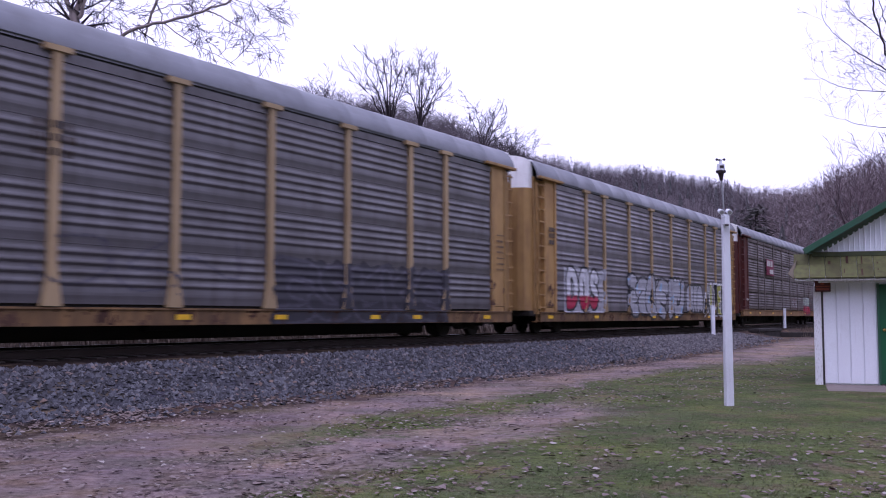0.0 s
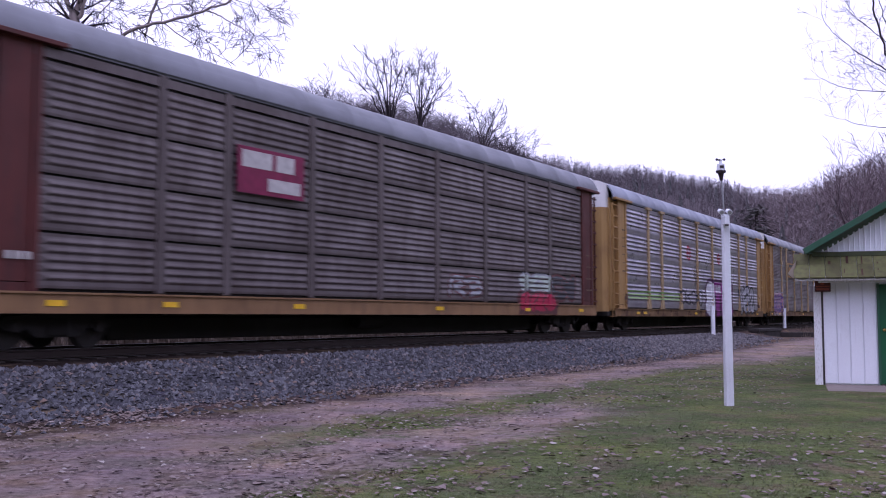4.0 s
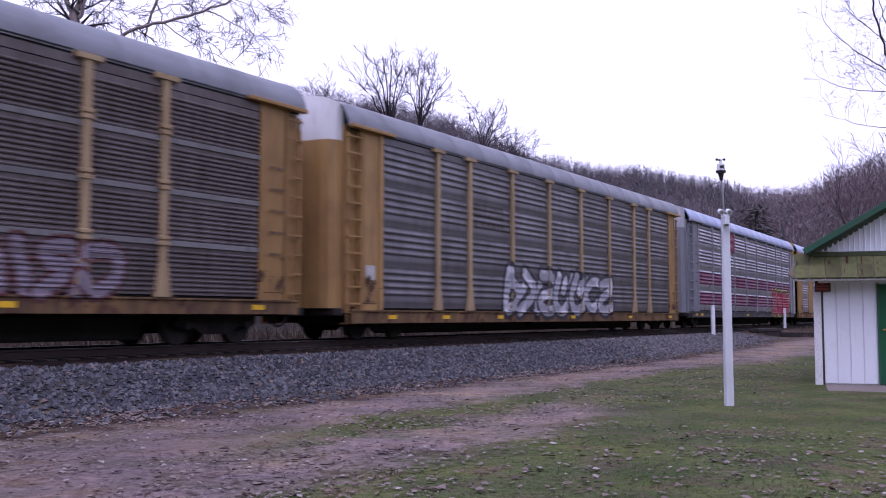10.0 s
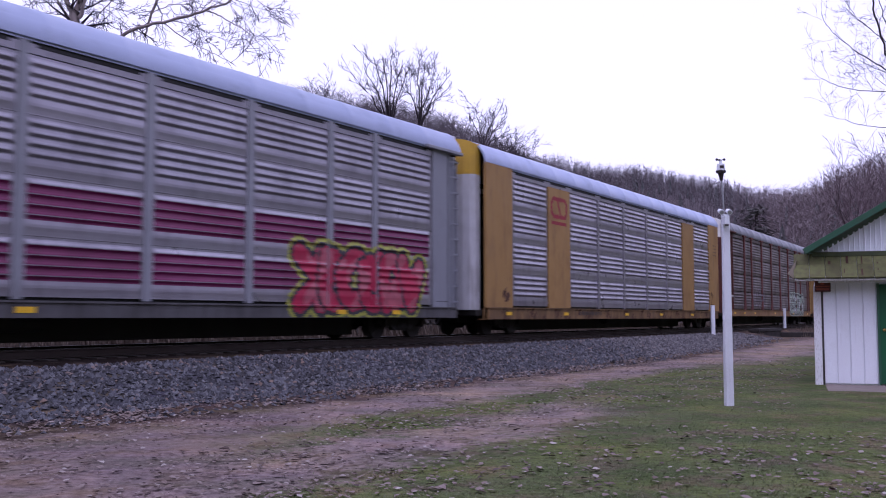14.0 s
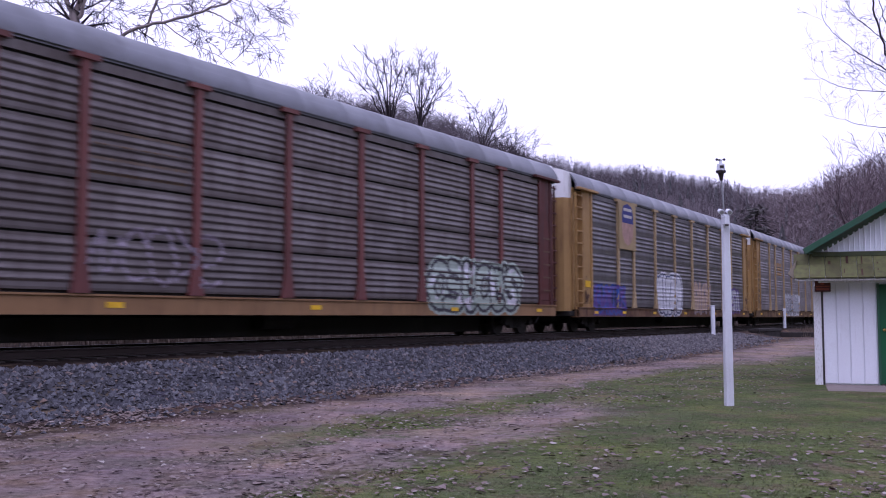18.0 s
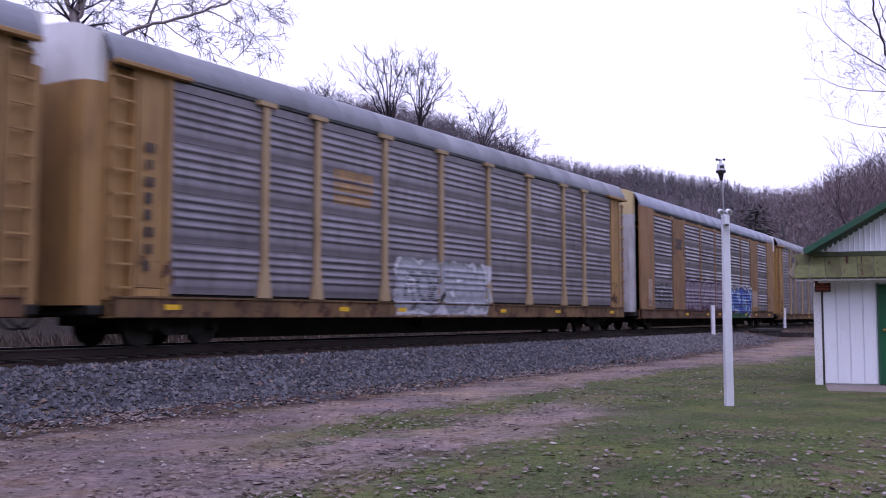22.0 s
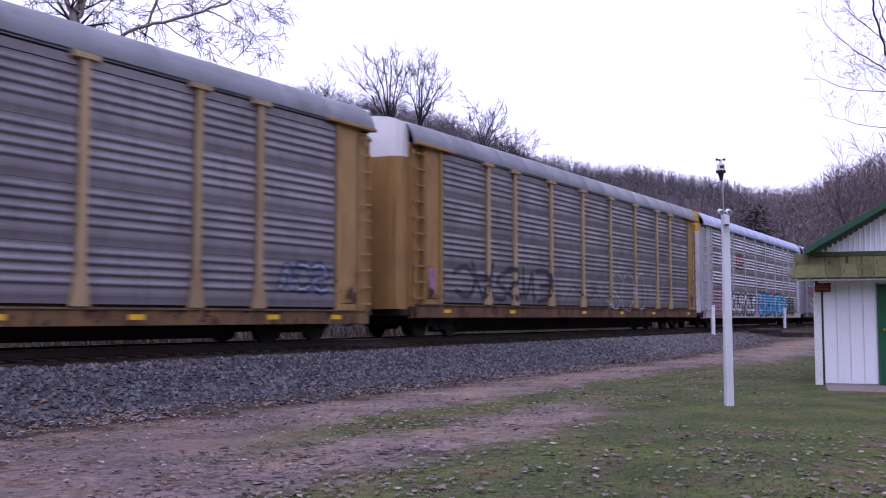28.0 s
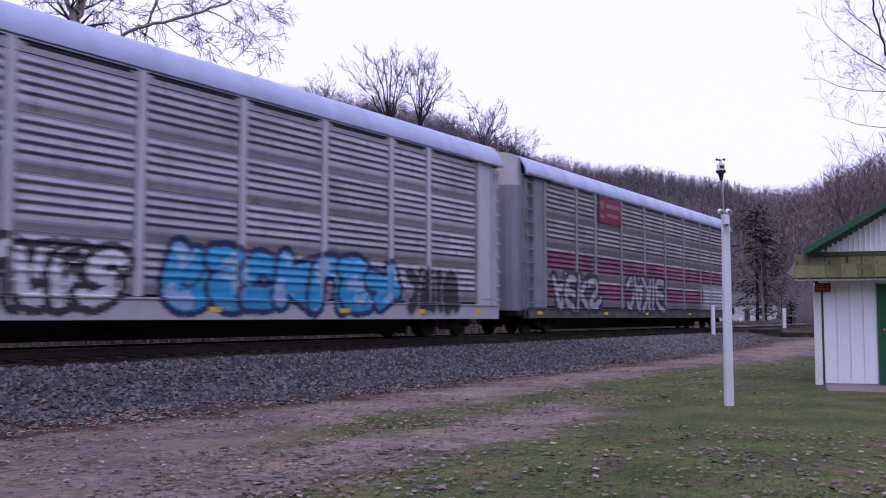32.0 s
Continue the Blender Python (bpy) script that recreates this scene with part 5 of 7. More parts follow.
    bubble(s, c, ["snake", "tent", "comb", "dome", "fork"], 15.0, 20.4, 0.66, 2.4, "royal", "navy", "blue graffiti with white edges over green and orange", 0.2, 0.06, halo="white", second="sky", more=0.6, seed=44)
    paint(s, c, "graffiti", 15.0, 20.2, 0.55, 1.0, [(rect(15.2, 19.8, 0.56, 0.8), 0, SPRAY["deepgreen"], 0, 9)], "dark green sprayed foot")
    bubble(s, c, ["wave", "hook", "tent", "snake"], 1.9, 4.3, 1.15, 2.2, "grey", "black", "black scribble", 0.03, 0.035, seed=45)
    paint(s, c, "paint_patch", 0.9, 1.6, 1.0, 2.4, [(rect(0.95, 1.5, 1.1, 2.3), 0, SPRAY["peach"], 0, 9)], "pale patch of repainted plate")
    paint(s, c, "paint_patch", 20.6, 22.1, 0.9, 2.3, [(rect(20.7, 21.9, 1.2, 2.2), 0, SPRAY["peach"], 0, 9)], "pale patch of repainted plate")
    bars(s, c, 8.0, 10.0, 0.62, 0.76, 1, MARK_DARK, "stencil", "", 1.0, 46)
    reflectors(s, c, (6.9, 10.6, 13.0, 19.0, 21.6, 25.3))
    # 12
    s, c = S[12], C[12]
    b = plate(s, c, "sign_plate", 4.55, 6.15, 3.5, 5.1, TAN_PLATE, "pale tan plate with a small blue block")
    on_plate(b, 4.55, 3.5, 6.15, 5.1, 0.11, [(flat_paint("pale_faded_enamel", (0.42, 0.33, 0.32)), [(0.15, 0.05, 0.85, 0.62)]), (flat_paint("dark_blue_enamel", (0.03, 0.035, 0.16)), [(0.15, 0.66, 0.85, 0.95)])])
    bars(s, c, 7.0, 11.3, 4.45, 4.85, 1, MARK_DARK, "stencil", "dark faded lettering", 0.8, 47)
    bubble(s, c, ["wave", "hook", "snake"], 23.0, 25.0, 1.1, 2.0, "grey", "navy", "thin dark blue tag", 0.03, 0.02, seed=48)
    reflectors(s, c, (1.6, 12.0, 16.0, 19.0, 22.9, 25.2))
    # 13
    s, c = S[13], C[13]
    bubble(s, c, ["hook", "tent", "flag", "snake", "wave", "comb"], 2.1, 9.2, 0.95, 2.45, "grey", "soot", "faded black graffiti", 0.1, 0.085, lines=True, seed=49)
    bubble(s, c, ["snake", "ring", "bow"], 14.3, 19.2, 0.62, 2.75, "grey", "pale", "thin white graffiti outlines", 0.16, 0.04, lines=True, seed=50)
    bubble(s, c, ["zig", "wave"], 10.5, 15.0, 1.0, 2.0, "grey", "black", "faint grey tag", 0.05, 0.02, lines=True, seed=51)
    plate(s, c, "sticker", 0.75, 1.15, 1.3, 2.0, SPRAY["pink"], "faded pink sticker", 0.02)
    bars(s, c, 25.5, 26.0, 2.0, 3.8, 6, MARK_DARK, "stencil", "", 0.3, 52)
    reflectors(s, c, (1.8, 6.0, 12.0, 16.0, 20.0, 25.2))
    # 14
    s, c = S[14], C[14]
    bubble(s, c, ["dome", "bar", "dome", "dome", "dome", "snake"], 1.4, 5.5, 0.56, 2.2, "pink", "smoke", "dull pink graffiti with grey edges", 0.22, 0.05, low="pink", split=1.0, patch="pink", seed=53)
    bubble(s, c, ["ring", "bar", "dome", "bar", "cup", "dome", "dome", "snake"], 5.4, 11.8, 0.6, 2.1, "white", "soot", "white graffiti with black strokes", 0.14, 0.10, slant=0.3, second="soot", more=1.1, seed=54)
    bubble(s, c, ["dome", "snake", "hook", "fork", "cup", "snake", "arrow"], 12.3, 21.1, 0.56, 2.3, "blue", "navy", "bright blue graffiti with dark edges", 0.24, 0.085, second="sky", seed=55)
    bubble(s, c, ["fork", "dome", "bar", "dome"], 21.2, 24.2, 0.6, 2.1, "soot", "grey", "dark grey graffiti", 0.2, 0.035, seed=56)
    paint(s, c, "emblem", 6.6, 9.0, 3.3, 4.5, [(round_mark(6.85, 8.65, 3.6, 4.3), 0.08, MARK_RED, 0, 9), (rect(6.8, 8.7, 3.38, 3.46), 0, MARK_DARK, 0, 9)], "red rounded emblem", 0.03, 0.026)
    bars(s, c, 0.85, 1.25, 2.6, 4.8, 5, MARK_DARK, "stencil", "", 0.25, 57)
    reflectors(s, c, (1.1, 14.0, 18.5, 22.0, 25.2))
    # 15
    s, c = S[15], C[15]
    b = plate(s, c, "sign_plate", 6.45, 8.95, 4.4, 5.45, SIGN_RED, "red sign with unreadable pale lettering", 0.05)
    on_plate(b, 6.45, 4.4, 8.95, 5.45, 0.05, [(SIGN_FADED, [(0.06, 0.52, 0.22, 0.85), (0.06, 0.18, 0.22, 0.32), (0.30, 0.60, 0.92, 0.76), (0.34, 0.26, 0.86, 0.40)])])
    bubble(s, c, ["tent", "comb", "fork", "snake"], 1.9, 6.9, 0.6, 2.45, "pale", "soot", "white graffiti with black edges", 0.13, 0.11, seed=58)
    bubble(s, c, ["hook", "tent", "fork", "bar", "comb"], 9.3, 14.8, 0.6, 2.6, "pale", "soot", "grey-white graffiti with black edges", 0.13, 0.11, seed=59)
    paint(s, c, "paint_patch", 20.8, 24.9, 0.8, 2.3, [(rect(20.95, 24.7, 0.98, 2.25), 0, SPRAY["pale"], 0, 9)], "pale repainted block")
    reflectors(s, c, (1.0, 7.2, 12.1, 18.5, 25.0))


decorate()


# ---------------------------------------------------------------- bare trees
BARK = weathered("grey_brown_bark", (0.040, 0.029, 0.034), (0.024, 0.018, 0.022), 0.5, 0.95, 0, (4, 4, 0.6), 0.5)
TWIG = weathered("twig_bark", (0.034, 0.023, 0.03), (0.02, 0.014, 0.018), 0.5, 0.95, 0, (1, 1, 1), 0)
TWIG_PALE = weathered("reddish_twig_bark", (0.15, 0.105, 0.12), (0.10, 0.07, 0.08), 0.5, 0.95, 0, (1, 1, 1), 0)
BARK_BIG = weathered("mottled_tan_bark", (0.36, 0.30, 0.29), (0.10, 0.08, 0.08), 0.5, 0.95, 0, (4, 4, 0.6), 0.5)
BARK_PALE = weathered("pale_bark", (0.22, 0.18, 0.155), (0.10, 0.08, 0.07), 0.5, 0.95, 0, (4, 4, 0.6), 0.5)


def limb(verts, faces, pts, radii, sides):
    """A bent, tapering limb."""
    k = len(verts)
    n = len(pts)
    for i, (p, r) in enumerate(zip(pts, radii)):
        d = (pts[min(i + 1, n - 1)] - pts[max(i - 1, 0)]).normalized()
        a = d.orthogonal().normalized()
        b = d.cross(a)
        for j in range(sides):
            t = 2 * math.pi * j / sides
            verts.append(p + (a * math.cos(t) + b * math.sin(t)) * r)
    for i in range(n - 1):
        for j in range(sides):
            c, e = k + i * sides + j, k + i * sides + (j + 1) % sides
            faces.append((c, e, e + sides, c + sides))


def grow(trunk, crown, rng, base, way, length, radius, level, levels, droop, spread, kids, min_r):
    n = 5 if level == 0 else 4
    pts, radii = [base.copy()], [radius]
    d = way.normalized()
    for i in range(n):
        d = (d + Vector((rng.gauss(0, 0.13), rng.gauss(0, 0.13), rng.gauss(0.03, 0.07) - droop * 0.06 * level))).normalized()
        pts.append(pts[-1] + d * (length / n))
        radii.append(max(min_r, radius * (1 - 0.72 * (i + 1) / n)))
    v, f = trunk if level < 2 else crown
    limb(v, f, pts, radii, 8 if level == 0 else (5 if level < 2 else 3))
    if level >= levels:
        return
    m = kids[level]
    for i in range(m):
        q = 0.3 + 0.7 * (i + rng.random()) / m if level == 0 else 0.18 + 0.82 * (i + rng.random()) / m
        j = min(n - 1, int(q * n))
        p = pts[j].lerp(pts[j + 1], q * n - j)
        ax = (pts[j + 1] - pts[j]).normalized()
        side = Matrix.Rotation(rng.uniform(0, 2 * math.pi), 3, ax) @ ax.orthogonal().normalized()
        ang = radians(rng.uniform(*spread))
        w = ax * math.cos(ang) + side * math.sin(ang)
        grow(trunk, crown, rng, p, w, length * rng.uniform(0.42, 0.68) * (1.15 - 0.4 * q), max(min_r, radius * (1 - 0.72 * q) * 0.62), level + 1, levels, droop, spread, kids, min_r)


def bare_tree(x, y, height, radius, seed, label, levels=4, kids=(7, 6, 6, 4), droop=0.0, spread=(25, 60), min_r=0.012, lean=(0, 0), bark=None, forks=1, twig=None):
    rng = random.Random(seed)
    tree = tagged(new("bare_tree"), label, "tree")
    tree.location = (x, y, ground_z(x, y) - 0.1)
    trunk, crown = ([], []), ([], [])
    for i in range(forks):
        w = Vector((lean[0] + (rng.uniform(-0.28, 0.28) if forks > 1 else 0), lean[1] + (rng.uniform(-0.2, 0.2) if forks > 1 else 0), 1))
        grow(trunk, crown, rng, Vector((0.3 * i, 0, 0)), w, height * rng.uniform(0.62, 0.75), radius, 0, levels, droop, spread, kids, min_r)
    part("trunk", mesh_of("trunk", *trunk, bark or BARK, True), None, tree)
    part("crown", mesh_of("crown", *crown, twig or TWIG), None, tree)
    return tree


def guided_limbs(tree, rng, limbs, kids, min_r, twig=None, reach=1.0, fine_kids=(5, 5, 5, 4), bark=None, lift=-0.15, droop=0.6, spread=(25, 65)):
    """Heavy limbs along given ways, with twigs of their own."""
    trunk, crown = ([], []), ([], [])
    for pts, r0, r1 in limbs:
        p = [Vector(q) for q in pts]
        fine = []
        for a, b in zip(p, p[1:]):
            k = min(0.05, 0.022 * (b - a).length)
            for i in range(4):
                fine.append(a.lerp(b, i / 4) + Vector((rng.gauss(0, k), rng.gauss(0, k), rng.gauss(0, k))))
        fine.append(p[-1])
        n = len(fine)
        limb(*trunk, fine, [r0 + (r1 - r0) * i / (n - 1) for i in range(n)], 6)
        for i in range(kids):
            q = 0.15 + 0.85 * (i + rng.random()) / kids
            j = min(n - 2, int(q * (n - 1)))
            ax = (fine[j + 1] - fine[j]).normalized()
            side = Matrix.Rotation(rng.uniform(0, 2 * math.pi), 3, ax) @ ax.orthogonal().normalized()
            ang = radians(rng.uniform(30, 75))
            w = ax * math.cos(ang) + side * math.sin(ang) + Vector((0, 0, lift))
            r = r0 + (r1 - r0) * q
            grow(trunk, crown, rng, fine[j], w, reach * rng.uniform(0.9, 2.6), max(min_r, r * 0.45), 2, 4, droop, spread, fine_kids, min_r)
    part("trunk", mesh_of("trunk", *trunk, bark or BARK, True), None, tree)
    part("crown", mesh_of("crown", *crown, twig or TWIG), None, tree)


def place(px, py, depth):
    """World x and z seen over the lawn at a bearing and height, both as slopes from the eye, for a thing at that depth."""
    return px * depth, EYE_Z + py * depth


def build_trees():
    # two crowns above the roofs, further ones beside them
    def fan(x, d, seed, label, fork, tips, r):
        t = tagged(new("bare_tree"), label, "tree")
        t.location = (x, d, ground_z(x, d) - 0.1)
        rg = random.Random(seed)

        def pt(sx, sz, dd=0.0):
            px, pz = place(sx, sz, d + dd)
            return (px - x, dd, pz - t.location.z)
        limbs = [([(0, 0, 0), (0.1, 0, 3), pt(*fork)], r, r * 0.55)]
        for sx, sz in tips:
            sx, sz = fork[0] + (sx - fork[0]) * 0.9, fork[1] + (sz - fork[1]) * 0.82
            dd = rg.uniform(-2.5, 2.5)
            q = rg.uniform(0.0, 0.12)
            mid = (fork[0] + (sx - fork[0]) * 0.42, fork[1] + (sz - fork[1]) * 0.52)
            limbs.append(([pt(fork[0], fork[1] - q * 0.1), pt(*mid, dd * 0.5), pt(sx, sz, dd)], r * 0.30, 0.018))
        guided_limbs(t, rg, limbs, 8, 0.012, reach=0.7, fine_kids=(4, 3, 3, 3), lift=0.3, droop=-0.25, spread=(25, 58))

    wide = "bare broadleaf tree with a wide crown behind the railway"
    fan(-3.35, 62, 31, wide, (-0.0555, 0.20), [(-0.102, 0.268), (-0.086, 0.275), (-0.075, 0.287), (-0.064, 0.29), (-0.053, 0.291), (-0.041, 0.284), (-0.03, 0.28)], 0.2)
    fan(-1.5, 62, 32, wide, (-0.0245, 0.205), [(-0.043, 0.255), (-0.026, 0.283), (-0.018, 0.28), (-0.005, 0.27), (0.012, 0.264), (0.008, 0.245)], 0.18)
    fan(3.05, 72, 33, "bare tree with spreading limbs behind the railway", (0.0415, 0.178), [(0.025, 0.22), (0.033, 0.225), (0.046, 0.218), (0.06, 0.222), (0.07, 0.215), (0.064, 0.19)], 0.17)
    fan(5.3, 76, 34, "low bare tree with bent limbs behind the railway", (0.067, 0.158), [(0.058, 0.19), (0.072, 0.185), (0.083, 0.195), (0.09, 0.187), (0.094, 0.172)], 0.15)
    fan(-9.4, 75, 35, "faint bare tree behind the railway", (-0.126, 0.205), [(-0.142, 0.252), (-0.135, 0.24), (-0.12, 0.238), (-0.111, 0.245)], 0.045)
    # big tree whose lower limbs hang over the train
    d = 34.0
    big = tagged(new("bare_tree"), "large bare tree with long hanging limbs behind the railway", "tree")
    bx = -12.6
    big.location = (bx, d, ground_z(bx, d) - 0.1)
    gz = big.location.z
    rng = random.Random(21)

    def at(sx, sz, dd=0.0):
        x, z = place(sx, sz, d + dd)
        return (x - bx, dd, z - gz)
    limbs = [
        ([(0, 0, 0), (0.05, 0, 5), at(-0.388, 0.297), at(-0.389, 0.318)], 0.3, 0.15),
        ([at(-0.388, 0.314), at(-0.394, 0.326), at(-0.400, 0.338), at(-0.411, 0.370)], 0.11, 0.06),
        ([at(-0.388, 0.316), at(-0.384, 0.327), at(-0.379, 0.339), at(-0.369, 0.376)], 0.12, 0.06),
        ([at(-0.389, 0.309), at(-0.381, 0.316), at(-0.378, 0.333), at(-0.374, 0.363)], 0.09, 0.05),
        ([at(-0.390, 0.309), at(-0.401, 0.324), at(-0.408, 0.336), at(-0.420, 0.357)], 0.06, 0.03),
        ([at(-0.386, 0.267, 1), at(-0.358, 0.283, 1), at(-0.332, 0.298, 1), at(-0.317, 0.305, 1), at(-0.293, 0.309, 1), at(-0.264, 0.317, 1), at(-0.249, 0.322, 1), at(-0.228, 0.330, 1), at(-0.199, 0.346, 1)], 0.075, 0.035),
        ([at(-0.298, 0.351, 2), at(-0.302, 0.330, 2), at(-0.307, 0.318, 2), at(-0.310, 0.306, 2), at(-0.313, 0.293, 2)], 0.065, 0.035),
        ([at(-0.249, 0.322, 1), at(-0.234, 0.315, 1), at(-0.213, 0.304, 1), at(-0.201, 0.294, 1), at(-0.186, 0.279, 1), at(-0.181, 0.274, 1)], 0.026, 0.008),
        ([at(-0.293, 0.308, 1), at(-0.281, 0.298, 1), at(-0.266, 0.289, 1), at(-0.251, 0.280, 1), at(-0.236, 0.273, 1), at(-0.219, 0.264, 1)], 0.024, 0.008),
        ([at(-0.261, 0.318, 1), at(-0.258, 0.306, 1), at(-0.250, 0.291, 1), at(-0.242, 0.276, 1)], 0.018, 0.007),
        ([at(-0.307, 0.318, 1.5), at(-0.288, 0.328, 1.5), at(-0.267, 0.328, 1.5), at(-0.257, 0.320, 1.5)], 0.018, 0.008),
        ([at(-0.345, 0.338, 1), at(-0.359, 0.320, 1), at(-0.377, 0.304, 1)], 0.024, 0.012),
        ([at(-0.371, 0.336, 2), at(-0.356, 0.324, 2), at(-0.337, 0.310, 2)], 0.02, 0.008),
        ([at(-0.217, 0.345, 2), at(-0.196, 0.332, 2), at(-0.178, 0.322, 2), at(-0.172, 0.321, 2)], 0.014, 0.006),
        ([at(-0.229, 0.339, 2), at(-0.222, 0.322, 2), at(-0.204, 0.309, 2), at(-0.191, 0.297, 2)], 0.012, 0.006),
    ]
    guided_limbs(big, rng, limbs, 8, 0.0085, reach=0.55, fine_kids=(5, 4, 4, 3), bark=BARK_BIG, lift=-0.05, droop=0.15)
    # tree at the edge, whose boughs reach in over the hut
    e, ex = 30.0, 15.6
    side = tagged(new("bare_tree"), "bare tree with long thin boughs rising beside the hut", "tree")
    side.location = (ex, e, ground_z(ex, e) - 0.1)
    gz2 = side.location.z

    def at2(sx, sz, dd=0.0):
        x, z = place(sx, sz, e + dd)
        return (x - ex, dd, z - gz2)
    limbs = [
        ([(0, 0, 0), (0.1, 0, 4), at2(0.507, 0.261), at2(0.500, 0.333), at2(0.490, 0.456)], 0.3, 0.1),
        ([at2(0.502, 0.243), at2(0.464, 0.259), at2(0.445, 0.271), at2(0.436, 0.276), at2(0.425, 0.285), at2(0.413, 0.295), at2(0.403, 0.306), at2(0.399, 0.315), at2(0.398, 0.330)], 0.024, 0.0042),
        ([at2(0.505, 0.228), at2(0.482, 0.234), at2(0.450, 0.235), at2(0.429, 0.237), at2(0.409, 0.243), at2(0.394, 0.250), at2(0.383, 0.261)], 0.0192, 0.004),
        ([at2(0.477, 0.243), at2(0.465, 0.277), at2(0.456, 0.309), at2(0.452, 0.336), at2(0.448, 0.357)], 0.036, 0.024),
        ([at2(0.501, 0.267), at2(0.465, 0.287), at2(0.449, 0.302), at2(0.432, 0.316), at2(0.420, 0.328)], 0.018, 0.0048),
        ([at2(0.452, 0.300), at2(0.437, 0.311), at2(0.426, 0.327), at2(0.420, 0.342)], 0.0108, 0.0048),
        ([at2(0.464, 0.255), at2(0.448, 0.262), at2(0.433, 0.270), at2(0.429, 0.282)], 0.012, 0.0048),
        ([at2(0.494, 0.225), at2(0.464, 0.241), at2(0.450, 0.252), at2(0.442, 0.265)], 0.012, 0.0042),
        ([at2(0.499, 0.193), at2(0.462, 0.197), at2(0.446, 0.198), at2(0.428, 0.202), at2(0.411, 0.207), at2(0.398, 0.211)], 0.0144, 0.004),
        ([at2(0.478, 0.279), at2(0.466, 0.308), at2(0.458, 0.336)], 0.021, 0.012),
        ([at2(0.450, 0.235), at2(0.447, 0.243), at2(0.440, 0.252)], 0.0084, 0.004),
    ]
    guided_limbs(side, rng, limbs, 8, 0.0035, reach=0.45, fine_kids=(3, 3, 3, 2), lift=0.15, droop=-0.1, bark=TWIG)
    # thicket on the slope behind the hut
    for i in range(5):
        x = 23.6 + i * 1.1 + rng.uniform(-0.4, 0.4)
        y = 52 + rng.uniform(-3, 6)
        bare_tree(x, y, 11.0 + 0.9 * i + rng.uniform(-1, 1), 0.10, 40 + i, "slender bare tree of the thicket behind the hut", 4, (8, 5, 4, 3), 0, (15, 38), 0.008, twig=TWIG_PALE)


def conifer(x, y, h, w, seed, label):
    rng = random.Random(seed)
    t = tagged(new("conifer"), label, "tree")
    t.location = (x, y, ground_z(x, y) - 0.1)
    v, f = [], []
    limb(v, f, [Vector((0, 0, 0)), Vector((0.1, 0, h * 0.5)), Vector((0, 0, h))], [0.22, 0.14, 0.03], 7)
    part("trunk", mesh_of("trunk", v, f, BARK, True), None, t)
    v, f = [], []
    n = int(h * 20)
    for i in range(n):
        z = h * (0.12 + 0.87 * (i / n))
        r = w * (1 - (z / h - 0.12) / 0.95) ** 0.55 * rng.uniform(0.45, 1.1) + 0.15
        a = rng.uniform(0, 2 * math.pi)
        d = Vector((math.cos(a), math.sin(a), 0))
        tip = d * r + Vector((0, 0, z - 0.22 * r))
        root = Vector((0, 0, z))
        for k in range(11):
            q = 0.2 + 0.8 * k / 10
            c = root.lerp(tip, q) + Vector((rng.gauss(0, 0.08), rng.gauss(0, 0.08), rng.gauss(-0.05, 0.06)))
            s = d.cross(Vector((0, 0, 1))) * rng.uniform(-0.85, 0.85) * (1.1 - q * 0.5) * min(1, r)
            e = d * rng.uniform(0.2, 0.6) + Vector((0, 0, rng.uniform(-0.25, 0.05)))
            m = len(v)
            v += [c, c + s, c + s * 0.6 + e]
            f.append((m, m + 1, m + 2))
    part("crown", mesh_of("crown", v, f, NEEDLE), None, t)


NEEDLE = weathered("dark_needles", (0.085, 0.08, 0.074), (0.11, 0.094, 0.094), 0.5, 0.9, 0, (1, 1, 1), 0)
build_trees()
conifer(35.6, 110, 14.0, 6.0, 1, "dark ragged conifer beyond the track")
conifer(40.5, 122, 12.5, 5.0, 2, "dark ragged conifer beyond the track")
conifer(31.8, 118, 11.5, 2.6, 3, "dark ragged conifer beyond the track")
conifer(47.2, 132, 3.6, 1.3, 4, "small dark clipped conifer beyond the track")
bare_tree(33.0, 100, 9.0, 0.16, 71, "bare tree with pale trunk beyond the track", 3, (8, 5, 4, 3), 0, (20, 50), 0.014, (0, 0), BARK_PALE)
bare_tree(36.6, 104, 8.0, 0.15, 72, "bare tree with pale trunk beyond the track", 3, (8, 5, 4, 3), 0, (20, 50), 0.014, (0, 0), BARK_PALE)


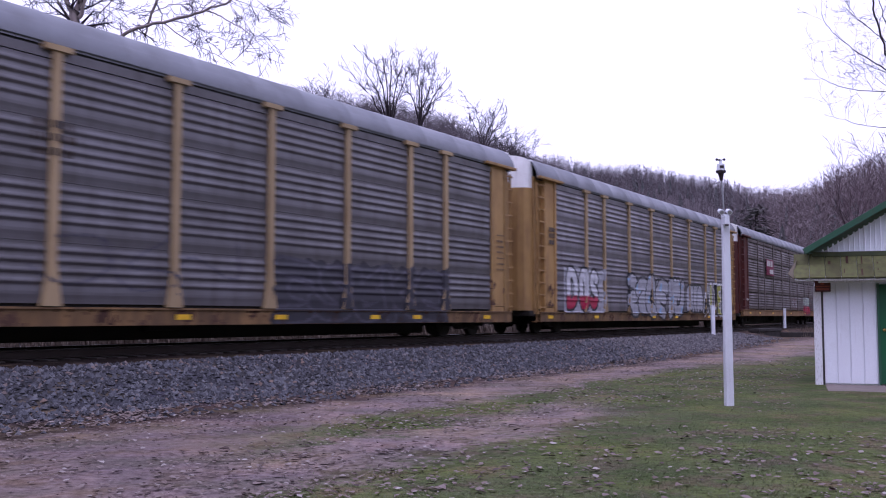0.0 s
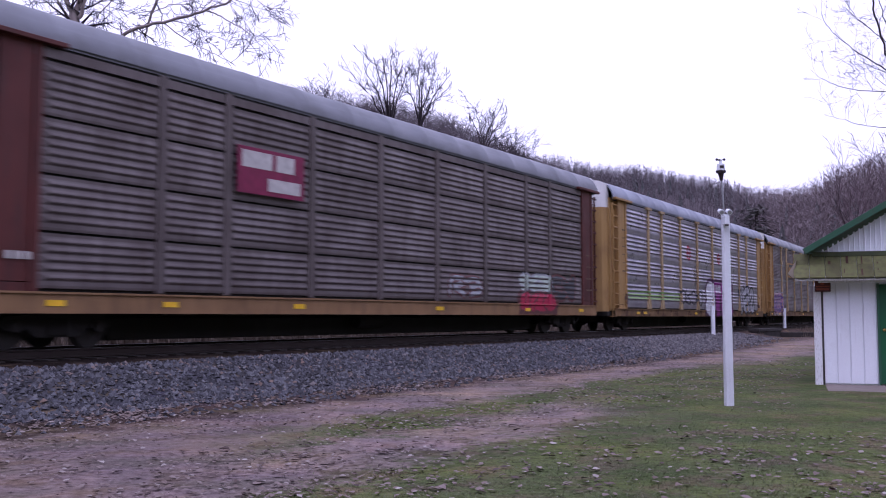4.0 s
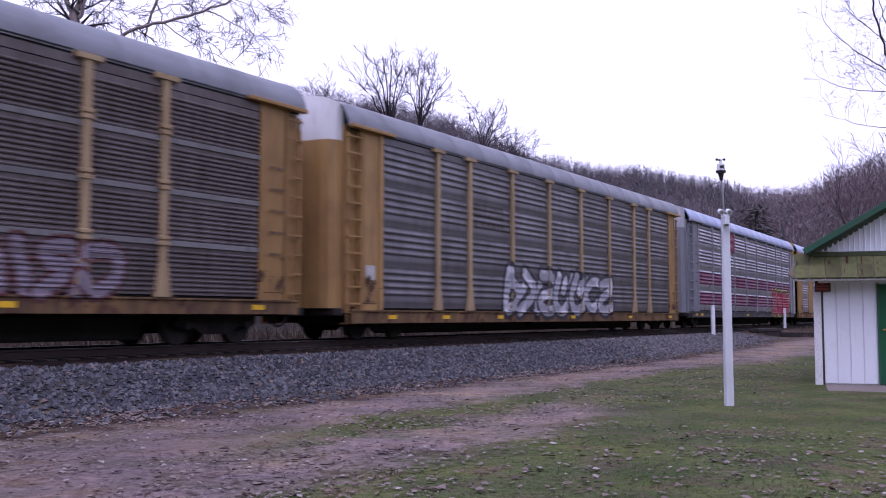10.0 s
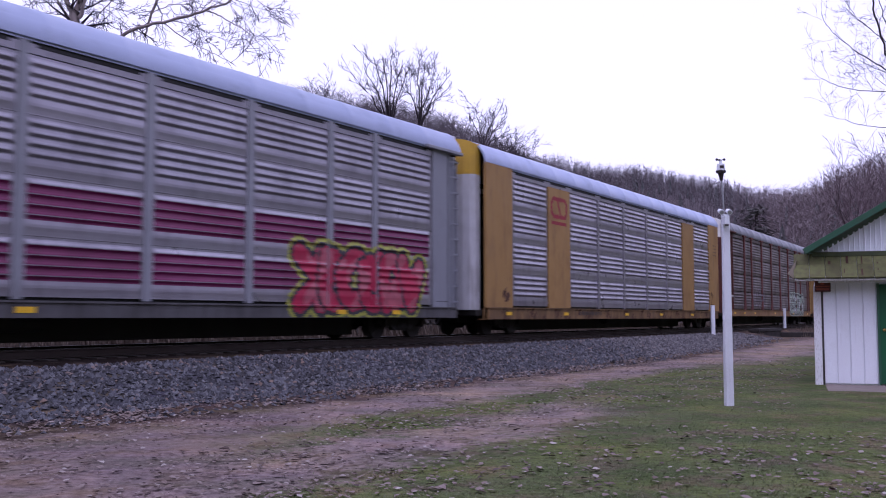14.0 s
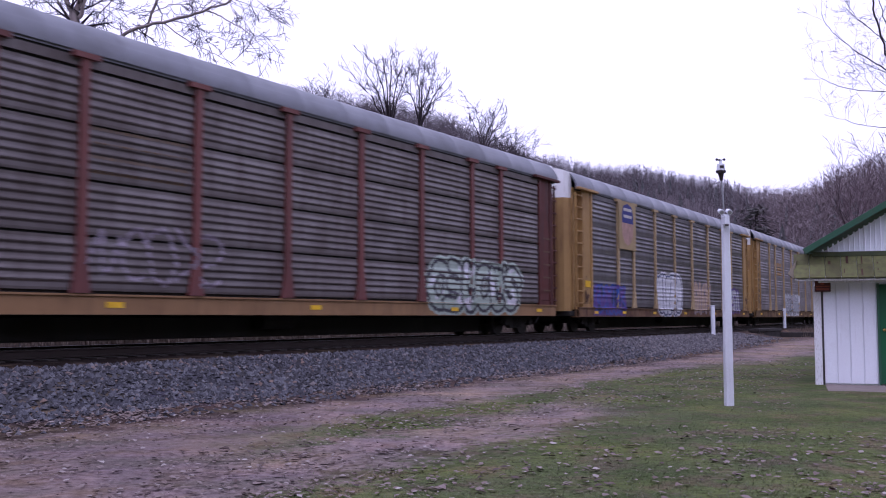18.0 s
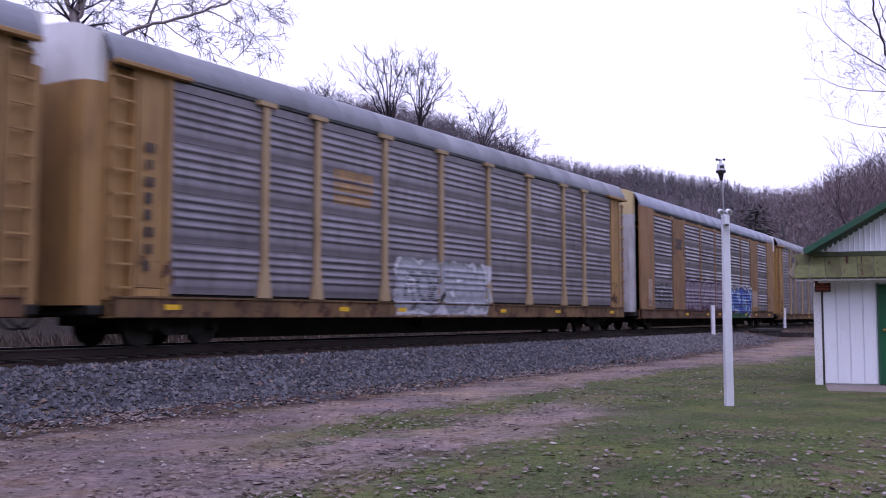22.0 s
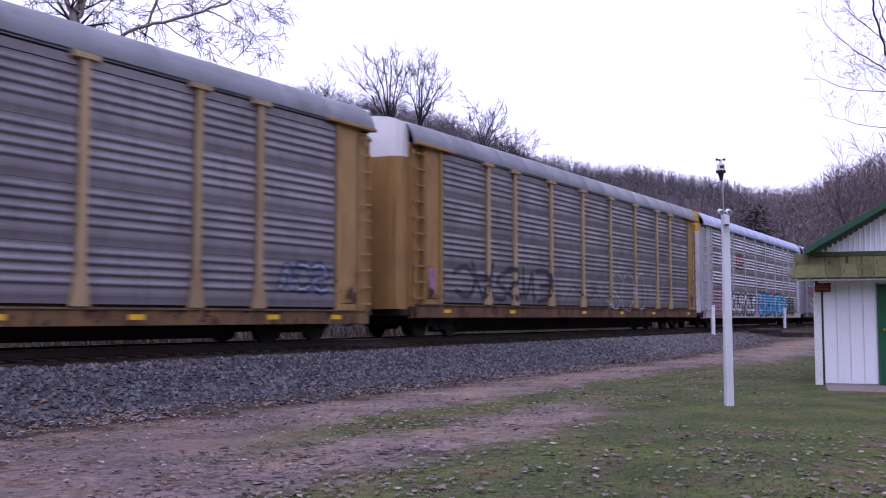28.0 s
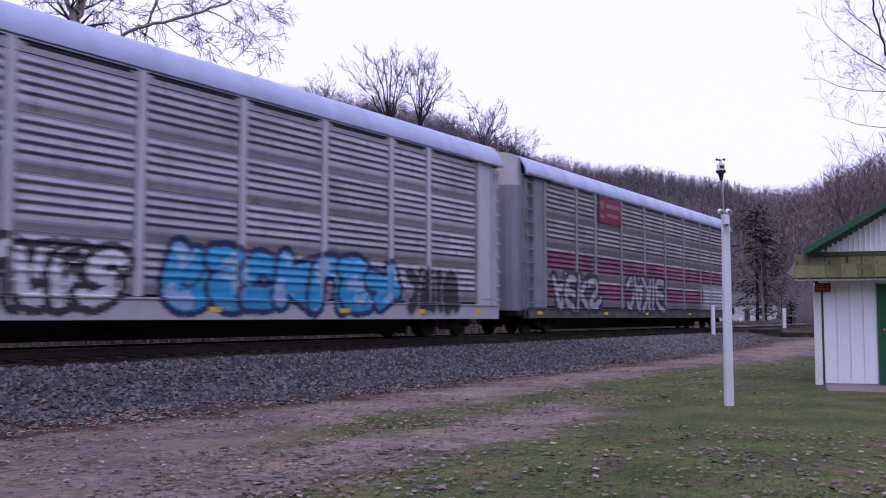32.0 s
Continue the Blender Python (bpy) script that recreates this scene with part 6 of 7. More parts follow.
def far_woods():
    """Leafless woods on the hills, one body of stems and twigs."""
    rng = random.Random(9)
    woods, pines, slope = ([], []), ([], []), ([], [])
    count = 0
    while count < 15000:
        az = rng.uniform(-30, 31)
        e, r = ridge(az)
        q = math.sqrt(rng.random())
        d = r * (0.40 + 0.66 * q)
        if d < 95:
            continue
        x, y = d * math.sin(radians(az)), d * math.cos(radians(az))
        s, u = beside(x, y)
        if abs(u + 3) < 16 or (u > -38 and d < 135 and az > 10 and u < 0):
            continue
        count += 1
        z = ground_z(x, y) - 0.3
        h = rng.uniform(9.0, 14.0)
        fat = d / 300.0
        if rng.random() < (0.05 if 7 < az < 17 and q > 0.55 else 0.014):
            v, f = pines
            h *= 0.72
            for k in range(9):
                zz = z + h * (0.15 + 0.09 * k)
                w = h * 0.24 * (1 - k / 9.5) ** 0.7
                a0 = rng.uniform(0, 6.28)
                for j in range(3):
                    a = a0 + j * 2.09
                    m = len(v)
                    v += [(x, y, zz + h * 0.2), (x + w * math.cos(a), y + w * math.sin(a), zz), (x + w * math.cos(a + 1.5), y + w * math.sin(a + 1.5), zz - 0.4)]
                    f.append((m, m + 1, m + 2))
            continue
        v, f = slope if az > 18 + rng.uniform(-1.5, 1.5) else woods
        lx, ly = rng.gauss(0, 0.5), rng.gauss(0, 0.5)
        ca, sa = math.cos(radians(az)), -math.sin(radians(az))

        def blade(x0, y0, z0, x1, y1, z1, w):
            m = len(v)
            v.extend([(x0 - w * ca, y0 - w * sa, z0), (x0 + w * ca, y0 + w * sa, z0), (x1, y1, z1)])
            f.append((m, m + 1, m + 2))
        blade(x, y, z, x + lx, y + ly, z + h * 0.9, 0.045 * fat + 0.028)
        for k in range(34):
            t = rng.uniform(0.2, 0.97)
            a = rng.uniform(0, 6.28)
            w = rng.uniform(0.06, 0.2) * h
            blade(x + lx * t, y + ly * t, z + h * t, x + lx * t + w * math.cos(a), y + ly * t + w * math.sin(a), z + h * min(1.02, t + rng.uniform(-0.06, 0.13)), 0.038 * fat + 0.02)
    m = weathered("grey_purple_woods", (0.135, 0.113, 0.125), (0.105, 0.089, 0.10), 0.5, 1.0, 0, (1, 1, 1), 0)
    tagged(new("far_woods", mesh_of("far_woods", *woods, m)), "leafless grey-brown woods on the hills", "woods", kind="stuff")
    tagged(new("slope_woods", mesh_of("slope_woods", *slope, weathered("reddish_grey_woods", (0.175, 0.138, 0.144), (0.125, 0.099, 0.105), 0.5, 1.0, 0, (1, 1, 1), 0))), "leafless reddish-grey woods on the slope behind the hut", "woods", kind="stuff")
    # the distance's haze is put into the far needles' colour
    tagged(new("far_pines", mesh_of("far_pines", *pines, weathered("hazy_far_needles", (0.075, 0.082, 0.082), (0.10, 0.095, 0.10), 0.5, 1.0, 0, (1, 1, 1), 0))), "dark scattered pines on the hills", "woods", kind="stuff")


far_woods()


# ---------------------------------------------------------------- hut
WHITE_BOARD = weathered("white_painted_boards", (0.86, 0.88, 0.95), (0.62, 0.61, 0.64), 0.12, 0.6, 0, (6, 6, 0.4), 0.0, 0.05)
WHITE_PEEL = weathered("peeling_white_paint", (0.88, 0.88, 0.92), (0.30, 0.25, 0.22), 0.45, 0.7, 0, (14, 14, 5))
GREEN_TRIM = weathered("dark_green_trim_paint", (0.026, 0.10, 0.055), (0.06, 0.07, 0.05), 0.5, 0.6)
GREEN_DOOR = weathered("green_door_paint", (0.008, 0.115, 0.042), (0.012, 0.07, 0.035), 0.3, 0.45)
MOSS_SHINGLE = weathered("mossy_green_roof_panel", (0.135, 0.142, 0.05), (0.07, 0.052, 0.034), 0.68, 0.9, 0, (3, 3, 1.2), 0.6, 0.3)
RUST_STAIN = weathered("rust_hole", (0.06, 0.02, 0.014), (0.03, 0.012, 0.01), 0.5, 0.9)
CONCRETE = weathered("pale_worn_concrete", (0.21, 0.17, 0.155), (0.13, 0.105, 0.09), 0.5, 0.9, 0, (2, 2, 2), 0.5)
DARK_CONCRETE = weathered("stained_concrete", (0.03, 0.025, 0.025), (0.012, 0.01, 0.01), 0.6, 0.95, 0, (2, 2, 0.6), 0.5)
BRASS = weathered("brass", (0.45, 0.30, 0.09), (0.25, 0.16, 0.06), 0.3, 0.3, 0.9)


def build_hut():
    x0, y0 = 7.48, 19.6
    gz = ground_z(x0, y0) - 0.02
    hut = tagged(new("hut"), "white board hut with mossy green pent roof, green door", "hut")
    hut.matrix_basis = pose(x0, y0, gz, 0, 0, -20.5)
    W, D, H = 6.0, 5.0, 2.12
    part("wall", box(0.04, W - 0.04, 0.06, 0.16, 0.02, H), WHITE_BOARD, hut, "back of the front boards")
    part("wall", box(0.04, 0.14, 0.16, D, 0.02, H), WHITE_BOARD, hut)
    part("wall", box(W - 0.14, W - 0.04, 0.16, D, 0.02, H), WHITE_BOARD, hut)
    part("wall", box(0.04, W - 0.04, D, D + 0.1, 0.02, H), WHITE_BOARD, hut)
    part("corner_board", box(0.0, 0.145, -0.02, 0.06, -0.03, H - 0.12, 0.01), WHITE_PEEL, hut, "peeling white corner board")
    part("corner_board", box(W - 0.2, W, -0.02, 0.06, 0.0, H - 0.12, 0.01), WHITE_PEEL, hut, "peeling white corner board")
    # dark strip painted as the shade in the gap next to the corner board
    part("corner_post", box(0.145, 0.185, 0.03, 0.06, 0.0, H - 0.1), weathered("dark_gap_grey", (0.075, 0.065, 0.062), (0.03, 0.025, 0.024), 0.6, 0.9), hut, "dark strip for the shaded gap beside the corner board")
    bw = 0.245
    board = box(-bw / 2 + 0.006, bw / 2 - 0.006, -0.012, 0.012, 0, H - 0.06, 0.005)
    me = bpy.data.meshes.new("board")
    board.to_mesh(me)
    board.free()
    me.materials.append(WHITE_BOARD)
    x = 0.18 + bw / 2
    while x < W - 0.25:
        if not 1.2 < x < 2.15:
            part("board", me, None, hut, "", pose(x, 0.045, 0.05))
        x += bw
    door = part("door", box(1.22, 2.06, 0.0, 0.05, 0.06, 2.02, 0.006), GREEN_DOOR, hut, "green painted door with a brass knob")
    for a, b in ((0.2, 0.95), (1.1, 1.85)):
        part("door_panel", box(1.34, 1.94, -0.008, 0.0, a, b, 0.004), GREEN_DOOR, door)
    bm = bmesh.new()
    bmesh.ops.create_uvsphere(bm, u_segments=12, v_segments=8, radius=0.032, matrix=Matrix.Translation((1.29, -0.05, 1.12)))
    add_tube(bm, (1.29, -0.05, 1.12), (1.29, 0.0, 1.12), 0.014)
    part("knob", bm, BRASS, door, "round brass knob")
    part("door_frame", box(1.175, 1.22, -0.01, 0.06, 0.04, 2.04, 0.004), GREEN_TRIM, hut)
    part("door_frame", box(2.06, 2.105, -0.01, 0.06, 0.04, 2.04, 0.004), GREEN_TRIM, hut)
    part("fascia", box(0.1, W - 0.1, -0.10, -0.04, H - 0.06, H + 0.02, 0.005), WHITE_PEEL, hut, "white board under the pent roof")
    # pent roof of wide panels in two courses
    pw, top, out = 0.295, H + 0.52, 0.50
    ang = math.degrees(math.atan2(0.52, out + 0.05))
    for course in range(2):
        L = 0.39
        bm = box(0.004, pw - 0.004, 0, L, -0.012, 0.012, 0.004)
        pm = bpy.data.meshes.new("roof_panel")
        bm.to_mesh(pm)
        bm.free()
        pm.materials.append(MOSS_SHINGLE)
        k = 0
        x = -0.36
        while x < W + 0.1:
            q = 0.0 if course == 0 else 0.355
            part("roof_panel", pm, None, hut, "", pose(x, -out + q * math.cos(radians(ang)), H + 0.01 + q * math.sin(radians(ang)) + 0.012 * (1 - course), ang + (1.2 if course == 0 else 0), 0, 0))
            x += pw
            k += 1
    part("roof_deck", box(-0.34, W + 0.34, 0, 0.75, -0.05, -0.018), WHITE_PEEL, hut, "", pose(0, -out + 0.02, H, ang))
    for i, (x, q) in enumerate(((0.57, 0.12), (0.885, 0.05), (0.62, 0.42), (0.90, 0.40), (1.475, 0.1), (0.29, 0.3), (1.18, 0.2))):
        part("rust_hole", box(x, x + 0.022 + 0.012 * (i % 3), 0, 0.14 + 0.05 * (i % 4), 0.016, 0.02), RUST_STAIN, hut, "", pose(0, -out + q * math.cos(radians(ang)), H + 0.018 + q * math.sin(radians(ang)), ang, 0, 0))
    part("flashing", box(0.0, W, -0.05, 0.0, H + 0.46, H + 0.56, 0.01), weathered("mossy_flashing", (0.075, 0.085, 0.04), (0.04, 0.06, 0.038), 0.6, 0.9, 0, (3, 3, 3), 0.5), hut, "mossy green flashing above the pent roof")
    # white eave end and gable
    bm = bmesh.new()
    v = [bm.verts.new(p) for p in ((-0.47, -0.35, H + 0.12), (-0.36, -0.35, H + 0.02), (-0.30, -0.30, H + 0.40), (-0.47, 0.4, H + 0.12), (-0.36, 0.4, H + 0.02), (-0.30, 0.4, H + 0.40))]
    for q in ((0, 1, 2), (5, 4, 3), (0, 3, 4, 1), (1, 4, 5, 2), (2, 5, 3, 0)):
        bm.faces.new([v[i] for i in q])
    part("eave_end", bm, weathered("worn_tan_wood", (0.34, 0.29, 0.23), (0.13, 0.10, 0.08), 0.6, 0.9), hut, "worn pale wooden end of the pent roof")
    ridge_z = H + 0.36 + 0.59 * (W / 2 + 0.5)
    bm = bmesh.new()
    v = [bm.verts.new(p) for p in ((0.1, 0.02, H), (W - 0.1, 0.02, H), (W - 0.1, 0.02, H + 0.5), (W / 2, 0.02, ridge_z - 0.12), (0.1, 0.02, H + 0.5))]
    w = [bm.verts.new(q.co + Vector((0, 0.1, 0))) for q in v]
    bm.faces.new(v)
    bm.faces.new(w[::-1])
    for i in range(5):
        j = (i + 1) % 5
        bm.faces.new((v[j], v[i], w[i], w[j]))
    gable = part("gable", bm, WHITE_BOARD, hut, "corrugated white gable sheet")
    rib = bmesh.new()
    add_tube(rib, (0, 0.0, 0), (0, 0.0, 1), 0.02, sides=6)
    rm = bpy.data.meshes.new("gable_rib")
    rib.to_mesh(rm)
    rib.free()
    rm.materials.append(WHITE_BOARD)
    for i in range(58):
        x = 0.2 + i * 0.098
        top_z = ridge_z - 0.16 - 0.59 * abs(x - W / 2)
        base = H + 0.48
        if top_z > base + 0.05:
            part("gable_rib", rm, None, gable, "", pose(x, 0.012, base) @ Matrix.Diagonal((1, 1, top_z - base, 1)))
    for side in (-1, 1):
        L = math.hypot(W / 2 + 0.14, 0.59 * (W / 2 + 0.14))
        a = math.degrees(math.atan(0.59))
        m = pose(W / 2, 0, ridge_z, 0, 0 if side > 0 else 0, 0 if side > 0 else 180) @ pose(0, 0, 0, 0, a, 0)
        y_a, y_b = (-0.35, D + 0.3) if side > 0 else (-D - 0.3, 0.35)
        part("roof", box(0, L, y_a, y_b, 0.0, 0.04, 0.005), GREEN_TRIM, hut, "green metal roof", m)
        f0, f1 = (-0.37, -0.33) if side > 0 else (0.33, 0.37)
        part("barge_board", box(0, L + 0.02, f0, f1, -0.07, 0.05, 0.005), GREEN_TRIM, hut, "dark green barge board", m)
    # notice on the corner
    sign = part("notice", box(0.03, 0.33, -0.05, -0.03, H - 0.24, H - 0.0, 0.003), flat_paint("dark_red_notice", (0.085, 0.018, 0.018)), hut, "small dark red notice with faded orange lines")
    faded = flat_paint("orange_red_notice", (0.34, 0.075, 0.045))
    for z0, z1, xa, xb in ((0.205, 0.17, 0.06, 0.30), (0.145, 0.12, 0.05, 0.31), (0.10, 0.03, 0.14, 0.21)):
        part("notice_line", box(xa, xb, -0.053, -0.05, H - z0, H - z1), faded, sign)
    pad = tagged(new("concrete_pad", None), "worn concrete slab at the hut's door", "slab", kind="structure")
    pad.matrix_basis = pose(x0, y0, gz, 0, 0, -20.5)
    part("slab", box(0.18, 4.5, -1.9, -0.02, -0.1, 0.035, 0.02), CONCRETE, pad)


build_hut()


# ---------------------------------------------------------------- pole with weather station, marker posts, culvert
WHITE_PVC = weathered("white_pole_paint", (0.84, 0.86, 0.94), (0.5, 0.49, 0.52), 0.3, 0.45, 0, (3, 3, 0.4), 0.0)
GREY_METAL = weathered("grey_mast_metal", (0.35, 0.35, 0.37), (0.2, 0.19, 0.19), 0.3, 0.4, 0.5)
DARK_PLASTIC = weathered("dark_plastic", (0.03, 0.018, 0.024), (0.05, 0.04, 0.04), 0.3, 0.5)


def build_pole():
    x, y = 4.36, 14.9
    z = ground_z(x, y)
    pole = tagged(new("weather_pole"), "white pole with a small weather station and two round white lamps", "pole")
    pole.location = (x, y, z - 0.05)
    bm = box(-0.062, 0.062, -0.062, 0.062, 0, 2.98, 0.015)
    for v in bm.verts:
        k = 1.04 - 0.06 * v.co.z
        v.co.x *= k
        v.co.y *= k
    part("post", bm, WHITE_PVC, pole)
    bm = add_tube(bmesh.new(), (-0.02, 0, 2.95), (-0.045, 0, 3.56), 0.013)
    part("mast", bm, GREY_METAL, pole, "thin grey metal mast")
    head = bmesh.new()
    add_tube(head, (-0.055, -0.02, 3.50), (-0.06, -0.02, 3.62), 0.022, 0.05, 10)
    add_tube(head, (-0.06, -0.02, 3.62), (-0.06, -0.02, 3.655), 0.072, 0.078, 16)
    part("funnel", head, DARK_PLASTIC, pole, "dark rain funnel")
    bm = bmesh.new()
    add_tube(bm, (-0.06, -0.02, 3.655), (-0.06, -0.02, 3.76), 0.066, 0.056, 16)
    add_tube(bm, (-0.06, -0.02, 3.76), (-0.06, -0.02, 3.815), 0.03, 0.018, 12)
    st = part("station", bm, WHITE_PVC, pole, "white weather sensor body")
    part("window", box(-0.09, -0.03, -0.088, -0.075, 3.69, 3.73), DARK_PLASTIC, st)
    for dx in (-0.06, 0.0, 0.055):
        bm = bmesh.new()
        bmesh.ops.create_uvsphere(bm, u_segments=10, v_segments=6, radius=0.021, matrix=Matrix.Translation((-0.06 + dx, -0.02 + (0.06 if dx == 0 else 0), 3.83)))
        add_tube(bm, (-0.06, -0.02, 3.82), (-0.06 + dx, -0.02 + (0.06 if dx == 0 else 0), 3.83), 0.006, sides=5)
        part("wind_cup", bm, DARK_PLASTIC, st)
    for dx in (-0.09, 0.03):
        bm = bmesh.new()
        add_tube(bm, (dx - 0.02, -0.20, 2.99), (dx, -0.02, 3.03), 0.042, 0.034, 14)
        lamp = part("lamp", bm, WHITE_PVC, pole, "round white lamp head")
        bm = bmesh.new()
        add_tube(bm, (dx - 0.02, -0.212, 2.988), (dx - 0.02, -0.199, 2.991), 0.03, 0.03, 12)
        part("lens", bm, GREY_METAL, lamp)
    bm = box(-0.07, 0.015, -0.17, -0.055, 2.80, 2.95, 0.018)
    box_part = part("sensor_box", bm, WHITE_PVC, pole, "white sensor box under the lamps")
    part("eye", box(-0.055, 0.0, -0.175, -0.16, 2.785, 2.81, 0.004), DARK_PLASTIC, box_part)


build_pole()


def marker(x, y, h, w, label):
    z = ground_z(x, y)
    ob = tagged(new("marker_post"), label, "post", "white marker posts by the track")
    ob.location = (x, y, z - 0.1)
    part("post", box(-w / 2, w / 2, -w / 2, w / 2, 0, h + 0.1, 0.02), WHITE_PVC, ob)
    part("cap", box(-w / 2 - 0.01, w / 2 + 0.01, -w / 2 - 0.01, w / 2 + 0.01, h + 0.1, h + 0.14, 0.01), WHITE_PVC, ob)
    return ob


marker(12.5, 45.0, 1.32, 0.17, "short white marker post beside the ballast")
marker(24.1, 68.6, 1.35, 0.2, "short white marker post above the culvert")
marker(30.6, 100, 0.8, 0.25, "short white marker post beyond the track")


def build_culvert():
    c = tagged(new("culvert"), "stained concrete culvert wall under the track", "culvert", kind="structure")
    a, b = line(28.4, -2.1), line(34.2, -2.1)
    m = pose(a.x, a.y, 0, 0, 0, math.degrees(math.atan2(b.y - a.y, b.x - a.x)))
    L = (b - a).length
    part("headwall", box(0, L, -0.2, 0.25, -1.6, RAIL_Z - 0.2, 0.02), DARK_CONCRETE, c, "", m)
    part("coping", box(-0.05, L + 0.05, -0.26, 0.3, RAIL_Z - 0.2, RAIL_Z - 0.04, 0.02), DARK_CONCRETE, c, "", m)
    w = line(34.2, -2.1)
    part("wing_wall", box(-0.2, 0.2, -5.0, 0, -1.6, RAIL_Z - 0.3, 0.02), DARK_CONCRETE, c, "", pose(w.x, w.y, 0, 0, 0, math.degrees(along(36)) + 18))


build_culvert()


def build_house():
    h = tagged(new("house"), "white house with grey roof, half hidden by trees", "house")
    x, y = 51.5, 168
    h.matrix_basis = pose(x, y, ground_z(x, y) + 0.2, 0, 0, -12)
    wall = weathered("white_siding", (0.62, 0.62, 0.64), (0.42, 0.41, 0.4), 0.3, 0.7)
    roof = weathered("grey_shingle", (0.10, 0.095, 0.095), (0.06, 0.055, 0.055), 0.5, 0.9)
    part("wall", box(-6, 6, 0, 7, 0, 3.0), wall, h)
    bm = bmesh.new()
    v = [bm.verts.new(q) for q in ((-6.4, -0.5, 2.95), (6.4, -0.5, 2.95), (6.4, 3.5, 4.9), (-6.4, 3.5, 4.9), (6.4, 7.5, 2.95), (-6.4, 7.5, 2.95))]
    for q in ((0, 1, 2, 3), (3, 2, 4, 5), (0, 3, 5), (1, 4, 2), (0, 5, 4, 1)):
        bm.faces.new([v[i] for i in q])
    part("roof", bm, roof, h)
    glass = flat_paint("dark_window_glass", (0.03, 0.035, 0.04), 0.15)
    for wx in (-4.4, -1.6, 3.6):
        w = part("window", box(wx - 0.6, wx + 0.6, -0.06, 0.02, 1.0, 2.3), wall, h)
        part("pane", box(wx - 0.5, wx + 0.5, -0.075, -0.055, 1.08, 2.22), glass, w)
    part("door", box(0.6, 1.5, -0.05, 0.02, 0.05, 2.1), flat_paint("dark_door", (0.05, 0.04, 0.035)), h)


build_house()


# ---------------------------------------------------------------- loose cover: stones, leaves, grass
def scatter_stones():
    rng = np.random.default_rng(5)
    m, nt, b = material("ballast_stone")
    isl = nt.nodes.new("ShaderNodeNewGeometry").outputs["Random Per Island"]
    c = ramp(nt, isl, [(0, (0.022, 0.020, 0.025)), (0.4, (0.054, 0.052, 0.065)), (0.72, (0.088, 0.088, 0.107)), (0.93, (0.14, 0.137, 0.153)), (1, (0.17, 0.115, 0.095))])
    c = mix(nt, 1.0, c, ramp(nt, noise_node(nt, 40, 3, None, 0.6, "Position"), [(0.3, (0.8, 0.8, 0.8)), (0.7, (1.15, 1.15, 1.15))]), "MULTIPLY")
    nt.links.new(c, b.inputs["Base Color"])
    b.inputs["Roughness"].default_value = 0.85
    verts, faces = [], []
    octa = [(0, 2, 4), (2, 1, 4), (1, 3, 4), (3, 0, 4), (2, 0, 5), (1, 2, 5), (3, 1, 5), (0, 3, 5)]
    for n, s0, s1, size in ((13500, -20, 2, 0.052), (7500, 2, 20, 0.064), (700, 20, 25, 0.07)):
        for _ in range(n):
            s = rng.uniform(s0, s1)
            u = rng.uniform(1.7, 4.15) if rng.random() < 0.96 else rng.uniform(4.1, 5.2)
            p = line(s, -u)
            z = ground_z(p.x, p.y)
            r = size * rng.uniform(0.5, 1.35)
            k = len(verts)
            q = rng.uniform(0.55, 1.25, 6) * r
            t = rng.uniform(0, 3.14)
            cx, sx = math.cos(t), math.sin(t)
            verts += [(p.x + q[0] * cx, p.y + q[0] * sx, z + rng.uniform(-0.3, 0.4) * r), (p.x - q[1] * cx, p.y - q[1] * sx, z + rng.uniform(-0.3, 0.4) * r),
                      (p.x - q[2] * sx, p.y + q[2] * cx, z + rng.uniform(-0.3, 0.4) * r), (p.x + q[3] * sx, p.y - q[3] * cx, z + rng.uniform(-0.3, 0.4) * r),
                      (p.x + rng.uniform(-0.4, 0.4) * r, p.y + rng.uniform(-0.4, 0.4) * r, z + q[4] * 0.9), (p.x, p.y, z - q[5] * 0.5)]
            faces += [(k + a, k + c2, k + d) for a, c2, d in octa]
    for _ in range(5000):
        p = line(rng.uniform(-26, 16), rng.uniform(4.2, 9.5))
        z = ground_z(p.x, p.y)
        r = 0.06 * rng.uniform(0.5, 1.4)
        k = len(verts)
        q = rng.uniform(0.6, 1.2, 5) * r
        verts += [(p.x + q[0], p.y, z), (p.x - q[1], p.y, z), (p.x, p.y + q[2], z), (p.x, p.y - q[3], z), (p.x, p.y, z + q[4]), (p.x, p.y, z - r)]
        faces += [(k + a, k + c2, k + d) for a, c2, d in octa]
    dusty, nt, b = material("dusty_ballast_stone")
    isl = nt.nodes.new("ShaderNodeNewGeometry").outputs["Random Per Island"]
    c = ramp(nt, isl, [(0, (0.05, 0.045, 0.05)), (0.4, (0.10, 0.093, 0.103)), (0.8, (0.145, 0.135, 0.148)), (1, (0.19, 0.165, 0.165))])
    nt.links.new(c, b.inputs["Base Color"])
    b.inputs["Roughness"].default_value = 0.9
    pale = [1 if beside(verts[f[0]][0], verts[f[0]][1])[0] + 9 * noise.noise((f[0] // 6 * 0.37, 0, 0)) > 7 else 0 for f in faces]
    tagged(new("ballast_stones", mesh_of("ballast_stones", verts, faces, [m, dusty], False, pale)), "loose grey crushed ballast stones on the shoulder", "ballast", kind="stuff")


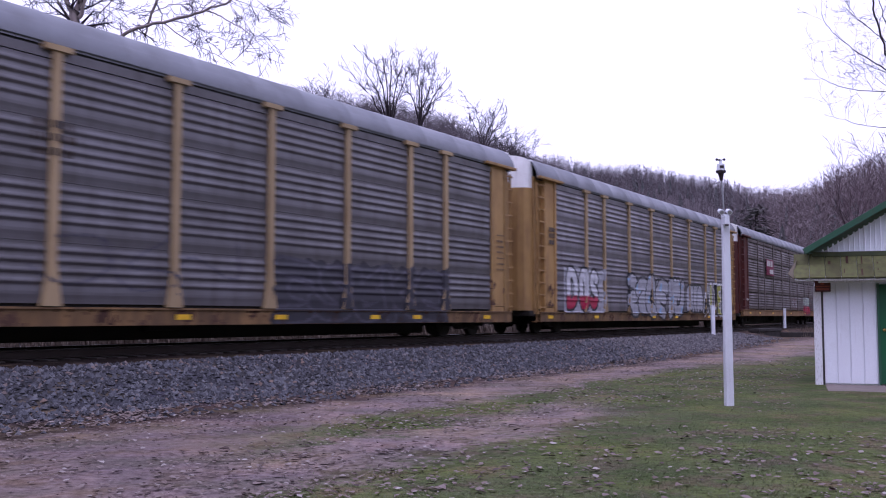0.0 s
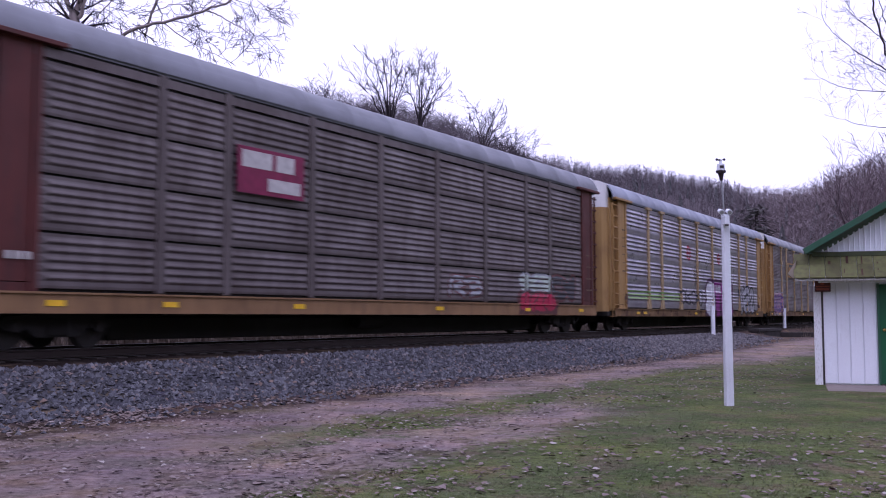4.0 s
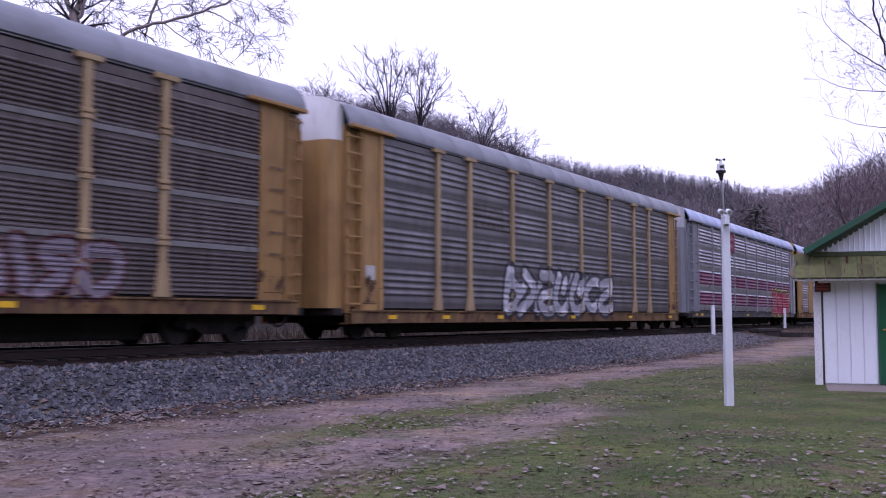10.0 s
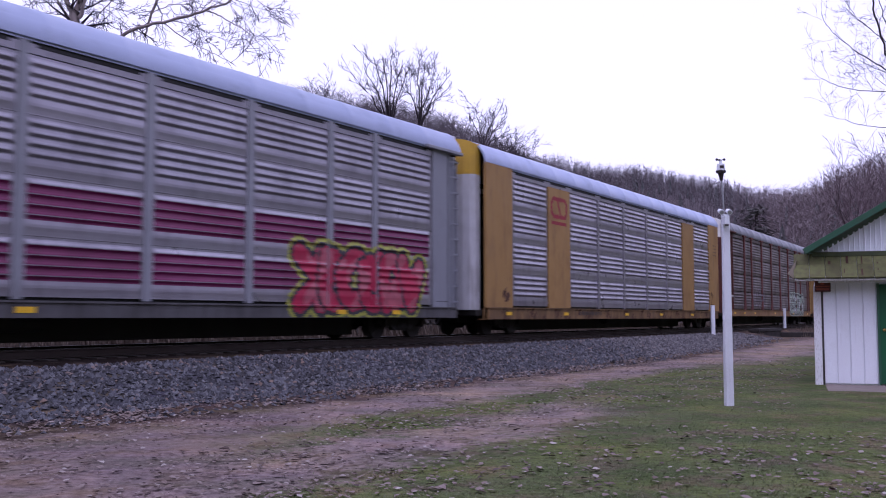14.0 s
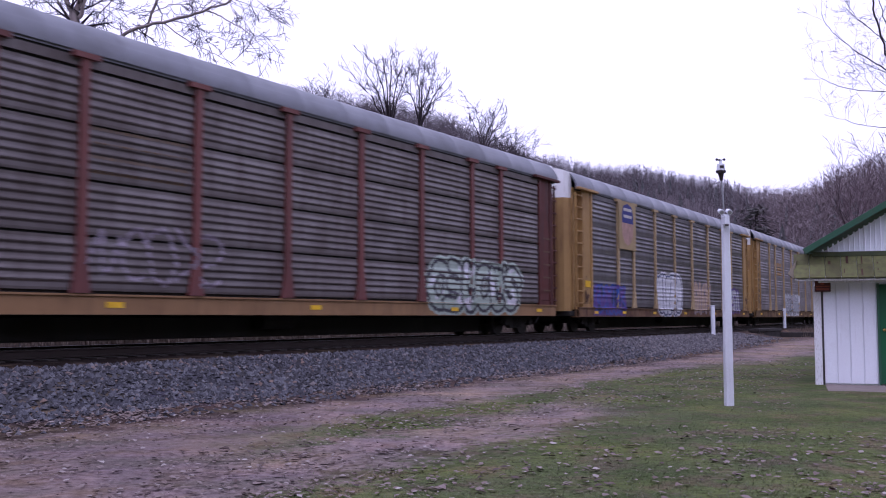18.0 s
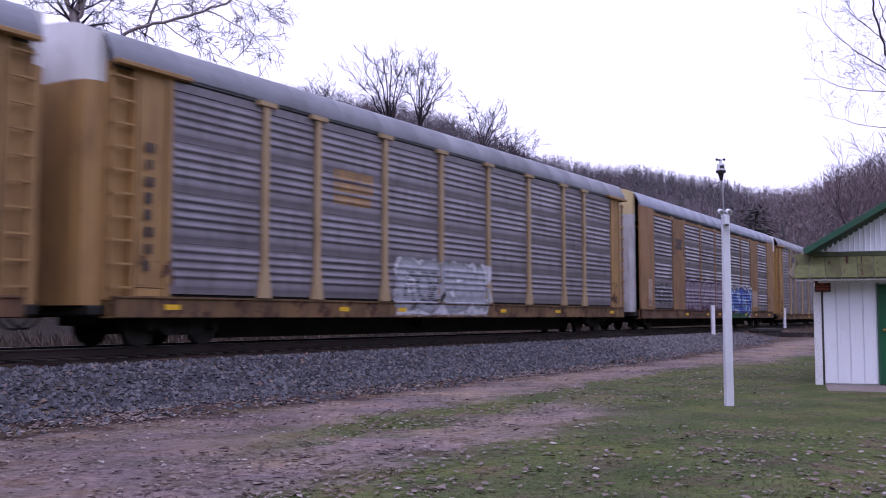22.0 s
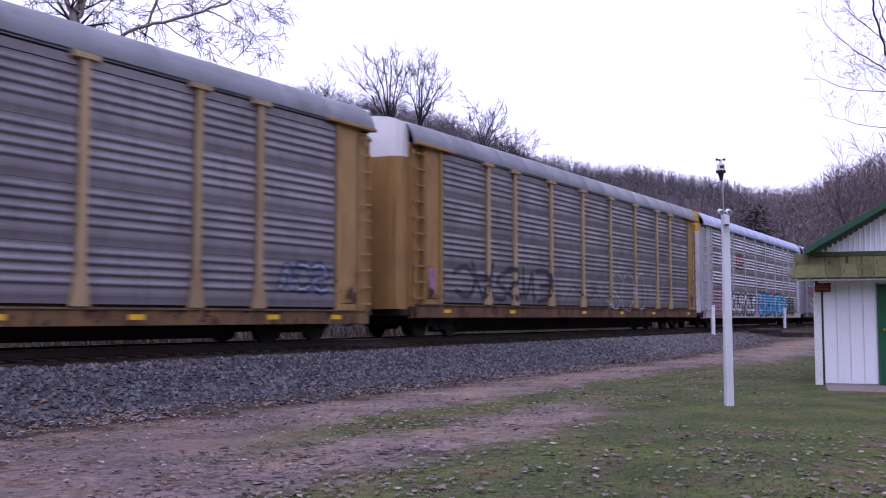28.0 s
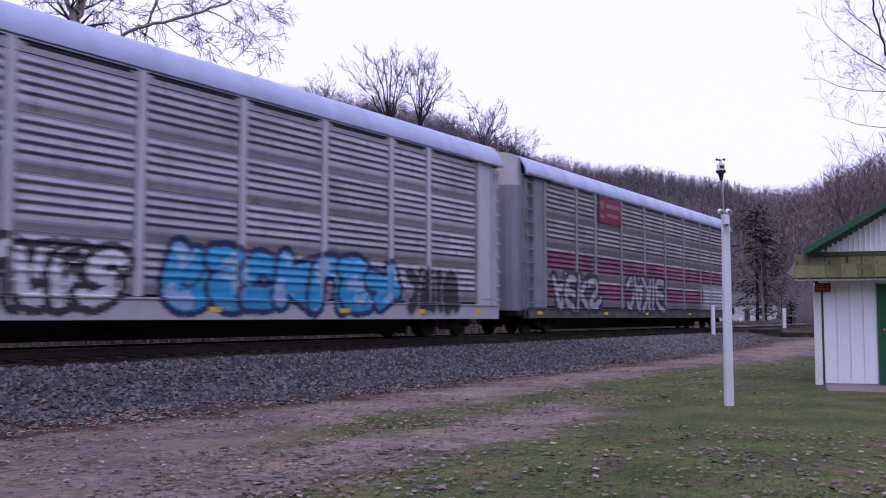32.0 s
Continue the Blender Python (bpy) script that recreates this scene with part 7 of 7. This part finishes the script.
def scatter_leaves():
    rng = np.random.default_rng(8)
    m, nt, b = material("fallen_leaf")
    isl = nt.nodes.new("ShaderNodeNewGeometry").outputs["Random Per Island"]
    c = ramp(nt, isl, [(0, (0.04, 0.022, 0.02)), (0.16, (0.085, 0.055, 0.047)), (0.3, (0.14, 0.10, 0.09)), (0.5, (0.165, 0.12, 0.108)), (0.85, (0.20, 0.155, 0.145)), (0.96, (0.27, 0.23, 0.22)), (1, (0.42, 0.38, 0.36))])
    nt.links.new(c, b.inputs["Base Color"])
    b.inputs["Roughness"].default_value = 0.8
    verts, faces = [], []

    def leaf(x, y, r):
        z = ground_z(x, y) + 0.018
        t = rng.uniform(0, 6.28)
        ex, ey = Vector((math.cos(t), math.sin(t), rng.uniform(-0.25, 0.25))), Vector((-math.sin(t), math.cos(t), rng.uniform(-0.25, 0.25)))
        o = Vector((x, y, z))
        k = len(verts)
        curl = rng.uniform(0.0, 0.45) * r
        verts.extend([o - ex * r * 1.5, o - ex * r * 0.4 - ey * r + Vector((0, 0, curl)), o + ex * r * 0.6 - ey * r * 0.8 + Vector((0, 0, curl)), o + ex * r * 1.6,
                  o + ex * r * 0.6 + ey * r * 0.8 + Vector((0, 0, curl)), o - ex * r * 0.4 + ey * r + Vector((0, 0, curl)), o + Vector((0, 0, 0.004))])
        faces.extend([(k + 6, k + i, k + (i + 1) % 6) for i in range(6)])

    n = 0
    while n < 6500:
        d = 6.0 + 34 * rng.random() ** 1.7
        a = rng.uniform(-0.5, 0.52)
        x, y = d * math.sin(a), d * math.cos(a)
        s, u = beside(x, y)
        if u < 3.9 or (u > 9.5 and x > -1 and (rng.random() < 0.35 or noise.noise((x * 0.45, y * 0.45, 11)) < 0.05 + 0.03 * (y - 9))):
            continue
        if 7.3 < x < 14 and 17.6 < y < 26:
            continue
        if noise.noise((x * 0.5, y * 0.5, 2)) + 0.5 < rng.random() * 0.6:
            continue
        n += 1
        leaf(x, y, rng.uniform(0.008, 0.024) * (1.7 if rng.random() < 0.06 else 1))
    # litter on the lane and along the toe of the ballast, and pale clusters on the lawn
    for n, s0, s1, u0, u1, r0, r1 in ((11500, -26, 6, 4.1, 10.5, 0.010, 0.025), (4200, -24, 4, 3.9, 5.2, 0.015, 0.036)):
        for _ in range(n):
            p = line(rng.uniform(s0, s1), -rng.uniform(u0, u1))
            if noise.noise((p.x * 0.6, p.y * 0.6, 5)) < rng.uniform(-0.35, 0.25):
                continue
            leaf(p.x, p.y, rng.uniform(r0, r1))
    for _ in range(330):
        d, a = rng.uniform(7.5, 12.5), rng.uniform(-0.05, 0.45)
        x, y = d * math.sin(a), d * math.cos(a)
        if beside(x, y)[1] < 9.5:
            continue
        for _ in range(int(rng.integers(1, 4))):
            leaf(x + rng.normal(0, 0.16), y + rng.normal(0, 0.16), rng.uniform(0.014, 0.03))
    tagged(new("fallen_leaves", mesh_of("fallen_leaves", verts, faces, m)), "dry brown and pale fallen leaves on the lawn", "leaves", kind="stuff")


def scatter_grass():
    rng = np.random.default_rng(12)
    m, nt, b = material("grass_blade")
    isl = nt.nodes.new("ShaderNodeNewGeometry").outputs["Random Per Island"]
    c = ramp(nt, isl, [(0, (0.066, 0.082, 0.034)), (0.5, (0.088, 0.108, 0.046)), (0.8, (0.115, 0.125, 0.06)), (1, (0.17, 0.14, 0.095))])
    nt.links.new(c, b.inputs["Base Color"])
    b.inputs["Roughness"].default_value = 0.7
    verts, faces = [], []
    n = 0
    while n < 60000:
        d = 6.2 + 24 * rng.random() ** 1.6
        a = rng.uniform(-0.46, 0.5)
        x, y = d * math.sin(a), d * math.cos(a)
        s, u = beside(x, y)
        w = 1.1 * noise.noise((x * 0.35, y * 0.35, 1)) + 0.7 * noise.noise((x * 1.6, y * 1.6, 1))
        v = u + w
        green = v > 10.3 or 7.3 < v < 8.6 or (v > 7.2 and x > 1.9)
        if x < -1.6 and v < 10.3 or not green and rng.random() < 0.97:
            continue
        if 7.3 < x < 14 and 17.6 < y < 26:
            continue
        n += 1
        z = ground_z(x, y) - 0.004
        h = rng.uniform(0.006, 0.018)
        t = rng.uniform(0, 6.28)
        l = rng.uniform(-0.03, 0.03, 2)
        k = len(verts)
        verts += [(x - 0.006 * math.cos(t), y - 0.006 * math.sin(t), z), (x + 0.006 * math.cos(t), y + 0.006 * math.sin(t), z), (x + l[0], y + l[1], z + h)]
        faces.append((k, k + 1, k + 2))
    tagged(new("grass", mesh_of("grass", verts, faces, m)), "short green and dry lawn grass", "grass", kind="stuff")


def scatter_brush():
    """Dry weeds and brush on the far side of the track and round the culvert."""
    rng = np.random.default_rng(31)
    m, nt, b = material("dry_weed")
    isl = nt.nodes.new("ShaderNodeNewGeometry").outputs["Random Per Island"]
    c = ramp(nt, isl, [(0, (0.05, 0.034, 0.028)), (0.4, (0.105, 0.078, 0.062)), (0.8, (0.15, 0.115, 0.092)), (1, (0.24, 0.19, 0.155))])
    nt.links.new(c, b.inputs["Base Color"])
    b.inputs["Roughness"].default_value = 0.85
    verts, faces = [], []

    def tuft(x, y, h):
        z = ground_z(x, y) - 0.02
        for _ in range(9):
            t, lean = rng.uniform(0, 6.28), rng.uniform(0.05, 0.5) * h
            bx, by = x + rng.normal(0, 0.10), y + rng.normal(0, 0.10)
            k, w = len(verts), 0.011 + 0.008 * h
            hh = h * rng.uniform(0.5, 1.1)
            verts.extend([(bx - w, by, z), (bx + w, by, z), (bx + lean * math.cos(t) * 0.4 + w * 0.6, by + lean * math.sin(t) * 0.4, z + hh * 0.6), (bx + lean * math.cos(t), by + lean * math.sin(t), z + hh)])
            faces.extend([(k, k + 1, k + 2), (k, k + 2, k + 3)])

    for _ in range(2600):
        p = line(rng.uniform(-26, 70), 5.2 + 6 * rng.random() ** 1.5)
        tuft(p.x, p.y, rng.uniform(0.15, 0.7))
    for _ in range(1500):
        s, u = rng.uniform(27, 52), rng.uniform(2.4, 9.0)
        p = line(s, -u)
        if noise.noise((p.x * 0.3, p.y * 0.3, 8)) + 0.35 < rng.random() * 0.9 or 28 < s < 35 and u < 6:
            continue
        tuft(p.x, p.y, rng.uniform(0.10, 0.42))
    tagged(new("dry_brush", mesh_of("dry_brush", verts, faces, m)), "dry brown weeds beside the track and the culvert", "weeds", kind="stuff")


scatter_stones()
scatter_brush()
scatter_leaves()
scatter_grass()


# ---------------------------------------------------------------- the train's run
def motions():
    for i, car in enumerate(CARS):
        rows = []
        for k in range(33):
            t = float(k)
            s = CAR_FIRST + i * CAR_PITCH + SLACK.get(i, 0.0) - rolled(t)
            a, b = line(s + 3.0), line(s + CAR_L - 3.0)
            mid = (a + b) / 2
            d = (b - a).normalized()
            rows.append((t, pose(mid.x - d.y * HALF_W, mid.y + d.x * HALF_W, RAIL_Z, 0, 0, math.degrees(math.atan2(d.y, d.x)))))
        walk(car, rows)
    for w, i, x, end in WHEELSETS:
        first = CAR_FIRST + i * CAR_PITCH
        mid = 16 + first / 12.5
        t0, t1 = max(0.0, mid - 3.4), min(CLIP, mid + 3.4)
        f0, f1 = round(t0 * FPS), round(t1 * FPS)
        sign = 1 if end < 0 else -1
        rows = []
        if f0 > 0:
            rows.append((0.0, pose(x, 0, 0.42)))
        for f in range(f0, f1 + 1):
            turn = (rolled(f / FPS) - rolled(f0 / FPS)) / 0.42
            rows.append((f / FPS, pose(x, 0, 0.42, 0, -sign * math.degrees(turn), 0)))
        if f1 < round(CLIP * FPS):
            rows.append((CLIP, rows[-1][1]))
        walk(w, rows)


motions()
